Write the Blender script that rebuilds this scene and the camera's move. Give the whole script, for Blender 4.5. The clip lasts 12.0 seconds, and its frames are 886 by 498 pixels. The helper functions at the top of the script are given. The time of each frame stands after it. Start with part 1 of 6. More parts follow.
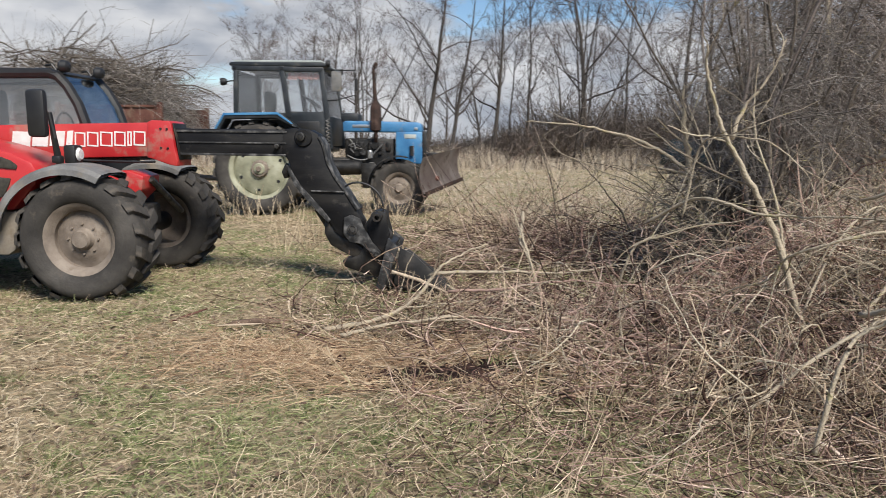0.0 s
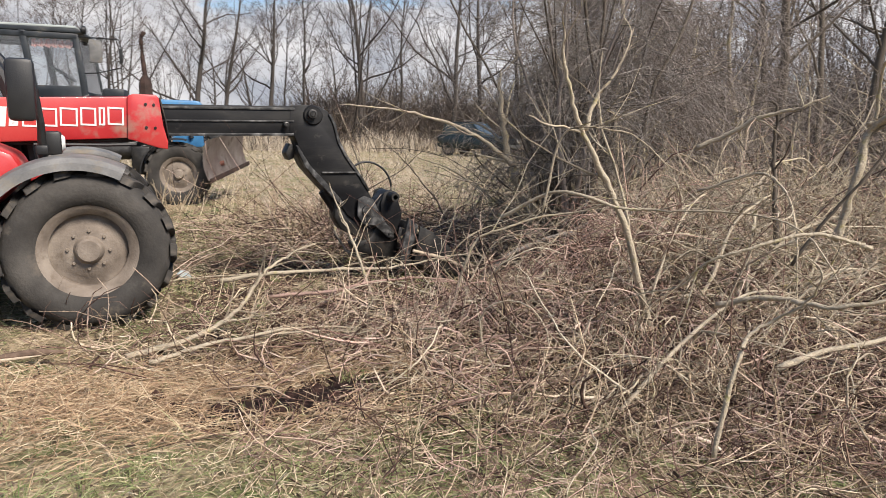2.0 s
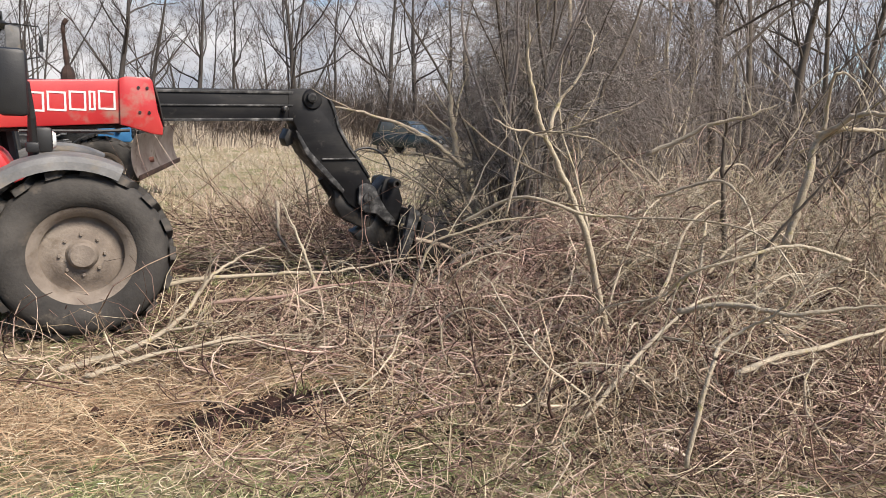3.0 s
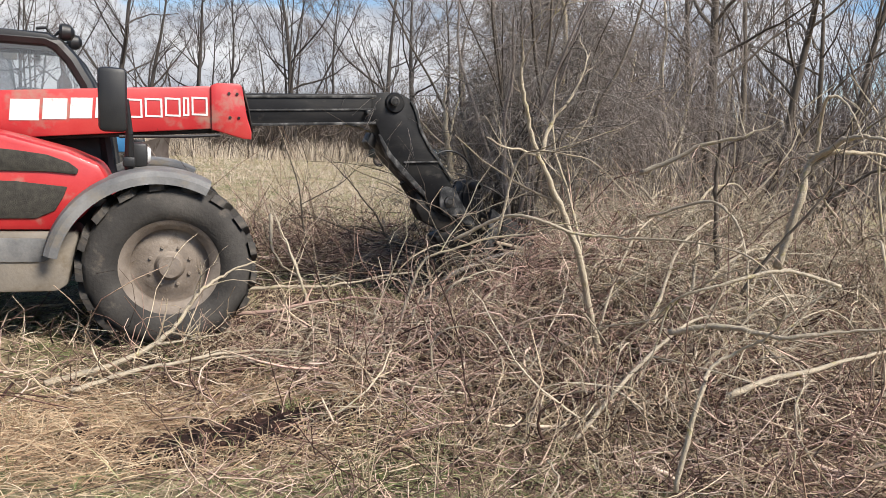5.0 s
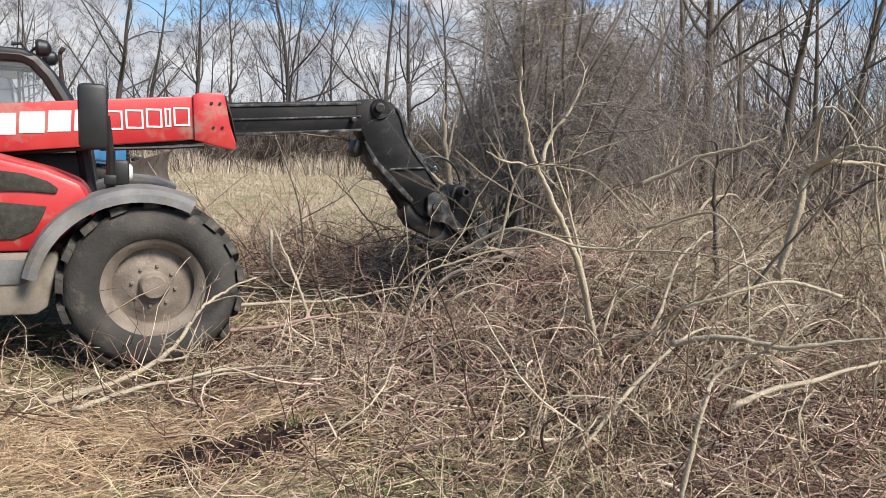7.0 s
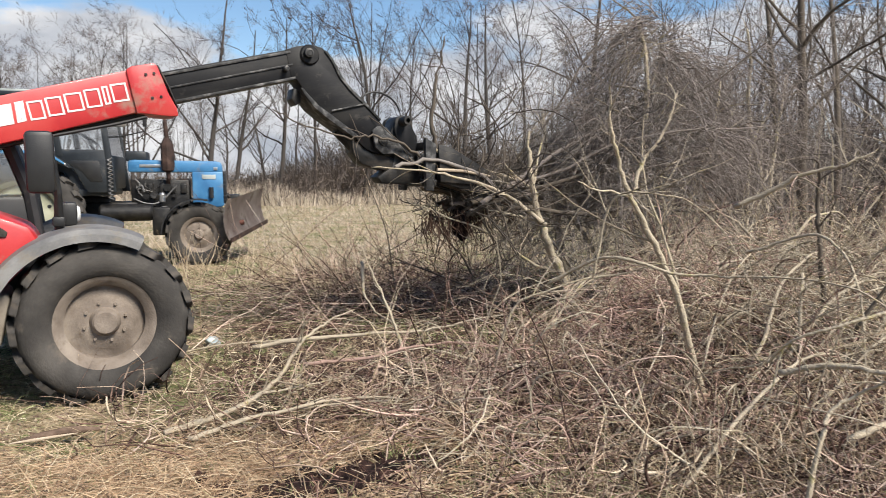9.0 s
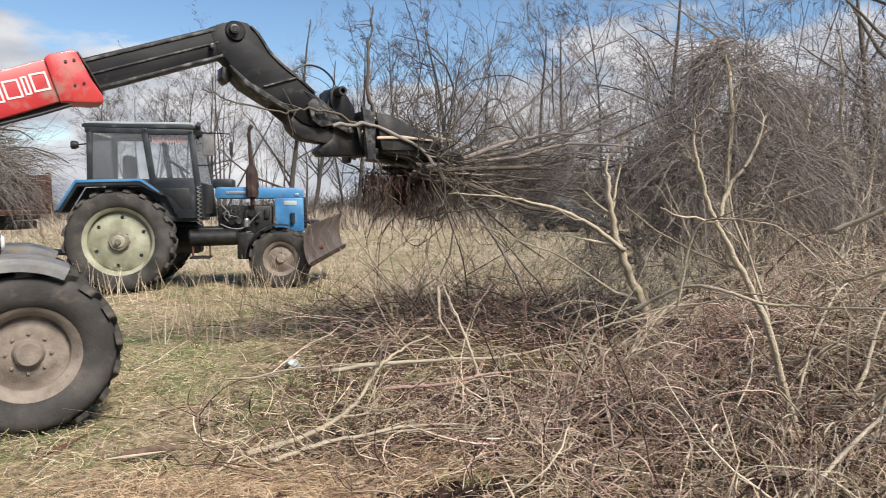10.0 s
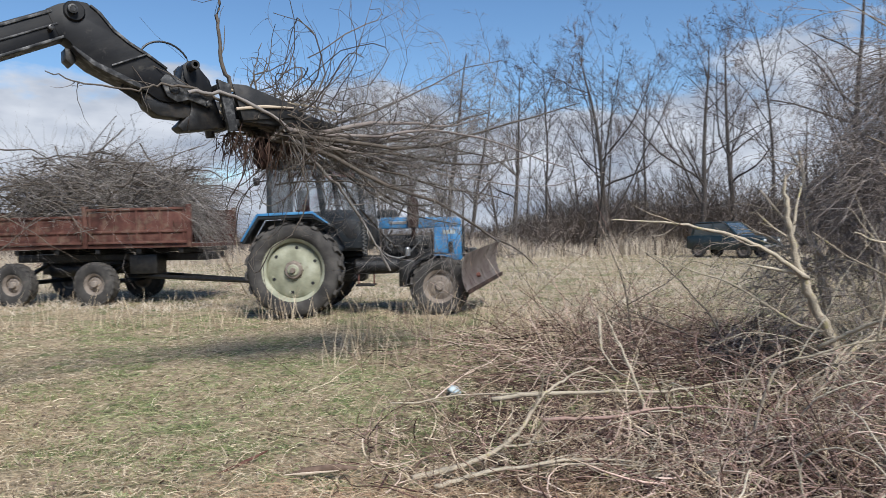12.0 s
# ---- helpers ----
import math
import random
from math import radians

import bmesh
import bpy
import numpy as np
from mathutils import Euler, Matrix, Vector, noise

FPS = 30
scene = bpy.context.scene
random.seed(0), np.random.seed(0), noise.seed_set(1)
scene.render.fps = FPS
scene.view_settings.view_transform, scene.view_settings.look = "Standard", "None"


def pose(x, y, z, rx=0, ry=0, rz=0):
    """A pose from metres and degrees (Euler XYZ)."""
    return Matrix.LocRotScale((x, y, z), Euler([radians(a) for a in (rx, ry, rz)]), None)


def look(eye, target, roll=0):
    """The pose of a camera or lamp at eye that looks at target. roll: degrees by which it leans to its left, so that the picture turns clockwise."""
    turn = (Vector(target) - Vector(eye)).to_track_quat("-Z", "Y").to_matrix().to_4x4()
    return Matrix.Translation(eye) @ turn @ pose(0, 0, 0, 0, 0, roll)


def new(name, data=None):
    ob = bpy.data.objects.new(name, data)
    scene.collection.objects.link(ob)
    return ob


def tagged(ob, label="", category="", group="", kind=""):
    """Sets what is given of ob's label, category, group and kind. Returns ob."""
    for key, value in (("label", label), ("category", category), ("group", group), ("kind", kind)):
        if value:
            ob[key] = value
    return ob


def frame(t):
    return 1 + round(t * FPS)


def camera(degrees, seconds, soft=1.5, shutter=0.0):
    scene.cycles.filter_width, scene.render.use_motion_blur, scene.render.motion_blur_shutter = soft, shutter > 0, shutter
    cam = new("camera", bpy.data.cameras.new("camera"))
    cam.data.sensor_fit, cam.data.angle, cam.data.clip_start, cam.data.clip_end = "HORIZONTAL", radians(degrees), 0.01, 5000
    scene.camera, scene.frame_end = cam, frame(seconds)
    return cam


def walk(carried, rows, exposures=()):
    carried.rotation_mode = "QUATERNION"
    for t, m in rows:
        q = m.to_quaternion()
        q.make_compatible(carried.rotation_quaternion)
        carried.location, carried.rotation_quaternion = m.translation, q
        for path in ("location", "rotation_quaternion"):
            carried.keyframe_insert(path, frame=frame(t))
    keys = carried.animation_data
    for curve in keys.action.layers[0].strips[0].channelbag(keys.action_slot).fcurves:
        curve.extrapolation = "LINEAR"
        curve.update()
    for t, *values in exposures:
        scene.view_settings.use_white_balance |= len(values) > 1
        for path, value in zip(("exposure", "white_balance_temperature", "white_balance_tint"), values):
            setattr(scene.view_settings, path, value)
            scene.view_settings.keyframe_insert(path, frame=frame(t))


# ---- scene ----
cam = camera(65.0, 12.0, soft=0.55, shutter=0.4)
PATH = [
    (0, (0.443, -0.951, 1.272), (0.453, 1.027, 0.976), 0.5),
    (0.5, (0.33, -0.811, 1.295), (0.523, 1.154, 0.978), 0.7),
    (1, (0.247, -0.689, 1.303), (0.604, 1.251, 0.971), 0.6),
    (1.5, (0.213, -0.549, 1.298), (0.71, 1.358, 0.959), 0.6),
    (2, (0.128, -0.431, 1.31), (0.765, 1.434, 0.968), 1.1),
    (2.5, (0.028, -0.321, 1.327), (0.777, 1.501, 0.981), 1.5),
    (3, (0.027, -0.279, 1.326), (0.846, 1.513, 0.985), 2.2),
    (5, (0.052, -0.271, 1.347), (0.884, 1.523, 1.043), 3.0),
    (5.5, (0.051, -0.272, 1.343), (0.886, 1.523, 1.056), 2.9),
    (6, (0.049, -0.269, 1.344), (0.886, 1.526, 1.066), 2.8),
    (6.5, (0.045, -0.27, 1.347), (0.887, 1.523, 1.074), 2.6),
    (8.5, (-0.009, -0.3, 1.385), (0.704, 1.554, 1.154), 0.2),
    (9, (-0.031, -0.29, 1.392), (0.588, 1.602, 1.191), 0.0),
    (9.5, (-0.042, -0.277, 1.397), (0.473, 1.649, 1.232), 0.1),
    (10, (-0.047, -0.28, 1.407), (0.368, 1.672, 1.275), -0.3),
    (10.5, (-0.058, -0.281, 1.419), (0.264, 1.691, 1.316), -0.4),
    (11, (-0.064, -0.282, 1.421), (0.166, 1.703, 1.343), -0.7),
    (11.5, (-0.068, -0.277, 1.421), (0.055, 1.718, 1.36), -1.0),
    (12, (-0.086, -0.275, 1.416), (-0.109, 1.724, 1.368), -1.2),
]
walk(cam, [(t, look(eye, target, roll)) for t, eye, target, roll in PATH], [(0, 0.09, 6550, 10), (1.5, 0.29, 6800, 12), (2.5, 0.38, 6850, 13), (6.5, 0.42, 6550, 10), (8.5, 0.4, 6700, 10), (10.5, 0.3, 6650, 11), (12, 0.14, 6030, 10)])

# ---- daylight ----
SUN_ELEVATION, SUN_AZIMUTH = 46.0, 152.0        # degrees; azimuth clockwise from +y
world = bpy.data.worlds.new("sky")
scene.world = world
world.use_nodes = True


def build_sky():
    nt = world.node_tree
    nt.nodes.clear()
    N, L = nt.nodes.new, nt.links.new
    out, bg = N("ShaderNodeOutputWorld"), N("ShaderNodeBackground")
    sky = N("ShaderNodeTexSky")
    sky.sky_type, sky.sun_disc = "NISHITA", False
    sky.sun_elevation, sky.sun_rotation = radians(SUN_ELEVATION), radians(SUN_AZIMUTH)
    sky.air_density, sky.dust_density, sky.ozone_density = 1.0, 0.1, 2.0
    co, mp = N("ShaderNodeTexCoord"), N("ShaderNodeMapping")
    mp.inputs["Scale"].default_value = (1.6, 1.6, 4.2)
    mp.inputs["Location"].default_value = (0.35, 0.1, 0.0)
    big, fine = N("ShaderNodeTexNoise"), N("ShaderNodeTexNoise")
    big.inputs["Scale"].default_value, big.inputs["Detail"].default_value = 1.7, 7
    big.inputs["Roughness"].default_value = 0.55
    fine.inputs["Scale"].default_value, fine.inputs["Detail"].default_value = 5.0, 5
    sep = N("ShaderNodeSeparateXYZ")
    band = N("ShaderNodeMapRange")               # clouds gather low over the woods
    for n, v in zip(("From Min", "From Max", "To Min", "To Max"), (0.13, 0.30, 0.22, -0.2)):
        band.inputs[n].default_value = v
    add = N("ShaderNodeMath")
    ramp = N("ShaderNodeValToRGB")
    ramp.color_ramp.elements[0].position, ramp.color_ramp.elements[1].position = 0.53, 0.6
    shade = N("ShaderNodeValToRGB")
    shade.color_ramp.elements[0].position, shade.color_ramp.elements[1].position = 0.36, 0.66
    shade.color_ramp.elements[0].color = (5.0, 5.5, 6.4, 1)
    shade.color_ramp.elements[1].color = (9.1, 9.3, 9.7, 1)
    mix = N("ShaderNodeMixRGB")
    L(co.outputs["Generated"], mp.inputs["Vector"])
    L(mp.outputs[0], big.inputs["Vector"])
    L(mp.outputs[0], fine.inputs["Vector"])
    L(co.outputs["Generated"], sep.inputs[0])
    L(sep.outputs["Z"], band.inputs["Value"])
    L(big.outputs["Fac"], add.inputs[0])
    L(band.outputs[0], add.inputs[1])
    L(add.outputs[0], ramp.inputs["Fac"])
    L(fine.outputs["Fac"], shade.inputs["Fac"])
    L(ramp.outputs["Color"], mix.inputs["Fac"])
    hue = N("ShaderNodeHueSaturation")
    hue.inputs["Saturation"].default_value, hue.inputs["Value"].default_value = 1.12, 1.55
    L(sky.outputs["Color"], hue.inputs["Color"])
    L(hue.outputs["Color"], mix.inputs["Color1"])
    L(shade.outputs["Color"], mix.inputs["Color2"])
    L(mix.outputs["Color"], bg.inputs["Color"])
    bg.inputs["Strength"].default_value = 0.072
    L(bg.outputs[0], out.inputs["Surface"])


build_sky()
sun = new("sun", bpy.data.lights.new("sun", "SUN"))
sun.data.energy, sun.data.angle, sun.data.color = 5.7, radians(20), (1.0, 0.95, 0.87)
_a, _e = radians(SUN_AZIMUTH), radians(SUN_ELEVATION)
sun.matrix_world = look((40 * math.sin(_a) * math.cos(_e), 40 * math.cos(_a) * math.cos(_e), 40 * math.sin(_e)), (0, 0, 0))


# ---- materials ----
def surface(name, colours, scale=6.0, fine=70.0, rough=0.8, metal=0.0, bump=0.3, vary="", coat=0.0, dirt=None, stretch=(1, 1, 1), patch=None):
    """Colours blended by two scales of noise; vary: 'island' or 'object' picks along the colours for each piece."""
    m = bpy.data.materials.new(name)
    m.use_nodes = True
    nt = m.node_tree
    N, L = nt.nodes.new, nt.links.new
    b = nt.nodes["Principled BSDF"]
    co, mp = N("ShaderNodeTexCoord"), N("ShaderNodeMapping")
    mp.inputs["Scale"].default_value = stretch
    L(co.outputs["Object"], mp.inputs["Vector"])
    n1, n2 = N("ShaderNodeTexNoise"), N("ShaderNodeTexNoise")
    n1.inputs["Scale"].default_value, n1.inputs["Detail"].default_value = scale, 4
    n2.inputs["Scale"].default_value, n2.inputs["Detail"].default_value = fine, 3
    for n in (n1, n2):
        L(mp.outputs[0], n.inputs["Vector"])
    blend = N("ShaderNodeMath")
    blend.operation = "MULTIPLY_ADD"
    L(n2.outputs["Fac"], blend.inputs[0])
    blend.inputs[1].default_value = 0.35
    if vary:
        src = N("ShaderNodeNewGeometry") if vary == "island" else N("ShaderNodeObjectInfo")
        half = N("ShaderNodeMath")
        half.operation = "MULTIPLY_ADD"
        half.inputs[1].default_value = 0.75
        L(src.outputs["Random Per Island" if vary == "island" else "Random"], half.inputs[0])
        less = N("ShaderNodeMath")
        less.operation = "MULTIPLY_ADD"
        less.inputs[1].default_value, less.inputs[2].default_value = 0.25, -0.05
        L(n1.outputs["Fac"], less.inputs[0])
        L(less.outputs[0], half.inputs[2])
        L(half.outputs[0], blend.inputs[2])
        shift = -0.1
    else:
        wide = N("ShaderNodeMapRange")
        wide.inputs["From Min"].default_value, wide.inputs["From Max"].default_value = 0.3, 0.7
        L(n1.outputs["Fac"], wide.inputs["Value"])
        L(wide.outputs[0], blend.inputs[2])
        shift = -0.17
    off = N("ShaderNodeMath")
    off.inputs[1].default_value = shift
    L(blend.outputs[0], off.inputs[0])
    ramp = N("ShaderNodeValToRGB")
    els = ramp.color_ramp.elements
    while len(els) < len(colours):
        els.new(0.5)
    for k, c in enumerate(colours):
        els[k].position, els[k].color = k / max(1, len(colours) - 1), (*c, 1)
    L(off.outputs[0], ramp.inputs["Fac"])
    last = ramp.outputs["Color"]
    if patch:                                    # drifts of differently aged growth: scale, then tints
        pn, pr, pm = N("ShaderNodeTexNoise"), N("ShaderNodeValToRGB"), N("ShaderNodeMixRGB")
        pn.inputs["Scale"].default_value, pn.inputs["Detail"].default_value = patch[0], 4
        L(co.outputs["Object"], pn.inputs["Vector"])
        pe = pr.color_ramp.elements
        while len(pe) < len(patch) - 1:
            pe.new(0.5)
        for k, c in enumerate(patch[1:]):
            pe[k].position, pe[k].color = 0.34 + 0.32 * k / (len(patch) - 2), (*c, 1)
        pm.blend_type = "MULTIPLY"
        pm.inputs["Fac"].default_value = 1.0
        L(pn.outputs["Fac"], pr.inputs["Fac"])
        L(last, pm.inputs["Color1"])
        L(pr.outputs["Color"], pm.inputs["Color2"])
        last = pm.outputs["Color"]
    if dirt:
        d = N("ShaderNodeTexNoise")
        d.inputs["Scale"].default_value, d.inputs["Detail"].default_value = dirt[1], 6
        d.inputs["Roughness"].default_value = 0.65
        L(co.outputs["Object"], d.inputs["Vector"])
        dr = N("ShaderNodeValToRGB")
        dr.color_ramp.elements[0].position, dr.color_ramp.elements[1].position = dirt[2], dirt[2] + 0.18
        L(d.outputs["Fac"], dr.inputs["Fac"])
        mx = N("ShaderNodeMixRGB")
        mx.inputs["Color2"].default_value = (*dirt[0], 1)
        L(dr.outputs["Color"], mx.inputs["Fac"])
        L(last, mx.inputs["Color1"])
        last = mx.outputs["Color"]
        rr = N("ShaderNodeMapRange")
        rr.inputs["To Min"].default_value, rr.inputs["To Max"].default_value = rough, min(1.0, rough + 0.4)
        L(dr.outputs["Color"], rr.inputs["Value"])
        L(rr.outputs[0], b.inputs["Roughness"])
    else:
        b.inputs["Roughness"].default_value = rough
    L(last, b.inputs["Base Color"])
    b.inputs["Metallic"].default_value = metal
    b.inputs["Coat Weight"].default_value = coat
    b.inputs["Specular IOR Level"].default_value = 0.25 if rough > 0.52 else 0.5
    if bump:
        bp = N("ShaderNodeBump")
        bp.inputs["Strength"].default_value, bp.inputs["Distance"].default_value = bump, 0.01
        L(n2.outputs["Fac"], bp.inputs["Height"])
        L(bp.outputs[0], b.inputs["Normal"])
    return m


def glass(name, tint, rough=0.05, sheen=0.0):
    m = bpy.data.materials.new(name)
    m.use_nodes = True
    nt = m.node_tree
    nt.nodes.clear()
    N, L = nt.nodes.new, nt.links.new
    out, mix, tr, gl, fr = (N("ShaderNode" + k) for k in ("OutputMaterial", "MixShader", "BsdfTransparent", "BsdfGlossy", "Fresnel"))
    tr.inputs["Color"].default_value = (*tint, 1)
    gl.inputs["Roughness"].default_value = rough
    fr.inputs["IOR"].default_value = 1.6
    no = N("ShaderNodeTexNoise")
    no.inputs["Scale"].default_value = 9.0
    add = N("ShaderNodeMath")
    add.operation = "MULTIPLY_ADD"
    add.inputs[1].default_value = 0.12
    L(no.outputs["Fac"], add.inputs[0])
    more = N("ShaderNodeMath")
    more.inputs[1].default_value = sheen
    L(fr.outputs[0], more.inputs[0])
    L(more.outputs[0], add.inputs[2])
    L(add.outputs[0], mix.inputs[0])
    L(tr.outputs[0], mix.inputs[1])
    L(gl.outputs[0], mix.inputs[2])
    L(mix.outputs[0], out.inputs["Surface"])
    return m


DUST = (0.24, 0.2, 0.15)
RED = surface("red_paint", [(0.36, 0.014, 0.018), (0.43, 0.024, 0.026), (0.48, 0.05, 0.044)], 3, 90, 0.42, bump=0.04, coat=0.12, dirt=(DUST, 3.5, 0.57))
BLACK_STEEL = surface("black_boom_steel", [(0.005, 0.005, 0.006), (0.009, 0.009, 0.010), (0.022, 0.021, 0.02)], 5, 60, 0.55, metal=0.0, bump=0.03, dirt=((0.07, 0.064, 0.056), 11, 0.6), stretch=(0.5, 1, 2))
SCUFF = surface("scuffed_boom_edge", [(0.012, 0.012, 0.013), (0.04, 0.04, 0.04), (0.17, 0.165, 0.16)], 14, 90, 0.55, metal=0.1, bump=0.05)
DARK_STEEL = surface("greasy_dark_steel", [(0.01, 0.01, 0.01), (0.02, 0.019, 0.018), (0.05, 0.045, 0.04)], 9, 80, 0.5, metal=0.3, bump=0.2, dirt=((0.07, 0.055, 0.04), 8, 0.55))
PIN_STEEL = surface("worn_pin_steel", [(0.02, 0.02, 0.02), (0.05, 0.048, 0.046), (0.12, 0.115, 0.11)], 20, 90, 0.45, metal=0.6, bump=0.1)
RUBBER = surface("dusty_tyre_rubber", [(0.028, 0.026, 0.024), (0.05, 0.046, 0.042), (0.085, 0.078, 0.07)], 4, 60, 0.85, bump=0.35, dirt=((0.15, 0.125, 0.1), 5, 0.58))
RIM = surface("muddy_grey_rim", [(0.13, 0.105, 0.085), (0.2, 0.165, 0.135), (0.27, 0.23, 0.19)], 6, 70, 0.75, bump=0.3, dirt=((0.13, 0.1, 0.075), 9, 0.55))
CREAM_RIM = surface("cream_rim_paint", [(0.19, 0.19, 0.13), (0.28, 0.28, 0.2), (0.36, 0.36, 0.275)], 5, 60, 0.6, bump=0.15, dirt=((0.2, 0.17, 0.12), 7, 0.58))
GREY_PLASTIC = surface("weathered_grey_plastic", [(0.09, 0.09, 0.09), (0.145, 0.143, 0.14), (0.22, 0.215, 0.205)], 5, 80, 0.6, bump=0.15, dirt=((0.2, 0.17, 0.13), 6, 0.53))
GREY_SKIRT = surface("dusty_grey_skirt", [(0.15, 0.13, 0.105), (0.2, 0.175, 0.145), (0.26, 0.23, 0.19)], 4, 60, 0.7, bump=0.2, dirt=((0.16, 0.13, 0.095), 4, 0.55))
GRILLE = surface("dark_grille_mesh", [(0.03, 0.028, 0.024), (0.06, 0.055, 0.045)], 30, 300, 0.8, bump=0.5)
BLACK_PLASTIC = surface("black_plastic", [(0.008, 0.008, 0.009), (0.018, 0.018, 0.018)], 8, 120, 0.5, bump=0.1, dirt=((0.07, 0.063, 0.054), 7, 0.62))
WHITE_MARK = surface("worn_white_lettering", [(0.62, 0.6, 0.57), (0.78, 0.76, 0.73)], 14, 90, 0.5, bump=0.05, dirt=((0.5, 0.1, 0.09), 24, 0.62))
BLUE = surface("faded_blue_paint", [(0.03, 0.13, 0.28), (0.045, 0.18, 0.36), (0.085, 0.245, 0.42)], 4, 80, 0.45, bump=0.06, coat=0.1, dirt=((0.17, 0.18, 0.17), 5, 0.58))
CAB_DARK = surface("dark_cab_paint", [(0.007, 0.01, 0.013), (0.014, 0.018, 0.022), (0.03, 0.034, 0.038)], 5, 80, 0.5, bump=0.08, dirt=((0.12, 0.105, 0.085), 5, 0.6))
ROOF_PALE = surface("pale_roof_panel", [(0.3, 0.33, 0.32), (0.42, 0.45, 0.43)], 4, 60, 0.6, bump=0.1)
ENGINE = surface("oily_engine_black", [(0.004, 0.004, 0.004), (0.01, 0.009, 0.008), (0.026, 0.023, 0.02)], 12, 60, 0.5, metal=0.2, bump=0.5)
RUST = surface("rusty_red_steel", [(0.055, 0.025, 0.019), (0.1, 0.042, 0.032), (0.15, 0.075, 0.056)], 4, 60, 0.8, bump=0.3, dirt=((0.16, 0.11, 0.08), 5, 0.52))
DARK_RUST = surface("sooty_rust", [(0.02, 0.014, 0.012), (0.045, 0.027, 0.022), (0.08, 0.05, 0.04)], 8, 60, 0.8, bump=0.3)
BLADE = surface("worn_blade_steel", [(0.22, 0.17, 0.155), (0.31, 0.26, 0.235), (0.4, 0.36, 0.33)], 3, 40, 0.55, metal=0.35, bump=0.25, dirt=((0.12, 0.07, 0.05), 4, 0.55))
CHROME = surface("dull_lamp_metal", [(0.5, 0.5, 0.5), (0.65, 0.65, 0.65)], 8, 60, 0.3, metal=0.9, bump=0.05)
LAMP_GLASS = surface("headlamp_lens", [(0.5, 0.5, 0.48), (0.72, 0.72, 0.7)], 40, 120, 0.15, bump=0.2)
WINDOW = glass("cab_window_glass", (0.99, 1.0, 1.0), 0.08, 0.02)
WINDSHIELD = glass("windscreen_glass", (0.6, 0.76, 0.9), 0.03, 0.3)
CAR_GLASS = surface("sky_reflecting_car_glass", [(0.04, 0.055, 0.065), (0.07, 0.09, 0.1)], 2, 30, 0.05, bump=0.0, coat=1.0)
SEAT = surface("dark_seat_cloth", [(0.03, 0.03, 0.03), (0.07, 0.065, 0.06)], 10, 90, 0.9)
CURTAIN = surface("faded_red_fringe", [(0.35, 0.06, 0.06), (0.55, 0.3, 0.28), (0.7, 0.62, 0.6)], 30, 90, 0.9)
CAR_GREEN = surface("dark_green_car_paint", [(0.007, 0.016, 0.018), (0.012, 0.025, 0.027)], 3, 60, 0.35, bump=0.02, coat=0.3, dirt=((0.1, 0.09, 0.075), 3, 0.62))
# red-brown peat, its colour darkened to carry the hollow's deep shade
SOIL = surface("shade_deepened_peat", [(0.008, 0.005, 0.004), (0.02, 0.01, 0.008), (0.05, 0.024, 0.017)], 12, 60, 0.95, bump=0.8)
BARK = surface("grey_brown_bark", [(0.055, 0.045, 0.037), (0.095, 0.078, 0.062), (0.15, 0.125, 0.1)], 5, 60, 0.9, bump=0.6, vary="island", stretch=(1, 1, 0.4))
FAR_BARK = surface("distant_grey_bark", [(0.035, 0.03, 0.028), (0.06, 0.052, 0.047), (0.1, 0.085, 0.075)], 1, 12, 0.9, bump=0.2, vary="island")
TWIG_FAR = surface("distant_twigs", [(0.075, 0.06, 0.056), (0.12, 0.1, 0.092), (0.18, 0.15, 0.138)], 1, 12, 0.9, bump=0.0, vary="island")
UNDERGROWTH = surface("brown_undergrowth_stems", [(0.1, 0.08, 0.066), (0.16, 0.128, 0.106), (0.24, 0.193, 0.157)], 1, 12, 0.9, bump=0.0, vary="island")
TWIG = surface("dry_twig_bark", [(0.012, 0.008, 0.007), (0.05, 0.028, 0.023), (0.2, 0.13, 0.107), (0.5, 0.39, 0.315), (0.86, 0.755, 0.63)], 6, 60, 0.85, bump=0.3, vary="island", patch=(0.9, (0.86, 0.86, 0.8), (1.06, 0.93, 0.95), (1.0, 1.0, 0.86), (1.12, 1.05, 1.06), (0.8, 0.72, 0.7)))
GREY_TWIG = surface("grey_willow_twigs", [(0.065, 0.056, 0.05), (0.14, 0.123, 0.11), (0.24, 0.213, 0.19), (0.37, 0.33, 0.29)], 4, 60, 0.9, bump=0.2, vary="island")
RED_STEM = surface("reddish_vine_stems", [(0.11, 0.062, 0.05), (0.25, 0.155, 0.125), (0.44, 0.3, 0.245), (0.6, 0.46, 0.38)], 6, 60, 0.85, bump=0.2, vary="island")
LOG_BARK = surface("red_brown_log_bark", [(0.05, 0.036, 0.028), (0.12, 0.08, 0.058), (0.22, 0.16, 0.12)], 12, 80, 0.9, bump=0.6)
VINE = surface("dark_vine_bark", [(0.1, 0.083, 0.073), (0.205, 0.172, 0.152), (0.35, 0.3, 0.262)], 6, 60, 0.9, bump=0.3, vary="island")
BRANCH = surface("pale_branch_bark", [(0.12, 0.095, 0.07), (0.27, 0.22, 0.16), (0.44, 0.375, 0.28), (0.62, 0.545, 0.42)], 14, 90, 0.9, bump=1.0, vary="island", dirt=((0.36, 0.32, 0.1), 13, 0.57))
CUT_WOOD = surface("pale_split_wood", [(0.36, 0.28, 0.2), (0.52, 0.43, 0.33)], 18, 90, 0.8, bump=0.3)
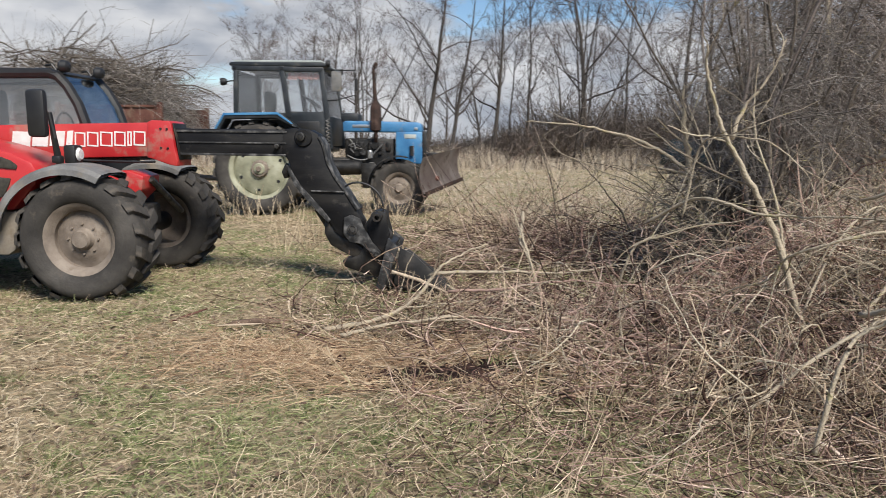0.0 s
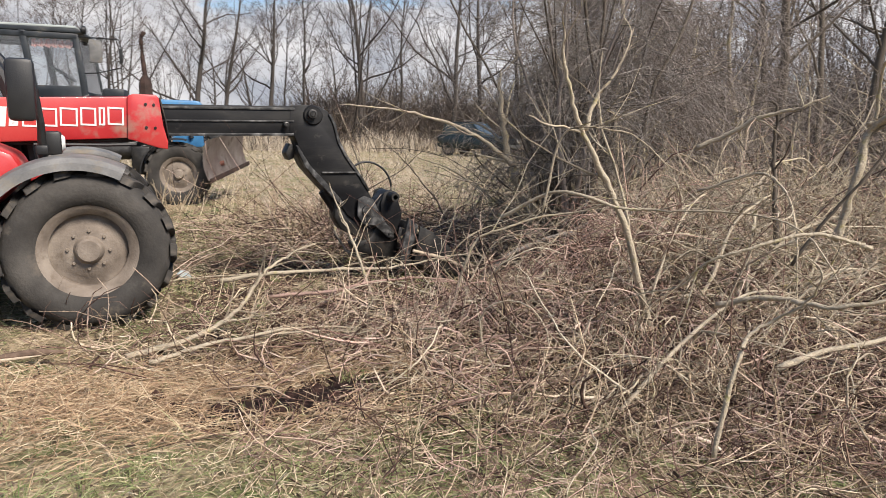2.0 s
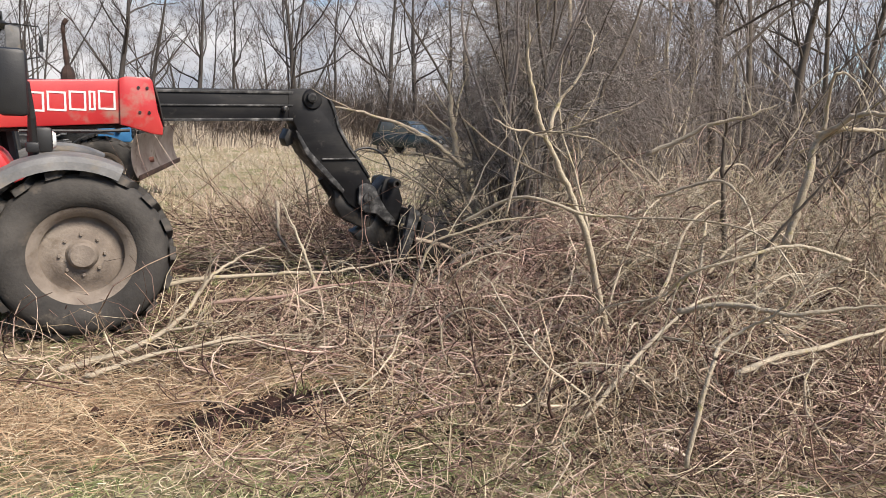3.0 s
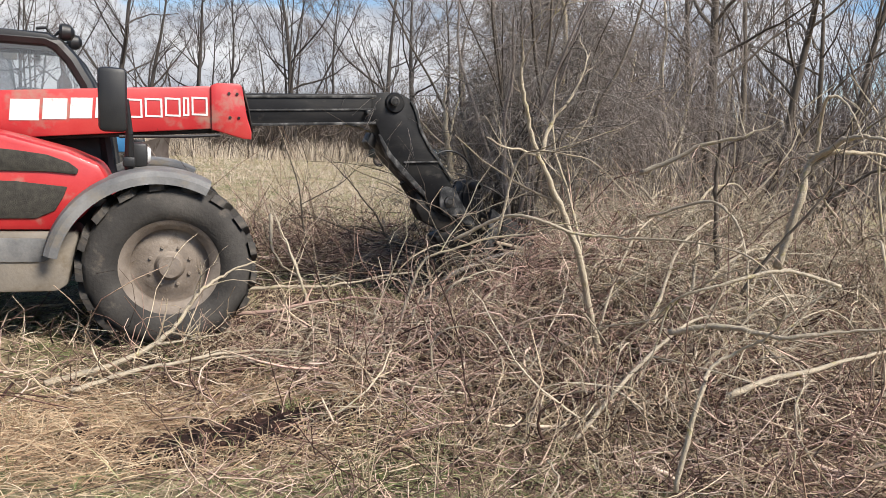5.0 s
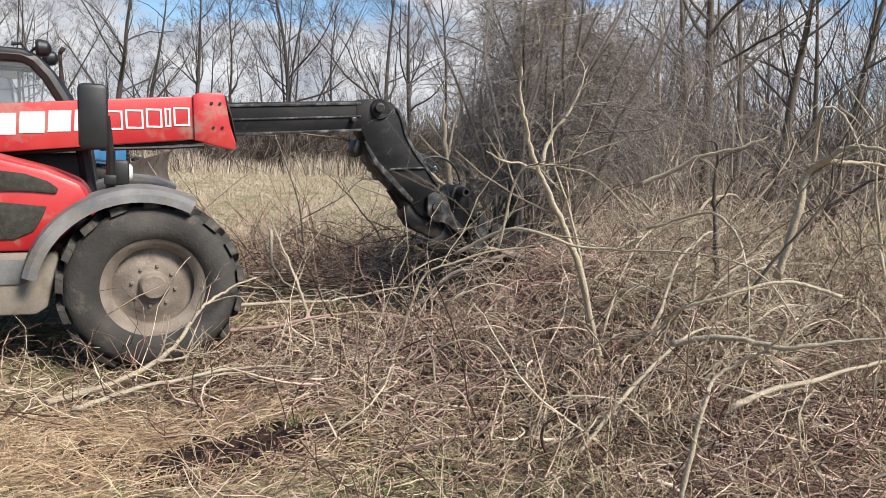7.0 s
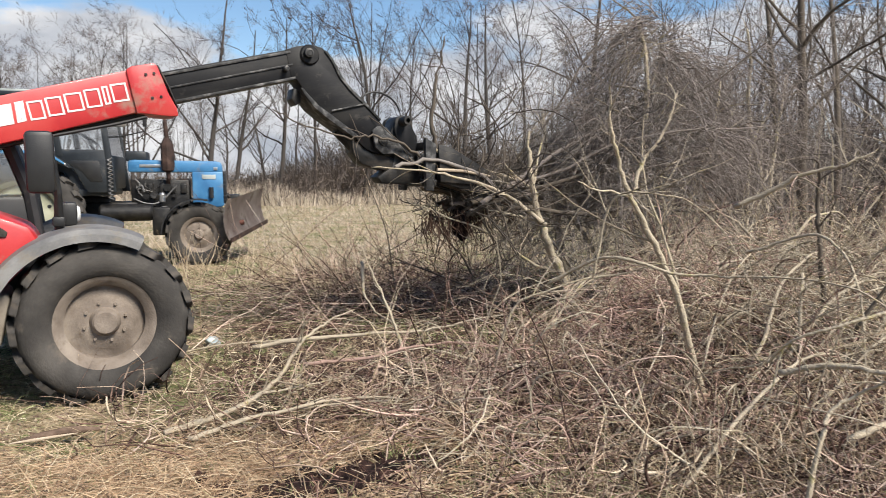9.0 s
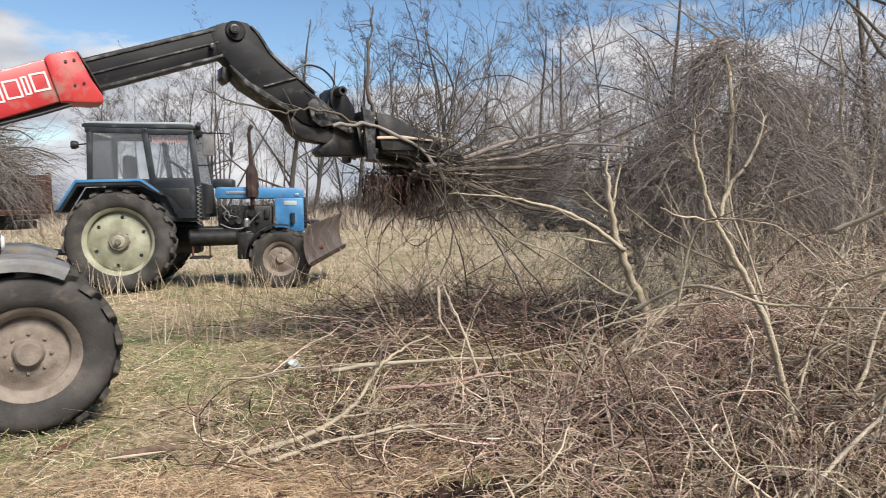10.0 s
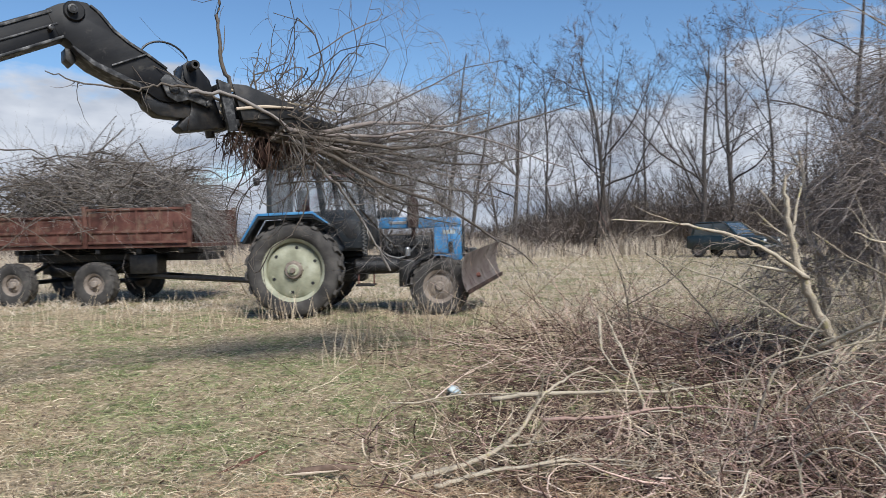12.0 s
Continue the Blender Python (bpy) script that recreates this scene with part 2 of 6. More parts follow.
ROOT = surface("reddish_roots", [(0.03, 0.018, 0.014), (0.07, 0.042, 0.03), (0.14, 0.085, 0.06)], 9, 60, 0.95, bump=0.5, vary="island")
TAWNY = surface("tawny_matted_straw", [(0.15, 0.085, 0.055), (0.31, 0.2, 0.125), (0.48, 0.35, 0.22), (0.62, 0.5, 0.35)], 3, 30, 0.85, bump=0.0, vary="island")
STRAW = surface("dry_straw", [(0.12, 0.085, 0.053), (0.3, 0.223, 0.145), (0.52, 0.415, 0.28), (0.78, 0.665, 0.49)], 3, 30, 0.8, bump=0.0, vary="island")
GREEN = surface("spring_grass_blades", [(0.075, 0.115, 0.036), (0.16, 0.2, 0.075), (0.29, 0.3, 0.145), (0.48, 0.43, 0.27)], 3, 30, 0.8, bump=0.0, vary="island")
FIELD = surface("bleached_reed_grass", [(0.38, 0.315, 0.24), (0.46, 0.39, 0.305), (0.54, 0.465, 0.37)], 1, 10, 0.85, bump=0.0, vary="island")
LITTER = surface("crumpled_white_plastic", [(0.25, 0.31, 0.32), (0.36, 0.41, 0.41)], 12, 60, 0.4)


def ground_material():
    m = bpy.data.materials.new("meadow_ground")
    m.use_nodes = True
    nt = m.node_tree
    N, L = nt.nodes.new, nt.links.new
    b = nt.nodes["Principled BSDF"]
    co = N("ShaderNodeTexCoord")

    def noise_of(scale, detail, lo, hi):
        n, r = N("ShaderNodeTexNoise"), N("ShaderNodeValToRGB")
        n.inputs["Scale"].default_value, n.inputs["Detail"].default_value = scale, detail
        n.inputs["Roughness"].default_value = 0.6
        L(co.outputs["Object"], n.inputs["Vector"])
        r.color_ramp.elements[0].position, r.color_ramp.elements[1].position = lo, hi
        L(n.outputs["Fac"], r.inputs["Fac"])
        return n, r.outputs["Color"]

    def mixed(fac, a, c):
        x = N("ShaderNodeMixRGB")
        L(fac, x.inputs["Fac"])
        for sock, v in (("Color1", a), ("Color2", c)):
            if isinstance(v, tuple):
                x.inputs[sock].default_value = (*v, 1)
            else:
                L(v, x.inputs[sock])
        return x.outputs["Color"]

    n1, f1 = noise_of(1.5, 6, 0.46, 0.58)
    n2, f2 = noise_of(26, 6, 0.35, 0.7)
    n3, f3 = noise_of(5, 5, 0.45, 0.62)
    straw = mixed(f2, (0.18, 0.135, 0.082), (0.5, 0.4, 0.26))
    green = mixed(f2, (0.06, 0.083, 0.028), (0.26, 0.265, 0.12))
    base = mixed(f1, straw, green)
    base = mixed(f3, base, straw)
    n4, f4 = noise_of(9, 5, 0.54, 0.66)
    base = mixed(f4, base, (0.1, 0.076, 0.046))
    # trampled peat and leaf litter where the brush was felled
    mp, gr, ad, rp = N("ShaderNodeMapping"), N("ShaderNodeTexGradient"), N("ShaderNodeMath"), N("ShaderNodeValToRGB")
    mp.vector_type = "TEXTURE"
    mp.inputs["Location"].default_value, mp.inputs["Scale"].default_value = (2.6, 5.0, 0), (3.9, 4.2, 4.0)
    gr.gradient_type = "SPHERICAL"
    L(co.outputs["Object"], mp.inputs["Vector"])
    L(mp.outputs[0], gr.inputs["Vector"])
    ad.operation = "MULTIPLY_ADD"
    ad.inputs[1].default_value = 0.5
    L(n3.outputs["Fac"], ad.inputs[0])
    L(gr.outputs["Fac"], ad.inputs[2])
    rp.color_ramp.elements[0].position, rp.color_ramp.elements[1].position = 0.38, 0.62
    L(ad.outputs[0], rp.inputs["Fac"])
    # real peat brown, deepened so shade between the twigs is in the colour
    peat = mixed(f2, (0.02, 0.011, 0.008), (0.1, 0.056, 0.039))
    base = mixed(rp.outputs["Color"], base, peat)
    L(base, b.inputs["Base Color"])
    b.inputs["Roughness"].default_value = 0.95
    b.inputs["Specular IOR Level"].default_value = 0.2
    bp = N("ShaderNodeBump")
    bp.inputs["Strength"].default_value, bp.inputs["Distance"].default_value = 0.9, 0.04
    L(n2.outputs["Fac"], bp.inputs["Height"])
    L(bp.outputs[0], b.inputs["Normal"])
    return m


GROUND = ground_material()


# ---- mesh helpers ----
def finish(name, bm, material, smooth=None):
    me = bpy.data.meshes.new(name)
    bm.to_mesh(me)
    bm.free()
    if material:
        me.materials.append(material)
    if smooth is not None:
        me.polygons.foreach_set("use_smooth", [True] * len(me.polygons))
        me.set_sharp_from_angle(angle=radians(smooth))
    return me


def part(name, bm, material, parent, label="", smooth=26):
    """Links a bmesh as one mesh object under a thing or a part."""
    ob = new(name, finish(name, bm, material, smooth))
    ob.parent = parent
    return tagged(ob, label)


def thing(name, label, category, m=None, group="", kind=""):
    ob = new(name)
    ob.empty_display_size = 0.2
    if m is not None:
        ob.matrix_world = m
    return tagged(ob, label, category, group, kind)


def box(size, at=(0, 0, 0), bevel=0.0, turn=None, bm=None, seg=2):
    own = bmesh.new()
    bmesh.ops.create_cube(own, size=1.0)
    bmesh.ops.scale(own, vec=size, verts=own.verts)
    if bevel:
        bmesh.ops.bevel(own, geom=own.edges[:], offset=bevel, segments=seg, affect="EDGES", profile=0.5)
    if turn is not None:
        bmesh.ops.transform(own, matrix=turn.to_4x4(), verts=own.verts)
    bmesh.ops.translate(own, vec=at, verts=own.verts)
    return merged(own, bm)


def merged(own, bm):
    if bm is None:
        return own
    me = bpy.data.meshes.new("scratch")
    own.to_mesh(me)
    own.free()
    bm.from_mesh(me)
    bpy.data.meshes.remove(me)
    return bm


def plate(outline, thick, y=0.0, bevel=0.0, bm=None):
    """An outline in x and z, made thick along y (centred on y)."""
    own = bmesh.new()
    vs = [own.verts.new((u, y - thick / 2, v)) for u, v in outline]
    face = own.faces.new(vs)
    ext = bmesh.ops.extrude_face_region(own, geom=[face])
    bmesh.ops.translate(own, vec=(0, thick, 0), verts=[v for v in ext["geom"] if isinstance(v, bmesh.types.BMVert)])
    bmesh.ops.recalc_face_normals(own, faces=own.faces)
    if bevel:
        bmesh.ops.bevel(own, geom=own.edges[:], offset=bevel, segments=2, affect="EDGES", profile=0.5)
    return merged(own, bm)


def lathe(profile, steps=48, axis="y", at=(0, 0, 0), bm=None, arc=(0, 360)):
    """Profile of (radius, along) turned round an axis."""
    own = bmesh.new()
    full = arc == (0, 360)
    rings = []
    for k in range(steps if full else steps + 1):
        a = radians(arc[0] + (arc[1] - arc[0]) * k / steps)
        ring = []
        for r, s in profile:
            p = (r * math.cos(a), s, r * math.sin(a)) if axis == "y" else (r * math.cos(a), r * math.sin(a), s)
            if axis == "x":
                p = (s, r * math.cos(a), r * math.sin(a))
            ring.append(own.verts.new(Vector(p) + Vector(at)))
        rings.append(ring)
    pairs = list(zip(rings, rings[1:])) + ([(rings[-1], rings[0])] if full else [])
    for a, b in pairs:
        for k in range(len(profile) - 1):
            own.faces.new((a[k], a[k + 1], b[k + 1], b[k]))
    bmesh.ops.remove_doubles(own, verts=own.verts, dist=1e-5)
    bmesh.ops.recalc_face_normals(own, faces=own.faces)
    return merged(own, bm)


def pipe(points, radius, sides=8, bm=None):
    """A tube along points, closed at its ends; radius may be a list."""
    own = bmesh.new()
    pts = [Vector(p) for p in points]
    rad = radius if isinstance(radius, (list, tuple)) else [radius] * len(pts)
    rings = []
    for k, p in enumerate(pts):
        d = (pts[min(k + 1, len(pts) - 1)] - pts[max(k - 1, 0)]).normalized()
        q = d.to_track_quat("Z", "Y")
        rings.append([own.verts.new(p + q @ Vector((rad[k] * math.cos(6.28319 * s / sides), rad[k] * math.sin(6.28319 * s / sides), 0))) for s in range(sides)])
    for a, b in zip(rings, rings[1:]):
        for s in range(sides):
            own.faces.new((a[s], a[(s + 1) % sides], b[(s + 1) % sides], b[s]))
    own.faces.new(rings[0][::-1])
    own.faces.new(rings[-1])
    bmesh.ops.recalc_face_normals(own, faces=own.faces)
    return merged(own, bm)


def mesh_from(name, verts, quads, material, smooth=False):
    """A mesh from arrays of vertices (n, 3) and of four-cornered faces (m, 4)."""
    me = bpy.data.meshes.new(name)
    me.vertices.add(len(verts))
    me.vertices.foreach_set("co", np.ascontiguousarray(verts, dtype=np.float32).ravel())
    me.loops.add(quads.size)
    me.loops.foreach_set("vertex_index", np.ascontiguousarray(quads, dtype=np.int32).ravel())
    me.polygons.add(len(quads))
    me.polygons.foreach_set("loop_start", np.arange(0, quads.size, 4, dtype=np.int32))
    if smooth:
        me.polygons.foreach_set("use_smooth", np.ones(len(quads), dtype=bool))
    me.materials.append(material)
    me.update(calc_edges=True)
    return me


def strands(name, lines, material, sides=3):
    """One mesh of tubes; lines: pairs of P (n, k, 3) and R (n, k)."""
    allv, allq, base = [], [], 0
    rng_turn = 0.6          # two sides make a flat strip, for hair-thin far twigs
    for P, R in lines:
        n, k = R.shape
        T = np.gradient(P, axis=1)
        T /= np.linalg.norm(T, axis=2, keepdims=True) + 1e-9
        ref = np.where(np.abs(T[..., 2:3]) < 0.8, np.array([0, 0, 1.0]), np.array([1.0, 0, 0]))
        U = np.cross(T, ref)
        U /= np.linalg.norm(U, axis=2, keepdims=True) + 1e-9
        V = np.cross(T, U)
        ang = np.arange(sides) * 2 * np.pi / sides + (0 if sides > 2 else rng_turn)
        ring = P[:, :, None] + R[:, :, None, None] * (np.cos(ang)[:, None] * U[:, :, None] + np.sin(ang)[:, None] * V[:, :, None])
        allv.append(ring.reshape(-1, 3))
        i, j, s = np.meshgrid(np.arange(n), np.arange(k - 1), np.arange(sides if sides > 2 else 1), indexing="ij")
        a = base + (i * k + j) * sides
        s2 = (s + 1) % sides
        allq.append(np.stack([a + s, a + s2, a + sides + s2, a + sides + s], -1).reshape(-1, 4))
        base += n * k * sides
    return mesh_from(name, np.concatenate(allv), np.concatenate(allq), material, smooth=True)


def blades(name, root, tip_dir, length, width, droop, rng, material, k=4):
    """Grass blades: narrow bent ribbons."""
    n = len(root)
    s = np.linspace(0, 1, k)
    P = root[:, None] + tip_dir[:, None] * (length[:, None] * s)[..., None]
    P[..., 2] -= (droop * length)[:, None] * s**2
    side = np.cross(tip_dir, rng.normal(size=(n, 3)))
    side /= np.linalg.norm(side, axis=1, keepdims=True) + 1e-9
    w = width[:, None] * np.array([1.0, 0.9, 0.65, 0.12])[None, :k] / 2
    A, B = P - side[:, None] * w[..., None], P + side[:, None] * w[..., None]
    verts = np.stack([A, B], 2).reshape(-1, 3)
    i, j = np.meshgrid(np.arange(n), np.arange(k - 1), indexing="ij")
    a = (i * k + j) * 2
    return mesh_from(name, verts, np.stack([a, a + 1, a + 3, a + 2], -1).reshape(-1, 4), material)


def smooth_run(points, steps):
    """A soft curve through every point."""
    pts = np.array(points, float)
    ext = np.concatenate([[2 * pts[0] - pts[1]], pts, [2 * pts[-1] - pts[-2]]])
    t = np.linspace(0, len(pts) - 1, steps)
    k = np.minimum(t.astype(int), len(pts) - 2)
    f = (t - k)[:, None]
    a, b, c, d = ext[k], ext[k + 1], ext[k + 2], ext[k + 3]
    return 0.5 * (2 * b + (c - a) * f + (2 * a - 5 * b + 4 * c - d) * f**2 + (3 * b - a - 3 * c + d) * f**3)


def unit(v):
    return v / (np.linalg.norm(v, axis=-1, keepdims=True) + 1e-9)


def wander(start, heading, length, radius, k, wiggle, pull, rng, tip=0.35, curl=0.0):
    """Polylines that grow from start along heading with random turns and a steady pull."""
    n = len(start)
    d = unit(heading)
    axis = rng.normal(size=(n, 3)) * curl if curl else None
    P = [start]
    step = (length / (k - 1))[:, None]
    for _ in range(k - 1):
        d = unit(d + rng.normal(size=(n, 3)) * wiggle + pull + (np.cross(axis, d) if curl else 0))
        P.append(P[-1] + d * step)
    R = radius[:, None] * np.linspace(1, tip, k)[None]
    return np.stack(P, 1), R


def offshoots(P, R, count, ratio, angle, wiggle, pull, rng, k=5, lo=0.25, thin=0.5, least=0.0015):
    """Side branches along polylines."""
    n, K, _ = P.shape
    idx = np.repeat(np.arange(n), count)
    t = rng.uniform(lo, 1.0, len(idx)) * (K - 1)
    j = np.minimum(t.astype(int), K - 2)
    fr = (t - j)[:, None]
    start = P[idx, j] * (1 - fr) + P[idx, j + 1] * fr
    T = unit(P[idx, j + 1] - P[idx, j])
    out = unit(np.cross(T, rng.normal(size=T.shape)))
    a = np.radians(angle * rng.uniform(0.6, 1.3, len(idx)))[:, None]
    length = np.linalg.norm(np.diff(P, axis=1), axis=2).sum(1)[idx] * ratio * rng.uniform(0.5, 1.2, len(idx)) * (1.25 - 0.6 * t / (K - 1))
    rad = np.maximum((R[idx, j] * thin) * rng.uniform(0.7, 1.1, len(idx)), least)
    return wander(start, T * np.cos(a) + out * np.sin(a), length, rad, k, wiggle, pull, rng)


# ---- ground ----
def ground_height(x, y):
    x, y = np.asarray(x, float), np.asarray(y, float)
    return 0.035 * np.sin(1.7 * x + 0.6 * y) * np.sin(1.3 * y - 0.4 * x) + 0.02 * np.sin(4.1 * x + 1.0) * np.sin(3.7 * y)


def off_hollow(x, y, rng):
    """True outside the torn hollow, with a ragged rim."""
    return np.hypot((x - 0.6) / 0.56, (y - 2.8 + 0.06 * np.sin(6 * x)) / 0.2) > rng.uniform(0.7, 1.15, len(x))


def pile_height(x, y):
    """How high the felled brush lies."""
    x, y = np.asarray(x, float), np.asarray(y, float)
    along = np.clip((x - 1.7) / 1.5, 0, 1) * np.clip((y - 2.0) / 1.4, 0.25, 1)
    edge = np.clip((y - (2.95 - 0.8 * np.clip(x, -0.8, 2.2))) / 1.2, 0, 1)
    far = np.clip((4.7 + 0.9 * np.clip(x - 2.7, 0, 9) - y) / 0.8, 0, 1)
    lumps = 1 + 0.35 * np.sin(2.3 * x + 1.1 * y) * np.sin(1.9 * y - 0.7 * x)
    return (0.12 * np.clip((x + 1.0) / 0.6, 0, 1) + 0.5 * along) * edge**0.7 * far * lumps


def build_ground():
    xs = np.concatenate([np.linspace(-900, -30, 14)[:-1], np.linspace(-30, -7, 24)[:-1], np.linspace(-7, 9, 161), np.linspace(9, 40, 30)[1:], np.linspace(40, 900, 14)[1:]])
    ys = np.concatenate([np.linspace(-900, -12, 12)[:-1], np.linspace(-12, -2, 12)[:-1], np.linspace(-2, 14, 161), np.linspace(14, 60, 46)[1:], np.linspace(60, 900, 14)[1:]])
    X, Y = np.meshgrid(xs, ys, indexing="ij")
    near = np.clip(1 - np.hypot(X, Y - 5) / 40, 0, 1)
    hole = -0.085 * np.exp(-(((X - 0.6) / 0.42) ** 2 + ((Y - 2.8) / 0.17) ** 2))
    Z = ground_height(X, Y) * np.minimum(1, near * 3) + hole
    verts = np.stack([X, Y, Z], -1).reshape(-1, 3)
    i, j = np.meshgrid(np.arange(len(xs) - 1), np.arange(len(ys) - 1), indexing="ij")
    a = i * len(ys) + j
    quads = np.stack([a, a + len(ys), a + len(ys) + 1, a + 1], -1).reshape(-1, 4)
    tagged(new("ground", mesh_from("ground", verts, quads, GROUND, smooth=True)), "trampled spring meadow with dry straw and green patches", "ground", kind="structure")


build_ground()


# ---- wheels ----
def lug_faces(bm, side, a, w, R, wall):
    """One slanting tread bar, on the tyre's left or right half, at the angle a."""
    rows = []
    for s, da in ((-0.02, 0.03), (w * 0.5, 0.15), (w * 0.84, 0.21), (w * 0.94, 0.225)):
        drop = 0.0 if s < w * 0.8 else (0.01 if s < w * 0.9 else 0.05)
        half = 0.034 / R * (1 + 0.25 * (s > 0))
        b = a + da * 0.496 / R
        rows.append([bm.verts.new((r * math.cos(b + h), side * s, r * math.sin(b + h))) for r, h in ((wall - 0.012, -half * 1.25), (R - drop, -half), (R - drop, half), (wall - 0.012, half * 1.25))])
    for p, q in zip(rows, rows[1:]):
        for e in range(3):
            bm.faces.new((p[e], p[e + 1], q[e + 1], q[e]))
    bm.faces.new(rows[0])
    bm.faces.new(rows[-1][::-1])


def tyre_mesh(name, R, width, rim_r, lugs, lug_h, loose=False):
    """The tyre; with loose, also one tread bar for either half, and their number, to be set round it."""
    w = width / 2
    wall = R - lug_h
    prof = [(rim_r, -w * 0.72), (rim_r + 0.02, -w * 0.86), (rim_r + (wall - rim_r) * 0.35, -w * 0.98), (rim_r + (wall - rim_r) * 0.65, -w * 0.99), (wall - 0.035, -w * 0.9), (wall - 0.008, -w * 0.74), (wall, -w * 0.4), (wall + 0.004, 0)]
    prof = prof + [(r, -s) for r, s in prof[-2::-1]]
    bm = lathe(prof, 56)
    bars = []
    for side in (-1, 1):
        if loose:
            own = bmesh.new()
            lug_faces(own, side, 0.0, w, R, wall)
            bmesh.ops.recalc_face_normals(own, faces=own.faces)
            bars.append(finish("tread_lug", own, RUBBER, 40))
        else:
            for k in range(lugs):
                lug_faces(bm, side, 2 * math.pi * (k + (0.5 if side > 0 else 0)) / lugs, w, R, wall)
    bmesh.ops.recalc_face_normals(bm, faces=bm.faces)
    tyre = finish(name, bm, RUBBER, 40)
    return (tyre, bars, lugs) if loose else tyre


def rim_mesh(name, rim_r, width, dish, material, holes=0):
    """Outer face towards -y; dish: how deep the disc sits."""
    w = width / 2
    prof = [(rim_r - 0.005, w * 0.72), (rim_r - 0.05, w * 0.6), (rim_r - 0.06, -w * 0.5), (rim_r - 0.02, -w * 0.74), (rim_r + 0.012, -w * 0.8), (rim_r + 0.012, -w * 0.72)]
    bm = lathe(prof, 56)
    d = -w * 0.75 + dish
    disc = [(rim_r - 0.055, d + 0.03), (rim_r * 0.82, d), (rim_r * 0.62, d - 0.012), (rim_r * 0.55, d - 0.03), (rim_r * 0.36, d - 0.035), (0.001, d - 0.035)]
    lathe(disc, 56, bm=bm)
    for k in range(holes):
        a = 2 * math.pi * (k + 0.3) / holes
        lathe([(0.001, d - 0.012), (0.022, d - 0.012), (0.026, d - 0.002)], 12, at=(rim_r * 0.72 * math.cos(a), 0, rim_r * 0.72 * math.sin(a)), bm=bm)
    return finish(name, bm, material, 40)


NUT = None


def add_wheel(parent, x, y, z, meshes, flip, hub_r, hub_len, rim_r, nuts, dish, width, rim_material):
    """A wheel that can turn, with tyre, hub and nuts."""
    global NUT
    if NUT is None:
        NUT = finish("wheel_nut", lathe([(0.001, -0.014), (0.009, -0.014), (0.011, -0.01), (0.011, 0.01)], 6), RIM, 30)
    wheel = new("wheel", meshes[1])
    wheel.parent = parent
    wheel.matrix_basis = pose(x, y, z, 0, 0, 180 if flip else 0)
    tyre, bars, count = meshes[0] if isinstance(meshes[0], tuple) else (meshes[0], [], 0)
    t = new("tyre", tyre)
    t.parent = wheel
    tagged(t, "dusty black lugged rubber tyre")
    for half, bar in enumerate(bars):
        for k in range(count):
            lug = new("tread_lug", bar)
            lug.parent = wheel
            lug.matrix_basis = pose(0, 0, 0, 0, -360 * (k + 0.5 * half) / count, 0)
    d = -width / 2 * 0.75 + dish - 0.035
    part("hub", lathe([(0.001, d - hub_len), (hub_r * 0.8, d - hub_len), (hub_r * 0.95, d - hub_len + 0.015), (hub_r, d - 0.02), (hub_r * 1.15, d + 0.005)], 32), rim_material, wheel)
    for k in range(nuts):
        a = 2 * math.pi * k / nuts
        n = new("wheel_nut", NUT)
        n.parent = wheel
        n.matrix_basis = pose(hub_r * 1.5 * math.cos(a), d, hub_r * 1.5 * math.sin(a))
    return wheel


# ---- red telescopic handler ----
BOOM_AT = (-2.5, -0.09, 1.6)
LOADER_ROWS = [
    (0, -2.380, 5.448, -2.43, -3.14), (0.5, -1.906, 5.455, 3.06, -3.61), (1, -1.438, 5.392, 6.05, -2.94),
    (1.5, -1.068, 5.356, 6.44, -2.15), (2, -0.700, 5.297, 6.67, -2.16), (2.5, -0.480, 5.241, 5.91, -2.26),
    (3, -0.314, 5.191, 5.14, -0.54), (4, 0.16, 5.15, 1.4, 0.9), (5, 0.329, 5.142, -1.60, 1.06), (5.5, 0.314, 5.17, -1.8, 1.12),
    (6, 0.302, 5.127, -1.56, 0.98), (6.5, 0.279, 5.054, -0.83, 0.92), (7.5, 0.07, 5.09, 1.6, 3.9), (8.5, -0.384, 5.230, 5.98, 8.77),
    (9, -0.870, 5.30, 10.75, 11.39), (9.5, -1.406, 5.263, 15.28, 13.67), (10, -1.943, 5.18, 19.3, 16.91),
    (10.5, -2.502, 4.928, 24.71, 19.86), (11, -3.075, 4.754, 30.68, 21.28), (11.5, -3.657, 4.620, 35.99, 22.97), (12, -4.122, 4.428, 39.77, 23.22)]


def red_edge(u):
    return -0.003 + (u - 2.79) * 0.079


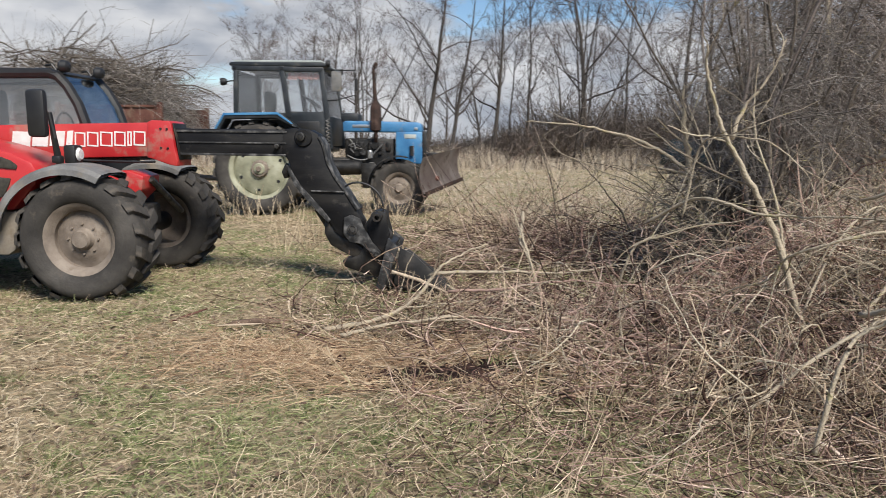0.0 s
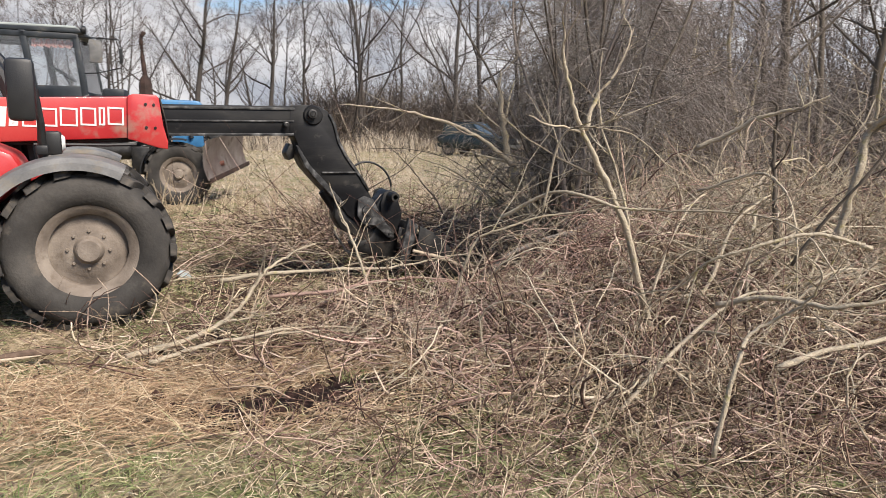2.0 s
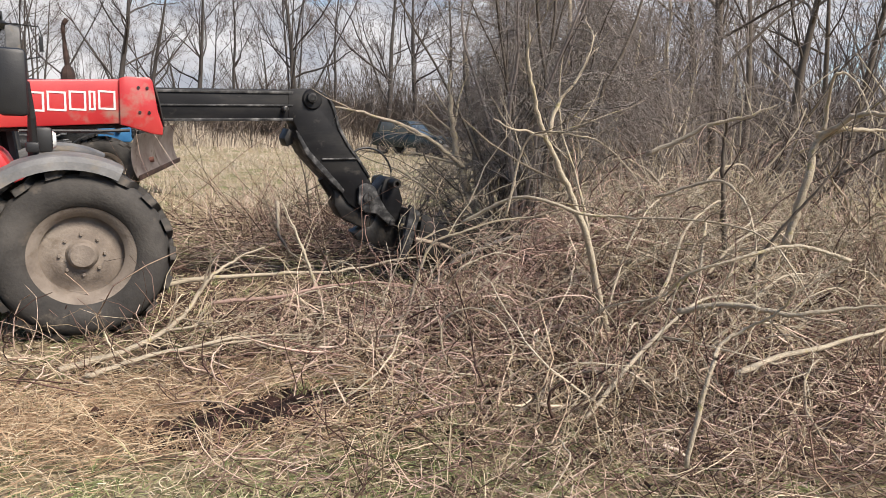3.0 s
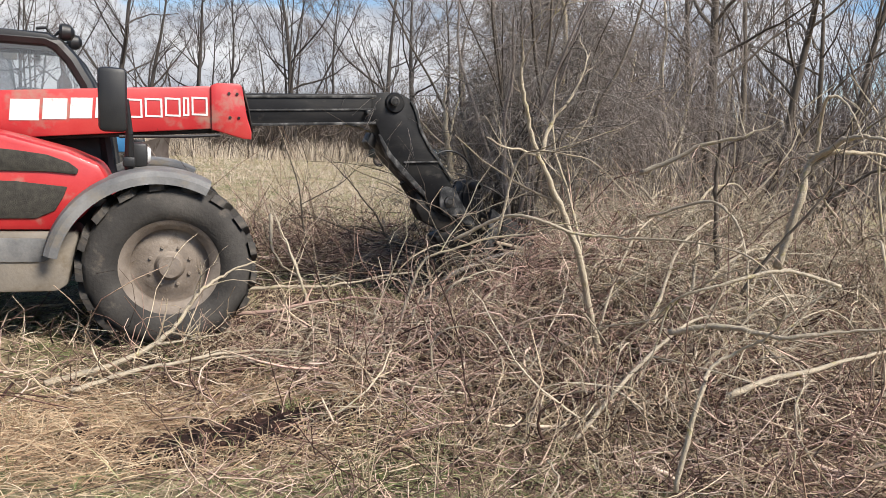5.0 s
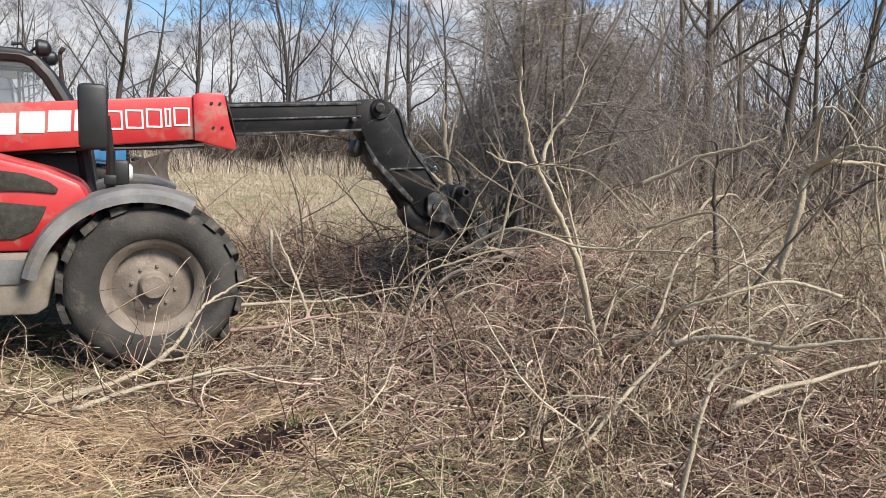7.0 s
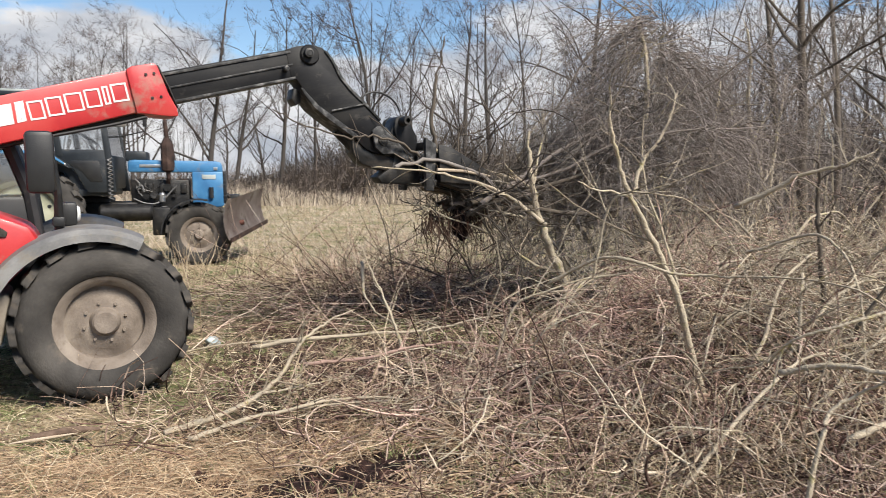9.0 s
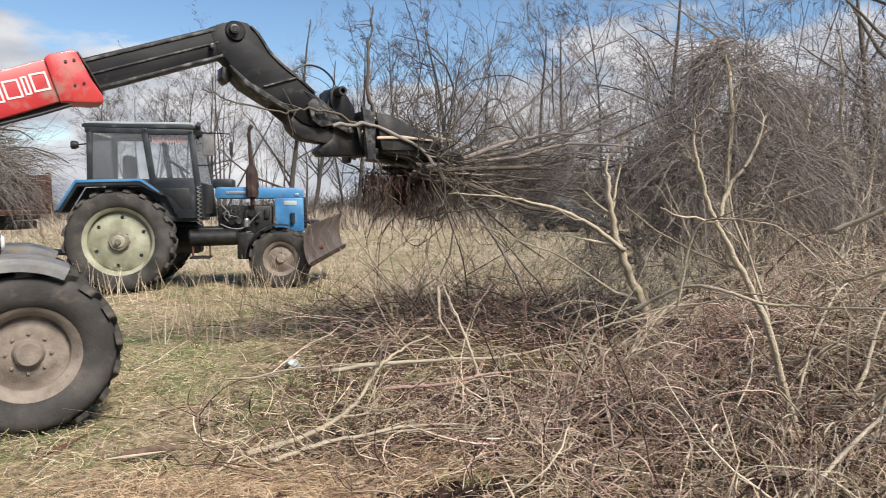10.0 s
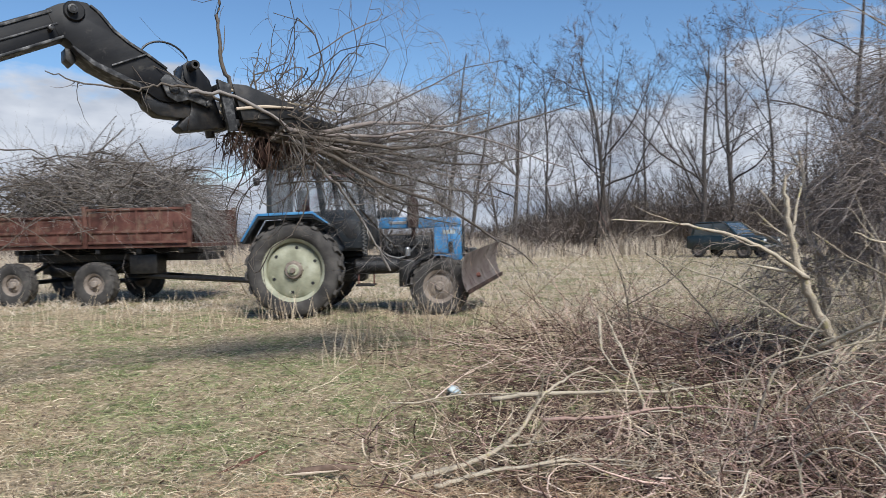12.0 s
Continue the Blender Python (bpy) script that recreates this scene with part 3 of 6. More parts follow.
def build_loader():
    loader = thing("telescopic_handler", "red telescopic handler with black boom and muddy tyres, pushing into brush", "telehandler")
    L0 = loader
    # chassis and axles
    bm = box((2.9, 0.72, 0.4), (-1.4, 0, 0.62), 0.03)
    box((0.3, 0.3, 0.2), (0.05, 0, 0.62), 0.03, bm=bm)
    part("chassis", bm, DARK_STEEL, L0, "dark oily steel chassis")
    for x in (0.0, -2.3):
        bm = lathe([(0.001, -0.62), (0.09, -0.62), (0.1, -0.5), (0.075, -0.4), (0.11, -0.15), (0.16, 0), (0.11, 0.15), (0.075, 0.4), (0.1, 0.5), (0.09, 0.62), (0.001, 0.62)], 20, at=(x, 0, 0.5))
        part("axle", bm, DARK_STEEL, L0)
    # red front frame with hydraulic ram
    bm = plate([(-0.35, 0.7), (-0.35, 1.0), (0.1, 1.03), (0.24, 0.98), (0.22, 0.86), (0.05, 0.7), (-0.2, 0.64)], 0.34, -0.1, 0.02)
    part("front_frame", bm, RED, L0)
    part("steering_ram", pipe([(0.25, -0.15, 0.95), (0.3, 0.35, 0.62)], 0.03), PIN_STEEL, L0)
    # engine cover on the near side
    cover = [(-2.65, 0.72), (-2.65, 1.18), (-2.2, 1.34), (-1.4, 1.38), (-0.85, 1.262), (-0.55, 1.185), (-0.38, 1.11), (-0.33, 1.02), (-0.36, 0.93), (-0.45, 0.83), (-0.56, 0.72)]
    part("engine_cover", plate(cover, 0.56, -0.58, 0.035), RED, L0, "glossy red moulded engine cover")
    up = [(-2.4, 1.06), (-2.4, 1.2), (-1.3, 1.215), (-0.81, 1.18), (-0.65, 1.16), (-0.54, 1.12), (-0.49, 1.08), (-0.5, 1.05), (-0.65, 1.062), (-1.2, 1.06)]
    low = [(-2.45, 0.8), (-2.45, 0.98), (-1.3, 1.01), (-0.81, 1.005), (-0.55, 0.978), (-0.572, 0.92), (-0.616, 0.84), (-0.714, 0.793), (-1.6, 0.785)]
    for shape in (up, low):
        part("grille", plate(shape, 0.02, -0.862, 0.006), GRILLE, L0, "dark mesh cooling grille")
    skirt = [(-2.5, 0.38), (-2.55, 0.715), (-0.52, 0.715), (-0.5, 0.68), (-0.56, 0.4), (-0.62, 0.36)]
    part("side_skirt", plate(skirt, 0.5, -0.62, 0.02), GREY_SKIRT, L0, "dusty grey side skirt")
    part("step_recess", plate([(-1.6, 0.55), (-1.6, 0.69), (-0.68, 0.678), (-0.65, 0.66), (-0.655, 0.56), (-0.68, 0.54)], 0.02, -0.872, 0.006), GREY_PLASTIC, L0)
    # cab
    side = [(-2.0, 0.95), (-2.0, 1.74), (-1.86, 1.88), (-0.95, 1.888), (-0.74, 1.89), (-0.67, 1.86), (-0.59, 1.77), (-0.5, 1.61), (-0.4, 1.3), (-0.36, 0.95)]
    cab = part("cab", box((1.62, 0.76, 0.5), (-1.17, 0.45, 1.02), 0.03), BLACK_PLASTIC, L0, "black cab with sloped windscreen")
    for y in (0.09, 0.8):
        part("pillar", pipe([(u, y, v) for u, v in side], 0.048, 8), BLACK_PLASTIC, cab)
        part("window", plate([(u * 0.985 - 0.015, v) for u, v in side], 0.008, y), WINDOW, cab).visible_shadow = False
    bm = plate([(-1.98, 1.8), (-1.86, 1.91), (-1.4, 1.935), (-0.92, 1.93), (-0.73, 1.925), (-0.66, 1.89), (-0.75, 1.87), (-0.95, 1.875), (-1.85, 1.85)], 0.8, 0.445, 0.012)
    part("roof", bm, BLACK_PLASTIC, cab)
    shield = bmesh.new()
    rows = [[shield.verts.new((u + 0.015, y, v)) for y in (0.1, 0.28, 0.45, 0.62, 0.79)] for u, v in ((-0.68, 1.87), (-0.585, 1.76), (-0.5, 1.6), (-0.435, 1.4), (-0.38, 1.2))]
    for a, b in zip(rows, rows[1:]):
        for k in range(4):
            shield.faces.new((a[k], a[k + 1], b[k + 1], b[k]))
    bmesh.ops.solidify(shield, geom=shield.faces[:], thickness=0.006)
    part("windscreen", shield, WINDSHIELD, cab, "bluish curved windscreen").visible_shadow = False
    part("seat", box((0.42, 0.45, 0.12), (-1.35, 0.45, 1.2), 0.04), SEAT, cab)
    part("seat_back", box((0.12, 0.42, 0.55), (-1.58, 0.45, 1.5), 0.05), SEAT, cab)
    part("steering_wheel", lathe([(0.15, -0.012), (0.162, 0), (0.15, 0.012), (0.138, 0), (0.15, -0.012)], 24, "x", (-0.85, 0.45, 1.4)), BLACK_PLASTIC, cab)
    for y in (0.12, 0.72):
        lamp = part("work_lamp", lathe([(0.001, 0.0), (0.05, 0.0), (0.06, 0.02), (0.05, 0.07), (0.02, 0.09), (0.001, 0.09)], 16, "x", (-0.66, y, 1.95)), BLACK_PLASTIC, cab, "small black work lamp")
        part("lamp_bracket", pipe([(-0.66, y, 1.95), (-0.7, y, 1.915), (-0.74, y, 1.97), (-0.8, y, 1.96)], 0.012, 6), BLACK_PLASTIC, lamp)
    # mirror on its stalk
    mirror = part("mirror", box((0.155, 0.07, 0.37), (-0.305, -0.85, 1.49), 0.03), BLACK_PLASTIC, L0, "black rounded wing mirror")
    part("mirror_arm", pipe([(-0.235, -0.8, 1.5), (-0.22, -0.79, 1.3), (-0.225, -0.74, 1.12), (-0.22, -0.7, 1.02)], [0.016, 0.022, 0.028, 0.03], 8), BLACK_PLASTIC, mirror)
    part("mirror_clamp", box((0.07, 0.07, 0.06), (-0.225, -0.75, 1.13), 0.012), BLACK_PLASTIC, mirror)
    lamp = part("headlamp", box((0.10, 0.13, 0.15), (-0.17, -0.62, 1.17), 0.02), BLACK_PLASTIC, L0)
    part("lens", lathe([(0.001, 0.02), (0.04, 0.018), (0.055, 0.0)], 20, "x", (-0.12, -0.62, 1.17)), LAMP_GLASS, lamp)
    # mudguards
    for y in (-0.76, 0.76):
        prof = [(0.555, -0.235), (0.60, -0.228), (0.63, -0.2), (0.645, -0.1), (0.645, 0.1), (0.63, 0.2), (0.60, 0.228), (0.555, 0.235), (0.555, 0.222), (0.598, 0.214), (0.63, 0.0), (0.598, -0.214), (0.555, -0.222), (0.555, -0.235)]
        bm = lathe(prof, 22, at=(-0.06, y, 0.46), arc=(62, 168))
        part("mudguard", bm, GREY_PLASTIC, L0, "weathered grey plastic mudguard")
        part("mudguard_bracket", pipe([(-0.1, y * 0.6, 0.85), (-0.1, y, 1.08)], 0.02, 6), DARK_STEEL, L0)
    # wheels
    meshes = (tyre_mesh("tyre", 0.53, 0.42, 0.285, 17, 0.036, True), rim_mesh("wheel", 0.292, 0.42, 0.10, RIM, 0))
    wheels = []
    for x in (0.0, -2.3):
        wheels.append(add_wheel(L0, x, -0.76, 0.5, meshes, False, 0.082, 0.06, 0.285, 8, 0.10, 0.42, RIM))
        wheels.append(add_wheel(L0, x, 0.76, 0.5, meshes, True, 0.082, 0.06, 0.285, 8, 0.10, 0.42, RIM))
    # boom, in its own space: x along it from the rear pivot
    e = red_edge
    boom = part("boom", plate([(-0.15, e(-0.15)), (2.85, e(2.85)), (2.85, e(2.85) - 0.295), (-0.15, e(-0.15) - 0.31)], 0.265, 0, 0.012), RED, L0, "red boom with white lettering blocks and black inner section")
    boom.matrix_basis = pose(*BOOM_AT)
    collar = [(2.79, 0.0), (2.83, 0.018), (2.98, 0.022), (3.0, 0.0), (3.03, -0.2), (3.062, -0.31), (3.06, -0.365), (3.0, -0.36), (2.83, -0.312), (2.79, -0.305)]
    part("boom_collar", plate(collar, 0.31, 0, 0.008), RED, boom)
    for u, v in ((2.91, -0.05), (2.965, -0.05), (2.915, -0.215), (2.975, -0.215)):
        part("collar_bolt", lathe([(0.001, -0.164), (0.009, -0.164), (0.011, -0.155)], 8, at=(u, 0, v)), DARK_STEEL, boom)
    part("collar_seal", plate([(3.0, 0.005), (3.04, -0.15), (3.066, -0.3), (3.075, -0.31), (3.05, -0.15), (3.012, 0.005)], 0.27, 0, 0.003), DARK_STEEL, boom)
    part("slide_rail", plate([(1.3, e(1.3) - 0.30), (2.85, e(2.85) - 0.298), (2.85, e(2.85) - 0.325), (1.3, e(1.3) - 0.32)], 0.12, 0, 0.005), DARK_STEEL, boom)
    part("feed_hose", pipe([(2.2, -0.12, -0.37), (2.5, -0.12, -0.36), (2.65, -0.125, -0.355), (2.85, -0.13, -0.34)], 0.012, 6), BLACK_PLASTIC, boom)
    inner = [(2.9, -0.045), (4.02, 0.012), (4.02, -0.218), (2.9, -0.275)]
    part("inner_boom", plate(inner, 0.2, 0, 0.012), BLACK_STEEL, boom, "scuffed black inner boom section")
    for v, h in ((-0.035, 0.02), (-0.135, 0.014), (-0.235, 0.02)):
        part("boom_rib", plate([(3.03, v - 0.015), (4.0, v + 0.035), (4.0, v + 0.035 - h), (3.03, v - 0.015 - h)], 0.222, 0, 0.004), SCUFF, boom)
    # white blocks in the place of letters
    u = 1.575
    for k in range(4):
        wid = (0.165, 0.14, 0.13, 0.055)[k]
        v = e(u + wid / 2)
        part("lettering_block", plate([(u + 0.008, v - 0.062), (u + wid + 0.006, v - 0.057), (u + wid - 0.006, v - 0.19), (u - 0.006, v - 0.195)], 0.004, -0.1345), WHITE_MARK, boom, "solid white lettering block")
        u += wid + 0.018
    for k in range(6):
        wid = (0.095, 0.1, 0.11, 0.1, 0.04, 0.105)[k]
        v, t = e(u + wid / 2), 0.012
        a, b, c, d = u, u + wid, v - 0.075, v - 0.2
        bm = plate([(a, c), (b, c), (b, c - t), (a, c - t)], 0.004, -0.1345)
        for q in ([(a, d + t), (b, d + t), (b, d), (a, d)], [(a, c - t), (a + t, c - t), (a + t, d + t), (a, d + t)], [(b - t, c - t), (b, c - t), (b, d + t), (b - t, d + t)]):
            plate(q, 0.004, -0.1345, bm=bm)
        part("lettering_block", bm, WHITE_MARK, boom, "white outlined lettering block")
        u += wid + 0.016
    neck = [(3.965, 0.012), (4.07, 0.028), (4.2, 0.022), (4.27, -0.01), (4.32, -0.1), (4.365, -0.25), (4.435, -0.37), (4.535, -0.495), (4.64, -0.65), (4.7, -0.75), (4.7, -0.86), (4.65, -0.92), (4.56, -0.92), (4.47, -0.86), (4.4, -0.765), (4.33, -0.69), (4.2, -0.555), (4.11, -0.455), (4.055, -0.35), (4.02, -0.25), (4.0, -0.222), (3.965, -0.222)]
    part("gooseneck", plate(neck, 0.21, 0, 0.007), BLACK_STEEL, boom, "cranked black steel boom head")
    part("neck_flange", plate([(4.03, -0.3), (4.075, -0.37), (4.13, -0.45), (4.22, -0.54), (4.35, -0.672), (4.42, -0.75), (4.405, -0.775), (4.325, -0.705), (4.19, -0.572), (4.095, -0.47), (4.035, -0.36), (4.01, -0.29)], 0.29, 0, 0.005), SCUFF, boom)
    part("front_flange", plate([(4.29, -0.03), (4.335, -0.1), (4.38, -0.245), (4.45, -0.365), (4.55, -0.49), (4.655, -0.645), (4.64, -0.655), (4.53, -0.5), (4.43, -0.375), (4.36, -0.255), (4.315, -0.105), (4.275, -0.035)], 0.235, 0, 0.003), SCUFF, boom)
    part("pin_tube", lathe([(0.02, -0.24), (0.036, -0.24), (0.04, -0.23), (0.04, 0.2), (0.02, 0.2)], 20, at=(4.84, 0, -0.69)), DARK_STEEL, boom)
    part("knuckle", plate([(4.36, -0.75), (4.43, -0.79), (4.52, -0.89), (4.66, -0.95), (4.74, -1.0), (4.73, -1.08), (4.61, -1.07), (4.52, -1.03), (4.42, -0.98), (4.36, -0.88)], 0.17, 0, 0.015), DARK_STEEL, boom, "greasy tilt linkage behind the boom head")
    part("rear_bracket", plate([(3.985, -0.28), (4.03, -0.31), (4.02, -0.4), (3.975, -0.42), (3.95, -0.36)], 0.16, 0.03, 0.008), DARK_STEEL, boom)
    part("neck_rib", plate([(4.235, -0.5), (4.53, -0.49), (4.53, -0.502), (4.235, -0.512)], 0.25, 0, 0.003), SCUFF, boom)
    part("neck_boss", lathe([(0.001, -0.125), (0.07, -0.125), (0.08, -0.11)], 24, at=(4.15, 0, -0.05)), BLACK_STEEL, boom)
    part("tilt_ram", pipe([(4.28, 0, -0.66), (4.4, 0, -0.83), (4.6, 0, -1.0)], 0.045, 12), DARK_STEEL, boom)
    for y in (-0.135, 0.135):
        part("link_plate", plate([(4.54, -0.72), (4.6, -0.69), (4.68, -0.72), (4.72, -0.8), (4.8, -0.92), (4.88, -1.0), (4.875, -1.045), (4.83, -1.05), (4.7, -0.94), (4.6, -0.93), (4.54, -0.86)], 0.025, y, 0.004), SCUFF, boom)
    for u, v, r in ((4.135, -0.04, 0.036), (4.622, -0.815, 0.045), (4.84, -0.69, 0.036), (4.845, -1.02, 0.024), (3.93, -0.135, 0.02)):
        part("pivot_pin", lathe([(0.001, -0.165), (r * 0.55, -0.165), (r * 0.6, -0.155), (r * 0.62, -0.168), (r, -0.165), (r * 1.05, -0.14), (r * 1.05, 0.14), (0.001, 0.15)], 20, at=(u, 0, v)), PIN_STEEL, boom)
    part("hydraulic_hose", pipe([(4.68 + 0.19 * math.cos(radians(a)), -0.05, -0.6 + 0.17 * math.sin(radians(a)) + 0.0006 * (a - 60)) for a in range(190, -31, -12)], 0.009, 8), BLACK_PLASTIC, boom, "looped black hydraulic hose")
    # grab fork
    hitch = [(4.7, -0.8), (4.79, -0.66), (4.83, -0.64), (4.88, -0.655), (4.905, -0.71), (4.9, -0.79), (4.96, -0.86), (4.92, -1.26), (4.72, -1.21), (4.56, -1.17), (4.53, -1.11), (4.68, -1.05), (4.73, -0.95)]
    part("quick_hitch", plate(hitch, 0.19, 0, 0.015), DARK_STEEL, boom)
    for y in (-0.115, 0.115):
        part("hitch_cheek", plate([(4.78, -0.66), (4.84, -0.635), (4.9, -0.66), (4.915, -0.74), (4.95, -0.84), (4.93, -0.99), (4.84, -1.04), (4.77, -0.9), (4.75, -0.76)], 0.02, y, 0.004), BLACK_STEEL, boom)
    for y in (-0.26, 0.26):
        part("carriage_end", plate([(4.95, -0.855), (5.045, -0.93), (4.94, -1.315), (4.868, -1.295)], 0.05, y, 0.008), SCUFF, boom, "worn black fork carriage end plate")
    for v in (-0.88, -1.2):
        part("carriage_bar", plate([(4.94, v - 0.01), (5.01, v - 0.03), (4.99, v - 0.09), (4.92, v - 0.07)], 0.5, 0, 0.01), DARK_STEEL, boom)
    for y in (-0.24, -0.08, 0.08, 0.24):
        part("tine", plate([(5.05, -1.0), (5.10, -1.02), (5.62, -1.38), (5.95, -1.62), (5.93, -1.64), (5.55, -1.50), (5.02, -1.26)], 0.05, y, 0.01), DARK_STEEL, boom)
    part("grab_side", plate([(5.06, -0.93), (5.18, -0.98), (5.6, -1.32), (5.62, -1.42), (5.02, -1.25)], 0.02, -0.275, 0.004), DARK_STEEL, boom)
    g = random.Random(17)
    for k in range(12):
        v, y = g.uniform(-1.3, -0.98), g.uniform(-0.3, 0.25)
        ln = g.uniform(0.5, 1.1)
        pts = [(5.02 + ln * q, y + g.uniform(-0.05, 0.05), v - 0.55 * ln * q + g.uniform(-0.04, 0.04)) for q in (0.0, 0.35, 0.7, 1.0)]
        part("caught_branch", pipe(pts, [0.016, 0.015, 0.011, 0.006], 6), BARK if k % 3 else BRANCH, boom, "branch jammed in the fork")
    part("caught_stick", pipe([(5.0, -0.29, -1.14), (5.25, -0.30, -1.2), (5.52, -0.30, -1.3)], [0.013, 0.015, 0.008], 8), CUT_WOOD, boom, "pale barked stick caught in the fork")
    return loader, boom, wheels


loader, boom, loader_wheels = build_loader()


# ---- blue farm tractor ----
def build_tractor():
    tr = thing("farm_tractor", "old blue farm tractor with dark cab and rusty dozer blade", "tractor", pose(-2.75, 12.45, 0.0, 0, 0, -1.5))
    tr.scale = (1.07,) * 3
    P = lambda name, bm, mat, parent=tr, label="": part(name, bm, mat, parent, label)
    # body, gearbox, engine
    bm = box((1.3, 0.42, 0.5), (0.4, 0, 0.78), 0.05)
    box((0.75, 0.5, 0.3), (1.05, 0, 0.8), 0.04, bm=bm)
    P("gearbox", bm, ENGINE)
    bm = box((0.85, 0.44, 0.62), (1.75, 0, 0.98), 0.03)
    for k in range(5):
        box((0.09, 0.5, 0.16), (1.45 + 0.16 * k, 0, 1.15), 0.02, bm=bm)
    for k in range(9):
        x = 1.35 + 0.1 * k
        lathe([(0.001, -0.27), (0.03 + 0.015 * (k % 3), -0.27), (0.035 + 0.015 * (k % 3), -0.1)], 10, at=(x, 0, 0.78 + 0.13 * ((k * 7) % 4)), bm=bm)
    P("engine", bm, ENGINE, label="black oily diesel engine block")
    P("fuel_pump", lathe([(0.001, -0.34), (0.05, -0.34), (0.055, -0.2), (0.001, -0.2)], 14, at=(1.66, 0, 1.05)), PIN_STEEL)
    for k in range(4):
        x = 1.42 + 0.12 * k
        P("fuel_line", pipe([(1.66, -0.3, 1.1), (x, -0.33, 1.16 + 0.03 * k), (x + 0.02, -0.27, 1.3)], 0.007, 6), PIN_STEEL)
    P("front_beam", box((0.95, 0.5, 0.16), (2.3, 0, 0.68), 0.03), ENGINE)
    P("front_axle", box((0.16, 1.3, 0.14), (2.32, 0, 0.5), 0.03), ENGINE)
    P("rear_axle", lathe([(0.001, -0.75), (0.09, -0.75), (0.1, -0.3), (0.2, -0.2), (0.2, 0.2), (0.1, 0.3), (0.09, 0.75), (0.001, 0.75)], 20, at=(0, 0, 0.76)), ENGINE)
    # bonnet
    hood = plate([(1.30, 1.40), (1.30, 1.57), (1.36, 1.59), (2.6, 1.575), (2.66, 1.55), (2.68, 1.40)], 0.56, 0, 0.03)
    P("bonnet", hood, BLUE, label="faded blue sheet-metal bonnet")
    nose = plate([(2.22, 0.86), (2.22, 1.41), (2.68, 1.41), (2.70, 0.9), (2.66, 0.86)], 0.57, 0, 0.02)
    P("nose_panel", nose, BLUE)
    gr = box((0.02, 0.44, 0.5), (2.712, 0, 1.16), 0.005)
    for k in range(9):
        box((0.02, 0.46, 0.018), (2.722, 0, 0.94 + 0.055 * k), 0.0, bm=gr)
    P("radiator_grille", gr, BLACK_PLASTIC)
    P("badge_bar", box((0.3, 0.006, 0.05), (1.62, -0.284, 1.5), 0.002), CHROME, label="pale maker's badge block")
    P("badge_bar", box((0.06, 0.006, 0.05), (2.57, -0.284, 1.46), 0.002), CHROME)
    for y in (-0.2, 0.2):
        P("headlamp", lathe([(0.001, 0.012), (0.05, 0.01), (0.06, 0.0), (0.05, -0.03)], 18, "x", (2.72, y, 1.28)), LAMP_GLASS)
    # exhaust
    ex = P("exhaust", pipe([(1.86, -0.2, 1.2), (1.88, -0.31, 1.32), (1.88, -0.33, 1.45)], 0.035, 10), DARK_RUST, label="rusty upright exhaust with bottle-shaped silencer")
    part("silencer", lathe([(0.03, 1.4), (0.088, 1.43), (0.098, 1.5), (0.096, 1.8), (0.07, 1.88), (0.036, 1.93)], 8, "z", (1.88, -0.33, 0)), DARK_RUST, ex)
    part("exhaust_pipe", pipe([(1.88, -0.33, 1.9), (1.86, -0.33, 2.15), (1.845, -0.33, 2.42), (1.86, -0.33, 2.5), (1.9, -0.33, 2.56)], [0.038, 0.034, 0.032, 0.032, 0.034], 10), DARK_RUST, ex)
    P("decal", box((0.2, 0.004, 0.07), (2.47, -0.289, 1.33), 0.001), ROOF_PALE, label="torn whitish sticker on the nose")
    P("grille_edge", box((0.05, 0.58, 0.5), (2.705, 0, 1.17), 0.006), BLACK_PLASTIC)
    for k in range(8):
        P("grille_tooth", box((0.035, 0.6, 0.03), (2.7, 0, 0.97 + 0.058 * k), 0.004), BLACK_PLASTIC)
    P("tow_lamp", pipe([(2.5, -0.31, 1.0), (2.5, -0.31, 1.17)], 0.035, 8), BLACK_PLASTIC)
    for pts in ([(1.4, -0.33, 1.3), (1.47, -0.34, 1.22), (1.44, -0.34, 1.12), (1.5, -0.33, 1.04)], [(1.38, -0.34, 1.0), (1.55, -0.35, 0.93), (1.75, -0.34, 0.95), (2.0, -0.33, 1.2)], [(1.42, -0.35, 1.16), (1.5, -0.36, 1.2), (1.53, -0.36, 1.1)], [(1.35, -0.36, 0.9), (1.6, -0.38, 0.84), (1.85, -0.37, 0.88)]):
        P("engine_hose", pipe(smooth_run(pts, 14), 0.011, 6), GREY_PLASTIC)
    P("filter_bowl", lathe([(0.001, 0.94), (0.045, 0.95), (0.05, 1.06), (0.03, 1.09), (0.001, 1.09)], 16, "z", (1.78, -0.33, 0)), CHROME)
    P("cowl", box((0.3, 0.5, 0.16), (1.42, 0, 1.64), 0.03), CAB_DARK)
    # cab
    cab = P("cab", box((1.35, 1.25, 0.10), (0.42, 0, 1.1), 0.02), CAB_DARK, label="dark boxy cab with large windows")
    for y in (-0.68, 0.68):
        s = 1 if y > 0 else -1
        for a, b, w in (((-0.40, 2.46), (-0.42, 1.62), 0.075), ((0.36, 2.46), (0.47, 1.62), 0.09), ((1.02, 2.44), (1.16, 1.1), 0.085)):
            part("cab_post", plate([(a[0] - w / 2, a[1]), (a[0] + w / 2, a[1]), (b[0] + w / 2, b[1]), (b[0] - w / 2, b[1])], 0.07, y, 0.012), CAB_DARK, cab)
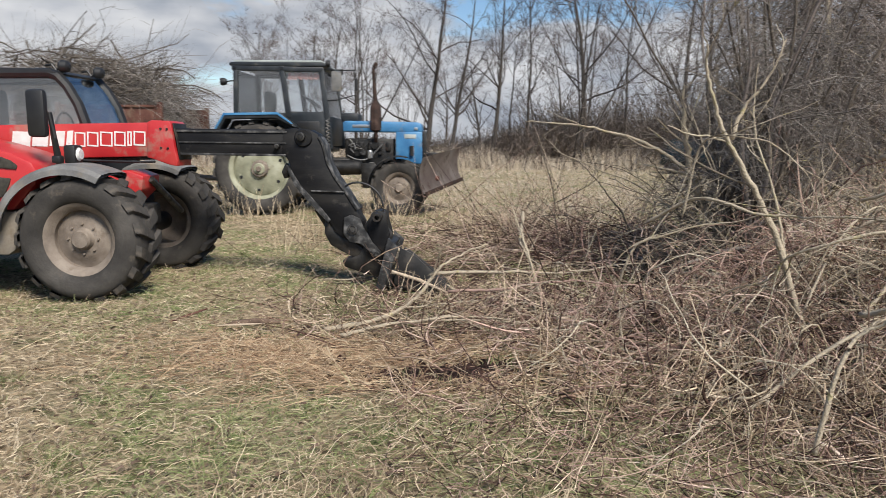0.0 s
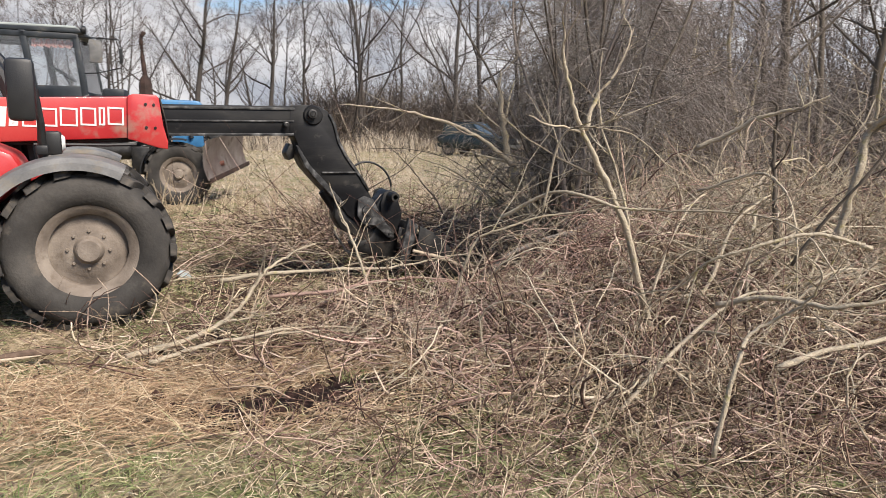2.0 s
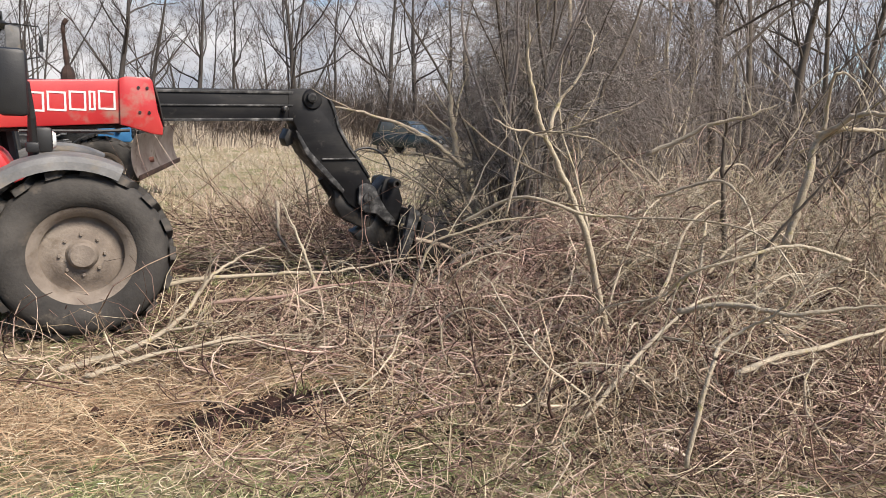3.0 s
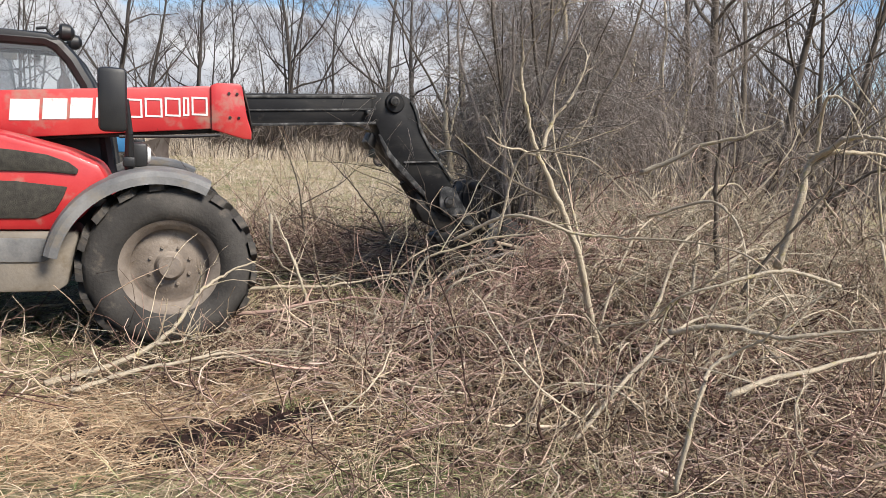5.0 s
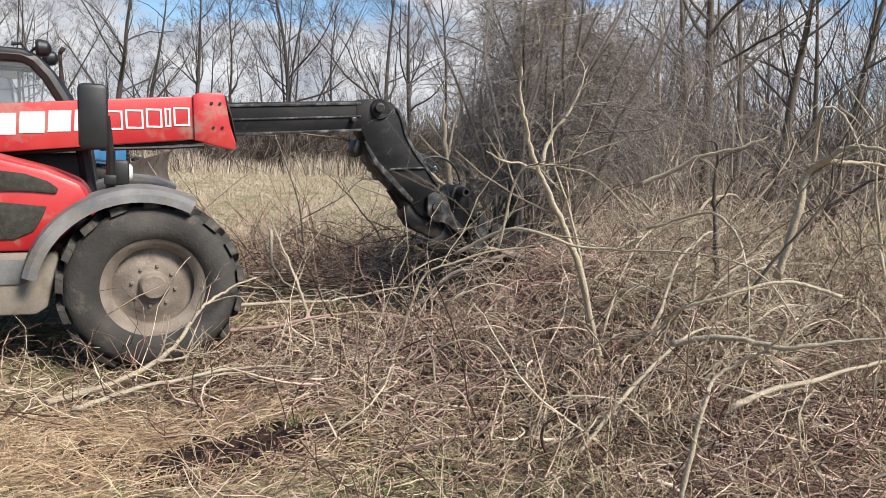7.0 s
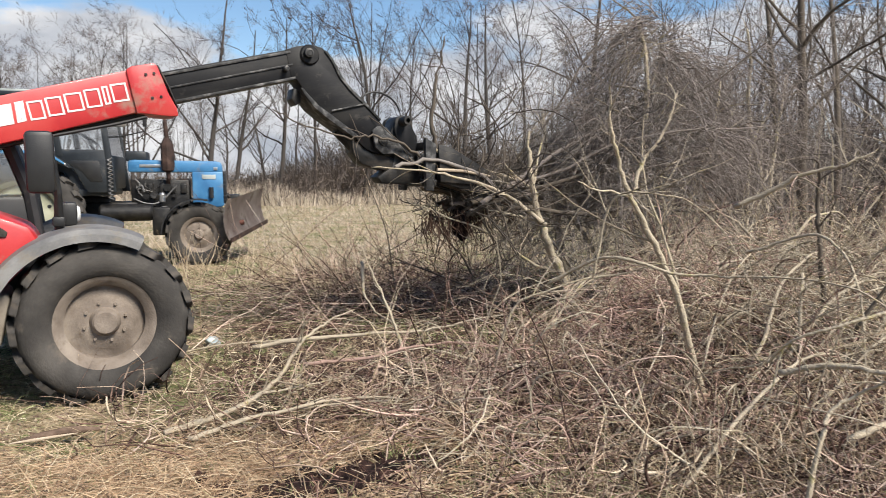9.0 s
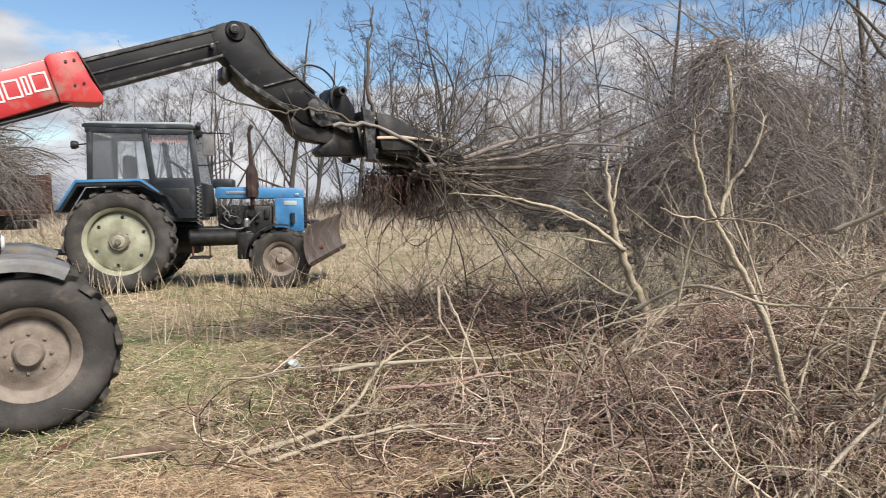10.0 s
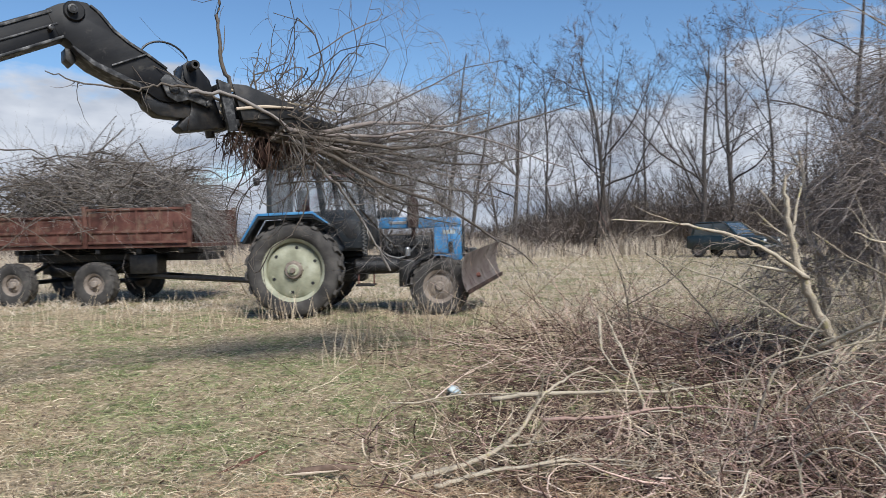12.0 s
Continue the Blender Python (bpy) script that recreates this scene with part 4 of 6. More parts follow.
        part("cab_rail", plate([(-0.46, 2.46), (1.06, 2.44), (1.06, 2.36), (-0.46, 2.38)], 0.07, y, 0.01), CAB_DARK, cab)
        part("door_panel", plate([(0.45, 1.72), (1.13, 1.72), (1.2, 1.1), (0.82, 1.1), (0.66, 1.42), (0.44, 1.62)], 0.05, y, 0.012), CAB_DARK, cab)
        part("door_glass_panel", plate([(0.62, 1.56), (0.98, 1.56), (1.02, 1.26), (0.86, 1.26), (0.74, 1.42), (0.6, 1.5)], 0.012, y + s * 0.028, 0.003), BLACK_PLASTIC, cab)
        part("waist_rail", plate([(-0.46, 1.70), (0.5, 1.70), (0.5, 1.62), (-0.46, 1.62)], 0.06, y, 0.01), CAB_DARK, cab)
        part("side_window", plate([(-0.38, 2.38), (0.33, 2.38), (0.44, 1.68), (-0.39, 1.68)], 0.006, y), WINDOW, cab).visible_shadow = False
        part("door_window", plate([(0.42, 2.36), (0.98, 2.36), (1.08, 1.7), (0.52, 1.7)], 0.006, y), WINDOW, cab).visible_shadow = False
    part("rear_window", box((0.006, 1.3, 0.72), (-0.42, 0, 2.04)), WINDOW, cab).visible_shadow = False
    part("windscreen", plate([(1.03, 2.4), (1.035, 2.4), (1.14, 1.6), (1.135, 1.6)], 1.28, 0), WINDOW, cab).visible_shadow = False
    part("dashboard", box((0.2, 1.2, 0.5), (1.05, 0, 1.4), 0.03), CAB_DARK, cab)
    rf = plate([(-0.5, 2.46), (-0.5, 2.50), (-0.47, 2.52), (1.06, 2.51), (1.10, 2.49), (1.10, 2.45)], 1.42, 0, 0.01)
    part("roof", rf, CAB_DARK, cab)
    part("roof_panel", box((1.46, 1.34, 0.035), (0.3, 0, 2.535), 0.012), ROOF_PALE, cab)
    part("seat", box((0.42, 0.45, 0.14), (0.2, 0, 1.58), 0.05), SEAT, cab)
    part("seat_back", box((0.14, 0.42, 0.5), (-0.02, 0, 1.84), 0.06), SEAT, cab)
    part("steering_wheel", lathe([(0.19, -0.012), (0.205, 0), (0.19, 0.012), (0.175, 0), (0.19, -0.012)], 24, "x", (0, 0, 0)), BLACK_PLASTIC, cab).matrix_basis = pose(0.72, 0, 1.92, 0, -55, 0)
    part("steering_column", pipe([(0.72, 0, 1.92), (0.92, 0, 1.5)], 0.02, 8), BLACK_PLASTIC, cab)
    fr = bmesh.new()
    for k in range(18):
        box((0.022, 0.008, 0.10 + 0.03 * math.sin(k * 2.1)), (0.47 + 0.029 * k, -0.63, 2.3), 0.0, bm=fr)
    part("window_fringe", fr, CURTAIN, cab, "faded red fringe hung along the door window")
    for y in (-0.66, 0.66):
        lamp = part("cab_lamp", lathe([(0.001, 0.0), (0.06, 0.0), (0.065, 0.03), (0.05, 0.09), (0.001, 0.1)], 16, "x", (-0.66, y, 2.2)), BLACK_PLASTIC, cab)
        part("lamp_arm", pipe([(-0.6, y, 2.2), (-0.44, y, 2.22)], 0.012, 6), BLACK_PLASTIC, lamp)
        part("front_lamp", lathe([(0.001, 0.05), (0.055, 0.045), (0.06, 0.0), (0.001, -0.04)], 16, "x", (1.12, y, 2.5)), BLACK_PLASTIC, cab)
    mir = part("mirror", box((0.17, 0.05, 0.32), (1.3, -0.84, 2.2), 0.02), GREY_PLASTIC, cab, "pale grey wing mirror in a tube frame")
    part("mirror_tube", pipe([(1.06, -0.7, 2.4), (1.3, -0.85, 2.38), (1.62, -0.95, 2.36), (1.66, -0.96, 2.2), (1.64, -0.95, 1.98), (1.3, -0.85, 1.9), (1.12, -0.7, 1.9)], 0.01, 6), BLACK_PLASTIC, mir)
    part("small_mirror", box((0.05, 0.03, 0.2), (1.64, -0.96, 2.14), 0.008), BLACK_PLASTIC, mir)
    # rear mudguards
    for s in (-1, 1):
        y = s * 0.80
        outline = [(-0.82, 1.22), (-0.52, 1.66), (0.36, 1.68), (0.60, 1.5), (0.64, 1.45), (0.33, 1.60), (-0.5, 1.58), (-0.74, 1.2)]
        P("rear_mudguard", plate(outline, 0.38, y, 0.012), CAB_DARK, label="angular dark rear mudguard with blue edge")
        P("mudguard_edge", plate([(-0.8, 1.25), (-0.53, 1.675), (0.36, 1.695), (0.6, 1.515), (0.58, 1.50), (0.35, 1.655), (-0.515, 1.635), (-0.775, 1.235)], 0.02, s * 0.995, 0.003), BLUE)
        P("mudguard_inner", plate([(-0.72, 1.2), (-0.5, 1.57), (0.33, 1.59), (0.6, 1.46), (0.8, 1.1), (0.6, 0.95), (-0.3, 0.95)], 0.02, s * 0.60, 0.0), CAB_DARK)
    # tanks, step, battery box
    P("fuel_tank", lathe([(0.001, 0.92), (0.1, 0.92), (0.125, 0.95), (0.125, 1.62), (0.1, 1.65), (0.001, 1.65)], 20, "x", (0.02, -0.58, 0.8)), ENGINE)
    P("battery_box", box((0.26, 0.3, 0.42), (1.78, -0.42, 0.66), 0.02), ENGINE)
    P("step", box((0.3, 0.3, 0.03), (1.12, -0.62, 0.5), 0.005), ENGINE)
    P("step_bracket", pipe([(1.0, -0.6, 0.8), (1.0, -0.62, 0.5), (1.25, -0.62, 0.5), (1.25, -0.6, 0.8)], 0.018, 6), RUST)
    P("coiled_hose", pipe([(1.13 + 0.03 * math.cos(k), -0.74 + 0.03 * math.sin(k), 1.6 - 0.0095 * k) for k in range(64)], 0.009, 5), GREY_PLASTIC)
    for s in (-1, 1):
        bm = lathe([(0.53, -0.13), (0.54, 0), (0.53, 0.13), (0.515, 0.13), (0.525, 0), (0.515, -0.13), (0.53, -0.13)], 16, at=(2.32, s * 0.78, 0.47), arc=(75, 178))
        P("front_mudguard", bm, BLACK_PLASTIC)
    rear = (tyre_mesh("tyre", 0.79, 0.40, 0.50, 20, 0.04, True), rim_mesh("wheel", 0.51, 0.40, 0.10, CREAM_RIM, 6))
    front = (tyre_mesh("tyre", 0.485, 0.28, 0.26, 16, 0.03, True), rim_mesh("wheel", 0.27, 0.28, 0.07, RIM, 5))
    for s in (-1, 1):
        w = add_wheel(tr, 0, s * 0.74, 0.77, rear, s > 0, 0.10, 0.09, 0.5, 8, 0.10, 0.40, CREAM_RIM)
        tagged(w, "cream-painted wheel disc")
        for k in range(6):
            part("rim_hole", lathe([(0.001, -0.066), (0.026, -0.066), (0.03, -0.05)], 10, at=(0.36 * math.cos(1.05 * k + 0.4), 0, 0.36 * math.sin(1.05 * k + 0.4))), BLACK_PLASTIC, w)
        part("hub_cover", lathe([(0.001, -0.215), (0.04, -0.215), (0.05, -0.16), (0.13, -0.15), (0.15, -0.1)], 12), RIM, w)
        add_wheel(tr, 2.32, s * 0.70, 0.465, front, s > 0, 0.07, 0.05, 0.26, 8, 0.07, 0.28, RIM)
    # dozer blade on its frame
    bm = bmesh.new()
    rows = []
    for k in range(9):
        f = k / 8
        a = (-1.05 + 2.1 * f)
        cols = []
        for j in range(7):
            h = -0.3 + 0.6 * j / 6
            cols.append(bm.verts.new((0.07 * (1 - (h / 0.3) ** 2) * -1.0, a, h)))
        rows.append(cols)
    for a, b in zip(rows, rows[1:]):
        for j in range(6):
            bm.faces.new((a[j], a[j + 1], b[j + 1], b[j]))
    bmesh.ops.solidify(bm, geom=bm.faces[:], thickness=0.02)
    blade = P("dozer_blade", bm, BLADE, label="worn rusty steel dozer blade")
    blade.matrix_basis = pose(3.05, -0.12, 0.77, 4.5, 0, -17)
    part("cutting_edge", box((0.02, 2.1, 0.07), (0.03, 0, -0.3), 0.004), DARK_RUST, blade)
    for y in (-0.35, 0.35):
        P("blade_arm", pipe([(1.9, y, 0.6), (2.6, y, 0.55), (2.98, y, 0.62)], 0.04, 8), RUST)
    P("blade_ram", pipe([(2.72, 0, 1.05), (2.98, 0, 0.85)], 0.035, 10), ENGINE)
    P("blade_headstock", box((0.16, 0.5, 0.5), (2.85, 0, 0.8), 0.02), ENGINE)
    P("drawbar", pipe([(-0.3, 0, 0.55), (-0.9, 0.05, 0.55)], 0.04, 8), RUST)
    return tr


build_tractor()


# ---- tipping trailer ----
def build_trailer():
    tl = thing("farm_trailer", "rusty red tipping farm trailer heaped with cut brush", "trailer", pose(-7.44, 15.4, 0, 0, 0, -6))
    tl.scale = (1.03,) * 3
    P = lambda name, bm, mat, parent=tl, label="": part(name, bm, mat, parent, label)
    bm = box((4.3, 0.9, 0.16), (-0.1, 0, 0.98), 0.02)
    for x in (-1.8, -0.9, 0, 0.9, 1.8):
        box((0.1, 2.1, 0.1), (x, 0, 1.12), 0.01, bm=bm)
    P("chassis", bm, ENGINE, label="dark steel trailer chassis")
    P("bed", box((4.3, 2.2, 0.07), (-0.1, 0, 1.22), 0.01), RUST)
    for y in (-1.1, 1.1):
        for x0, x1, top, lab in ((-2.25, -0.28, 1.86, "lower rusty side panel"), (-0.14, 1.98, 2.0, "rusty red ribbed side panel")):
            w = x1 - x0
            sp = P("side_panel", box((w, 0.04, top - 1.27), ((x0 + x1) / 2, y, (top + 1.27) / 2), 0.008), RUST, label=lab)
            s = -1 if y < 0 else 1
            for k in range(5):
                part("panel_rib", box((0.04, 0.03, top - 1.29), (x0 + 0.06 + (w - 0.12) * k / 4, y + s * 0.034, (top + 1.27) / 2), 0.006), RUST, sp)
            for z in (1.3, 1.52, top - 0.03):
                part("panel_rail", box((w, 0.035, 0.05), ((x0 + x1) / 2, y + s * 0.036, z), 0.006), RUST, sp)
        for x in (-2.3, -0.21, 2.02):
            P("stake_post", box((0.09, 0.09, 0.86), (x, y, 1.62), 0.01), RUST)
    for x in (-2.3,):
        P("end_panel", box((0.04, 2.1, 0.72), (x, 0, 1.62), 0.008), RUST)
    meshes = (tyre_mesh("tyre", 0.46, 0.26, 0.22, 20, 0.012, True), rim_mesh("wheel", 0.23, 0.26, 0.07, RIM, 5))
    for x in (-1.95, -0.12):
        P("axle", pipe([(x, -0.9, 0.46), (x, 0.9, 0.46)], 0.05, 10), ENGINE)
        P("leaf_spring", pipe([(x - 0.5, -0.55, 0.86), (x, -0.55, 0.6), (x + 0.5, -0.55, 0.86)], 0.05, 6), ENGINE)
        for s in (-1, 1):
            add_wheel(tl, x, s * 0.92, 0.45, meshes, s > 0, 0.07, 0.06, 0.22, 6, 0.07, 0.26, RIM)
    P("turntable", lathe([(0.3, 0.82), (0.42, 0.84), (0.42, 0.92), (0.3, 0.94)], 24, "z", (-0.12, 0, 0)), ENGINE)
    for y in (-0.35, 0.35):
        P("drawbar", pipe([(0.3, y * 1.2, 0.6), (3.85, -2.2 + y * 0.1, 0.56)], 0.045, 8), ENGINE)
    P("air_tank", lathe([(0.001, -0.5), (0.13, -0.47), (0.15, -0.4), (0.15, 0.4), (0.13, 0.47), (0.001, 0.5)], 18, "x", (-1.05, -0.35, 0.72)), ENGINE)
    P("tipping_ram", pipe([(-0.7, 0, 0.55), (-0.4, 0, 1.1)], 0.09, 12), ENGINE)
    P("underframe", box((2.2, 0.08, 0.3), (-1.1, 0.3, 0.75), 0.01), ENGINE)
    P("tool_box", box((0.6, 0.4, 0.4), (0.9, -0.7, 0.85), 0.02), ENGINE)
    return tl


build_trailer()


# ---- dark green off-roader in the field ----
def build_car():
    car = thing("off_road_car", "dark green three-door off-road car parked in the field", "car", pose(11.6, 33.0, 0.0, 0, 0, -52))
    P = lambda name, bm, mat, parent=car, label="": part(name, bm, mat, parent, label)
    low = [(0.0, 0.42), (0.0, 0.9), (0.05, 1.0), (0.5, 1.03), (2.35, 1.0), (3.45, 0.93), (3.66, 0.88), (3.7, 0.62), (3.7, 0.42), (3.3, 0.36), (0.4, 0.36)]
    P("body", plate(low, 1.62, 0, 0.05), CAR_GREEN)
    P("roof", plate([(0.35, 1.56), (0.45, 1.62), (1.75, 1.64), (1.93, 1.58)], 1.36, 0, 0.03), CAR_GREEN)
    for y in (-0.70, 0.70):
        for a, b in (((0.2, 0.98), (0.4, 1.58)), ((1.28, 0.98), (1.3, 1.6)), ((2.5, 0.98), (1.9, 1.58))):
            P("pillar", pipe([(a[0], y, a[1]), (b[0], y * 0.95, b[1])], 0.045, 6), CAR_GREEN)
        P("side_window", plate([(0.3, 1.0), (0.45, 1.55), (1.85, 1.56), (2.4, 1.0)], 0.01, y * 0.98), CAR_GLASS)
    P("windscreen", plate([(1.9, 1.57), (1.92, 1.57), (2.55, 1.0), (2.5, 1.0)], 1.25, 0), CAR_GLASS)
    P("rear_window", plate([(0.2, 1.02), (0.42, 1.55), (0.44, 1.55), (0.23, 1.02)], 1.2, 0), CAR_GLASS)
    P("front_bumper", box((0.1, 1.6, 0.14), (3.73, 0, 0.52), 0.03), GREY_PLASTIC)
    P("rear_bumper", box((0.1, 1.6, 0.14), (-0.03, 0, 0.52), 0.03), GREY_PLASTIC)
    P("grille", box((0.03, 0.9, 0.2), (3.7, 0, 0.74), 0.01), BLACK_PLASTIC)
    for y in (-0.6, 0.6):
        P("headlamp", lathe([(0.001, 0.03), (0.08, 0.02), (0.095, -0.02)], 16, "x", (3.7, y, 0.76)), LAMP_GLASS)
    P("wing_mirror", box((0.06, 0.16, 0.11), (2.15, -0.86, 1.06), 0.02), BLACK_PLASTIC)
    meshes = (tyre_mesh("tyre", 0.345, 0.19, 0.2, 24, 0.01), rim_mesh("wheel", 0.205, 0.19, 0.05, RIM, 6))
    for x in (0.62, 2.82):
        for s in (-1, 1):
            add_wheel(car, x, s * 0.74, 0.335, meshes, s > 0, 0.045, 0.02, 0.2, 5, 0.05, 0.19, RIM)
    return car


build_car()


# ---- bare trees ----
UP = np.array([0, 0, 1.0])


def tree_meshes(seed, height, radius, limbs, spread, lean=0.0, bark=None, twig=None, twigs=(5, 4), low=0.3, stems=1, fine=2):
    """The trunk with its limbs, and the crown of twigs, of a bare tree."""
    rng = np.random.default_rng(seed)
    start = np.zeros((stems, 3))
    start[:, :2] = rng.normal(size=(stems, 2)) * 0.12 * (stems > 1)
    head = np.array([[rng.normal() * 0.06 + lean, rng.normal() * 0.06, 1.0]] * stems) + rng.normal(size=(stems, 3)) * (0.2 if stems > 1 else 0.0)
    P0, R0 = wander(start, head, height * rng.uniform(0.8, 1.0, stems), np.full(stems, radius), 9, 0.05, UP * 0.03, rng, 0.15)
    P1, R1 = offshoots(P0, R0, limbs, 0.42, spread, 0.13, UP * 0.05, rng, 7, low, 0.48)
    P2, R2 = offshoots(P1, R1, twigs[0], 0.5, 38, 0.14, UP * 0.07, rng, 5, 0.2, 0.5, 0.006)
    P3, R3 = offshoots(P2, R2, twigs[1], 0.5, 40, 0.14, UP * 0.03, rng, 4, 0.2, 0.5, 0.006)
    P4, R4 = offshoots(P3, R3, 5, 0.75, 36, 0.16, UP * 0.04, rng, 3, 0.1, 0.6, 0.0006 * height)
    return strands("trunk", [(P0, R0)], bark, 7), strands("branchwork", [(P1, R1)], bark, 5), strands("crown", [(P2, R2), (P3, R3), (P4, R4)], twig, fine)


def add_tree(meshes, name, label, m, group, scale=1.0):
    t = thing(name, label, "tree", m, group)
    t.scale = (scale,) * 3
    for nm, me in zip(("trunk", "branchwork", "crown"), meshes):
        o = new(nm, me)
        o.parent = t
        if nm != "trunk":
            tagged(o, kind="stuff")
    return t


FAR_KINDS = [
    tree_meshes(11, 13.0, 0.17, 14, 52, 0.0, FAR_BARK, TWIG_FAR, (6, 5), 0.3),
    tree_meshes(12, 12.5, 0.16, 11, 58, 0.12, FAR_BARK, TWIG_FAR, (6, 5), 0.2),
    tree_meshes(13, 12.5, 0.1, 15, 42, -0.04, FAR_BARK, TWIG_FAR, (6, 4), 0.35),
    tree_meshes(14, 10.0, 0.07, 6, 36, 0.0, FAR_BARK, TWIG_FAR, (5, 4), 0.35, stems=6),
    tree_meshes(15, 13.0, 0.2, 11, 62, 0.02, FAR_BARK, TWIG_FAR, (6, 5), 0.16)]


def far_trees():
    rng = random.Random(5)
    # x, y, kind, size: the row that stands along the far edge of the field
    rows = [(-10.2, 40, 2, 0.75), (-7.6, 39, 3, 0.8), (-5.6, 38.6, 2, 0.85), (-4.1, 38.8, 3, 0.95), (-0.35, 39.7, 4, 0.9), (0.9, 39.7, 1, 0.92), (3.35, 39.6, 0, 0.93), (5.6, 41, 2, 0.9), (8.1, 38.2, 3, 0.95), (8.9, 38.7, 0, 0.9),
            (11.2, 40, 2, 0.9), (13.5, 37.4, 1, 0.95), (15.2, 36.7, 0, 0.9), (17.2, 37, 2, 1.0), (19.6, 34.5, 4, 0.9), (23.5, 34, 2, 0.9), (27.0, 30, 1, 0.85), (31.5, 27, 2, 0.9), (34.0, 20, 1, 0.8)]
    for x, y, k, s in rows:
        s *= 1.2 if x > 4 else 1.0
        add_tree(FAR_KINDS[k], "alder_tree", "tall leafless alder tree at the edge of the field", pose(x, y, 0, 0, 0, rng.uniform(0, 360)), "alder trees along the field", s)
    for i in range(24):
        x = -16 + 50 * (i + rng.random()) / 24
        y = 47 + rng.uniform(-3, 9) - max(0, x - 18) * 0.9
        add_tree(FAR_KINDS[rng.choice((0, 2, 3, 1))], "birch_tree", "slender leafless tree in the distant wood", pose(x, y, 0, 0, 0, rng.uniform(0, 360)), "distant wood", rng.uniform(0.6, 0.85))


far_trees()


def far_thicket():
    """Brown undergrowth under the wood, and the hazy line of woods behind it."""
    rng = np.random.default_rng(3)
    n = 20000
    x = rng.uniform(-28, 42, n)
    y = 43 + rng.normal(0, 3.0, n) - np.clip(x - 12, 0, 12) * 0.75 - np.clip(x - 24, 0, 40) * 1.15
    h = rng.gamma(9, 0.17, n) * (0.62 + np.clip((x - 2) / 6, 0, 1)) + 0.4
    start = np.stack([x, y, np.zeros(n)], 1)
    P, R = wander(start, np.array([0, 0, 1.0]) + rng.normal(size=(n, 3)) * 0.3, h, np.full(n, 0.022), 5, 0.2, UP * 0.02, rng, 0.3)
    P1, R1 = offshoots(P, R, 4, 0.5, 42, 0.2, UP * 0.01, rng, 3, 0.2, 0.7, 0.012)
    tagged(new("undergrowth", strands("undergrowth", [(P, R), (P1, R1)], UNDERGROWTH, 2)), "brown leafless undergrowth below the distant wood", "undergrowth", kind="stuff")


def tall_thicket():
    """Fine tall growth that closes the view behind the scrub."""
    rng = np.random.default_rng(33)
    n = 300
    az, d = np.radians(rng.uniform(29, 66, n)), rng.uniform(20, 33, n)
    start = np.stack([d * np.sin(az), d * np.cos(az), np.zeros(n)], 1)
    P, R = wander(start, UP + rng.normal(size=(n, 3)) * 0.2, rng.gamma(6, 0.62, n) + 1.2, rng.uniform(0.015, 0.045, n), 8, 0.12, UP * 0.03, rng, 0.25)
    P1, R1 = offshoots(P, R, 7, 0.4, 42, 0.16, UP * 0.03, rng, 5, 0.15, 0.5, 0.009)
    P2, R2 = offshoots(P1, R1, 5, 0.5, 42, 0.18, UP * 0.02, rng, 4, 0.15, 0.6, 0.007)
    tagged(new("thicket", strands("thicket", [(P, R), (P1, R1), (P2, R2)], TWIG_FAR, 2)), "tall fine leafless thicket behind the scrub", "thicket", kind="stuff")


far_thicket()
tall_thicket()


def field_grass():
    rng = np.random.default_rng(4)
    n = 52000
    y = 9.5 + 36 * rng.random(n) ** 1.5
    x = -0.2 * y + rng.uniform(-0.72, 1.15, n) * y
    keep = (y > 12.8) | (x > 1.0)
    x, y = x[keep], y[keep]
    n = len(x)
    d = unit(np.array([0, 0, 1.0]) + rng.normal(size=(n, 3)) * np.array([0.65, 0.65, 0.15]))
    ln = rng.uniform(0.08, 0.42, n) * (0.6 + 0.4 * np.sin(x * 0.9) * np.sin(y * 0.7)) + 0.1
    root = np.stack([x, y, np.full(n, -0.02)], 1)
    tagged(new("field_grass", blades("field_grass", root, d, ln * 0.85, 0.003 + 0.0006 * y, np.full(n, 0.3), rng, FIELD)), "bleached standing dry grass across the field", "grass", kind="stuff")


def reeds():
    """Tall bleached reeds that end the field before the wood."""
    rng = np.random.default_rng(44)
    n = 24000
    x = rng.uniform(-30, 40, n)
    y = 38.5 + rng.normal(0, 1.6, n) - np.clip(x - 12, 0, 12) * 0.75 - np.clip(x - 24, 0, 40) * 1.15
    d = unit(UP + rng.normal(size=(n, 3)) * np.array([0.2, 0.2, 0.05]))
    tall = 1.0 + 0.25 * np.sin(0.8 * x) + 0.15 * np.sin(2.3 * x + 1)
    root = np.stack([x, y, np.full(n, -0.02)], 1)
    tagged(new("reeds", blades("reeds", root, d, tall * rng.uniform(0.5, 1.25, n), rng.uniform(0.015, 0.032, n), np.full(n, 0.1), rng, FIELD)), "tall bleached reeds along the far edge of the field", "reeds", kind="stuff")


field_grass()
reeds()


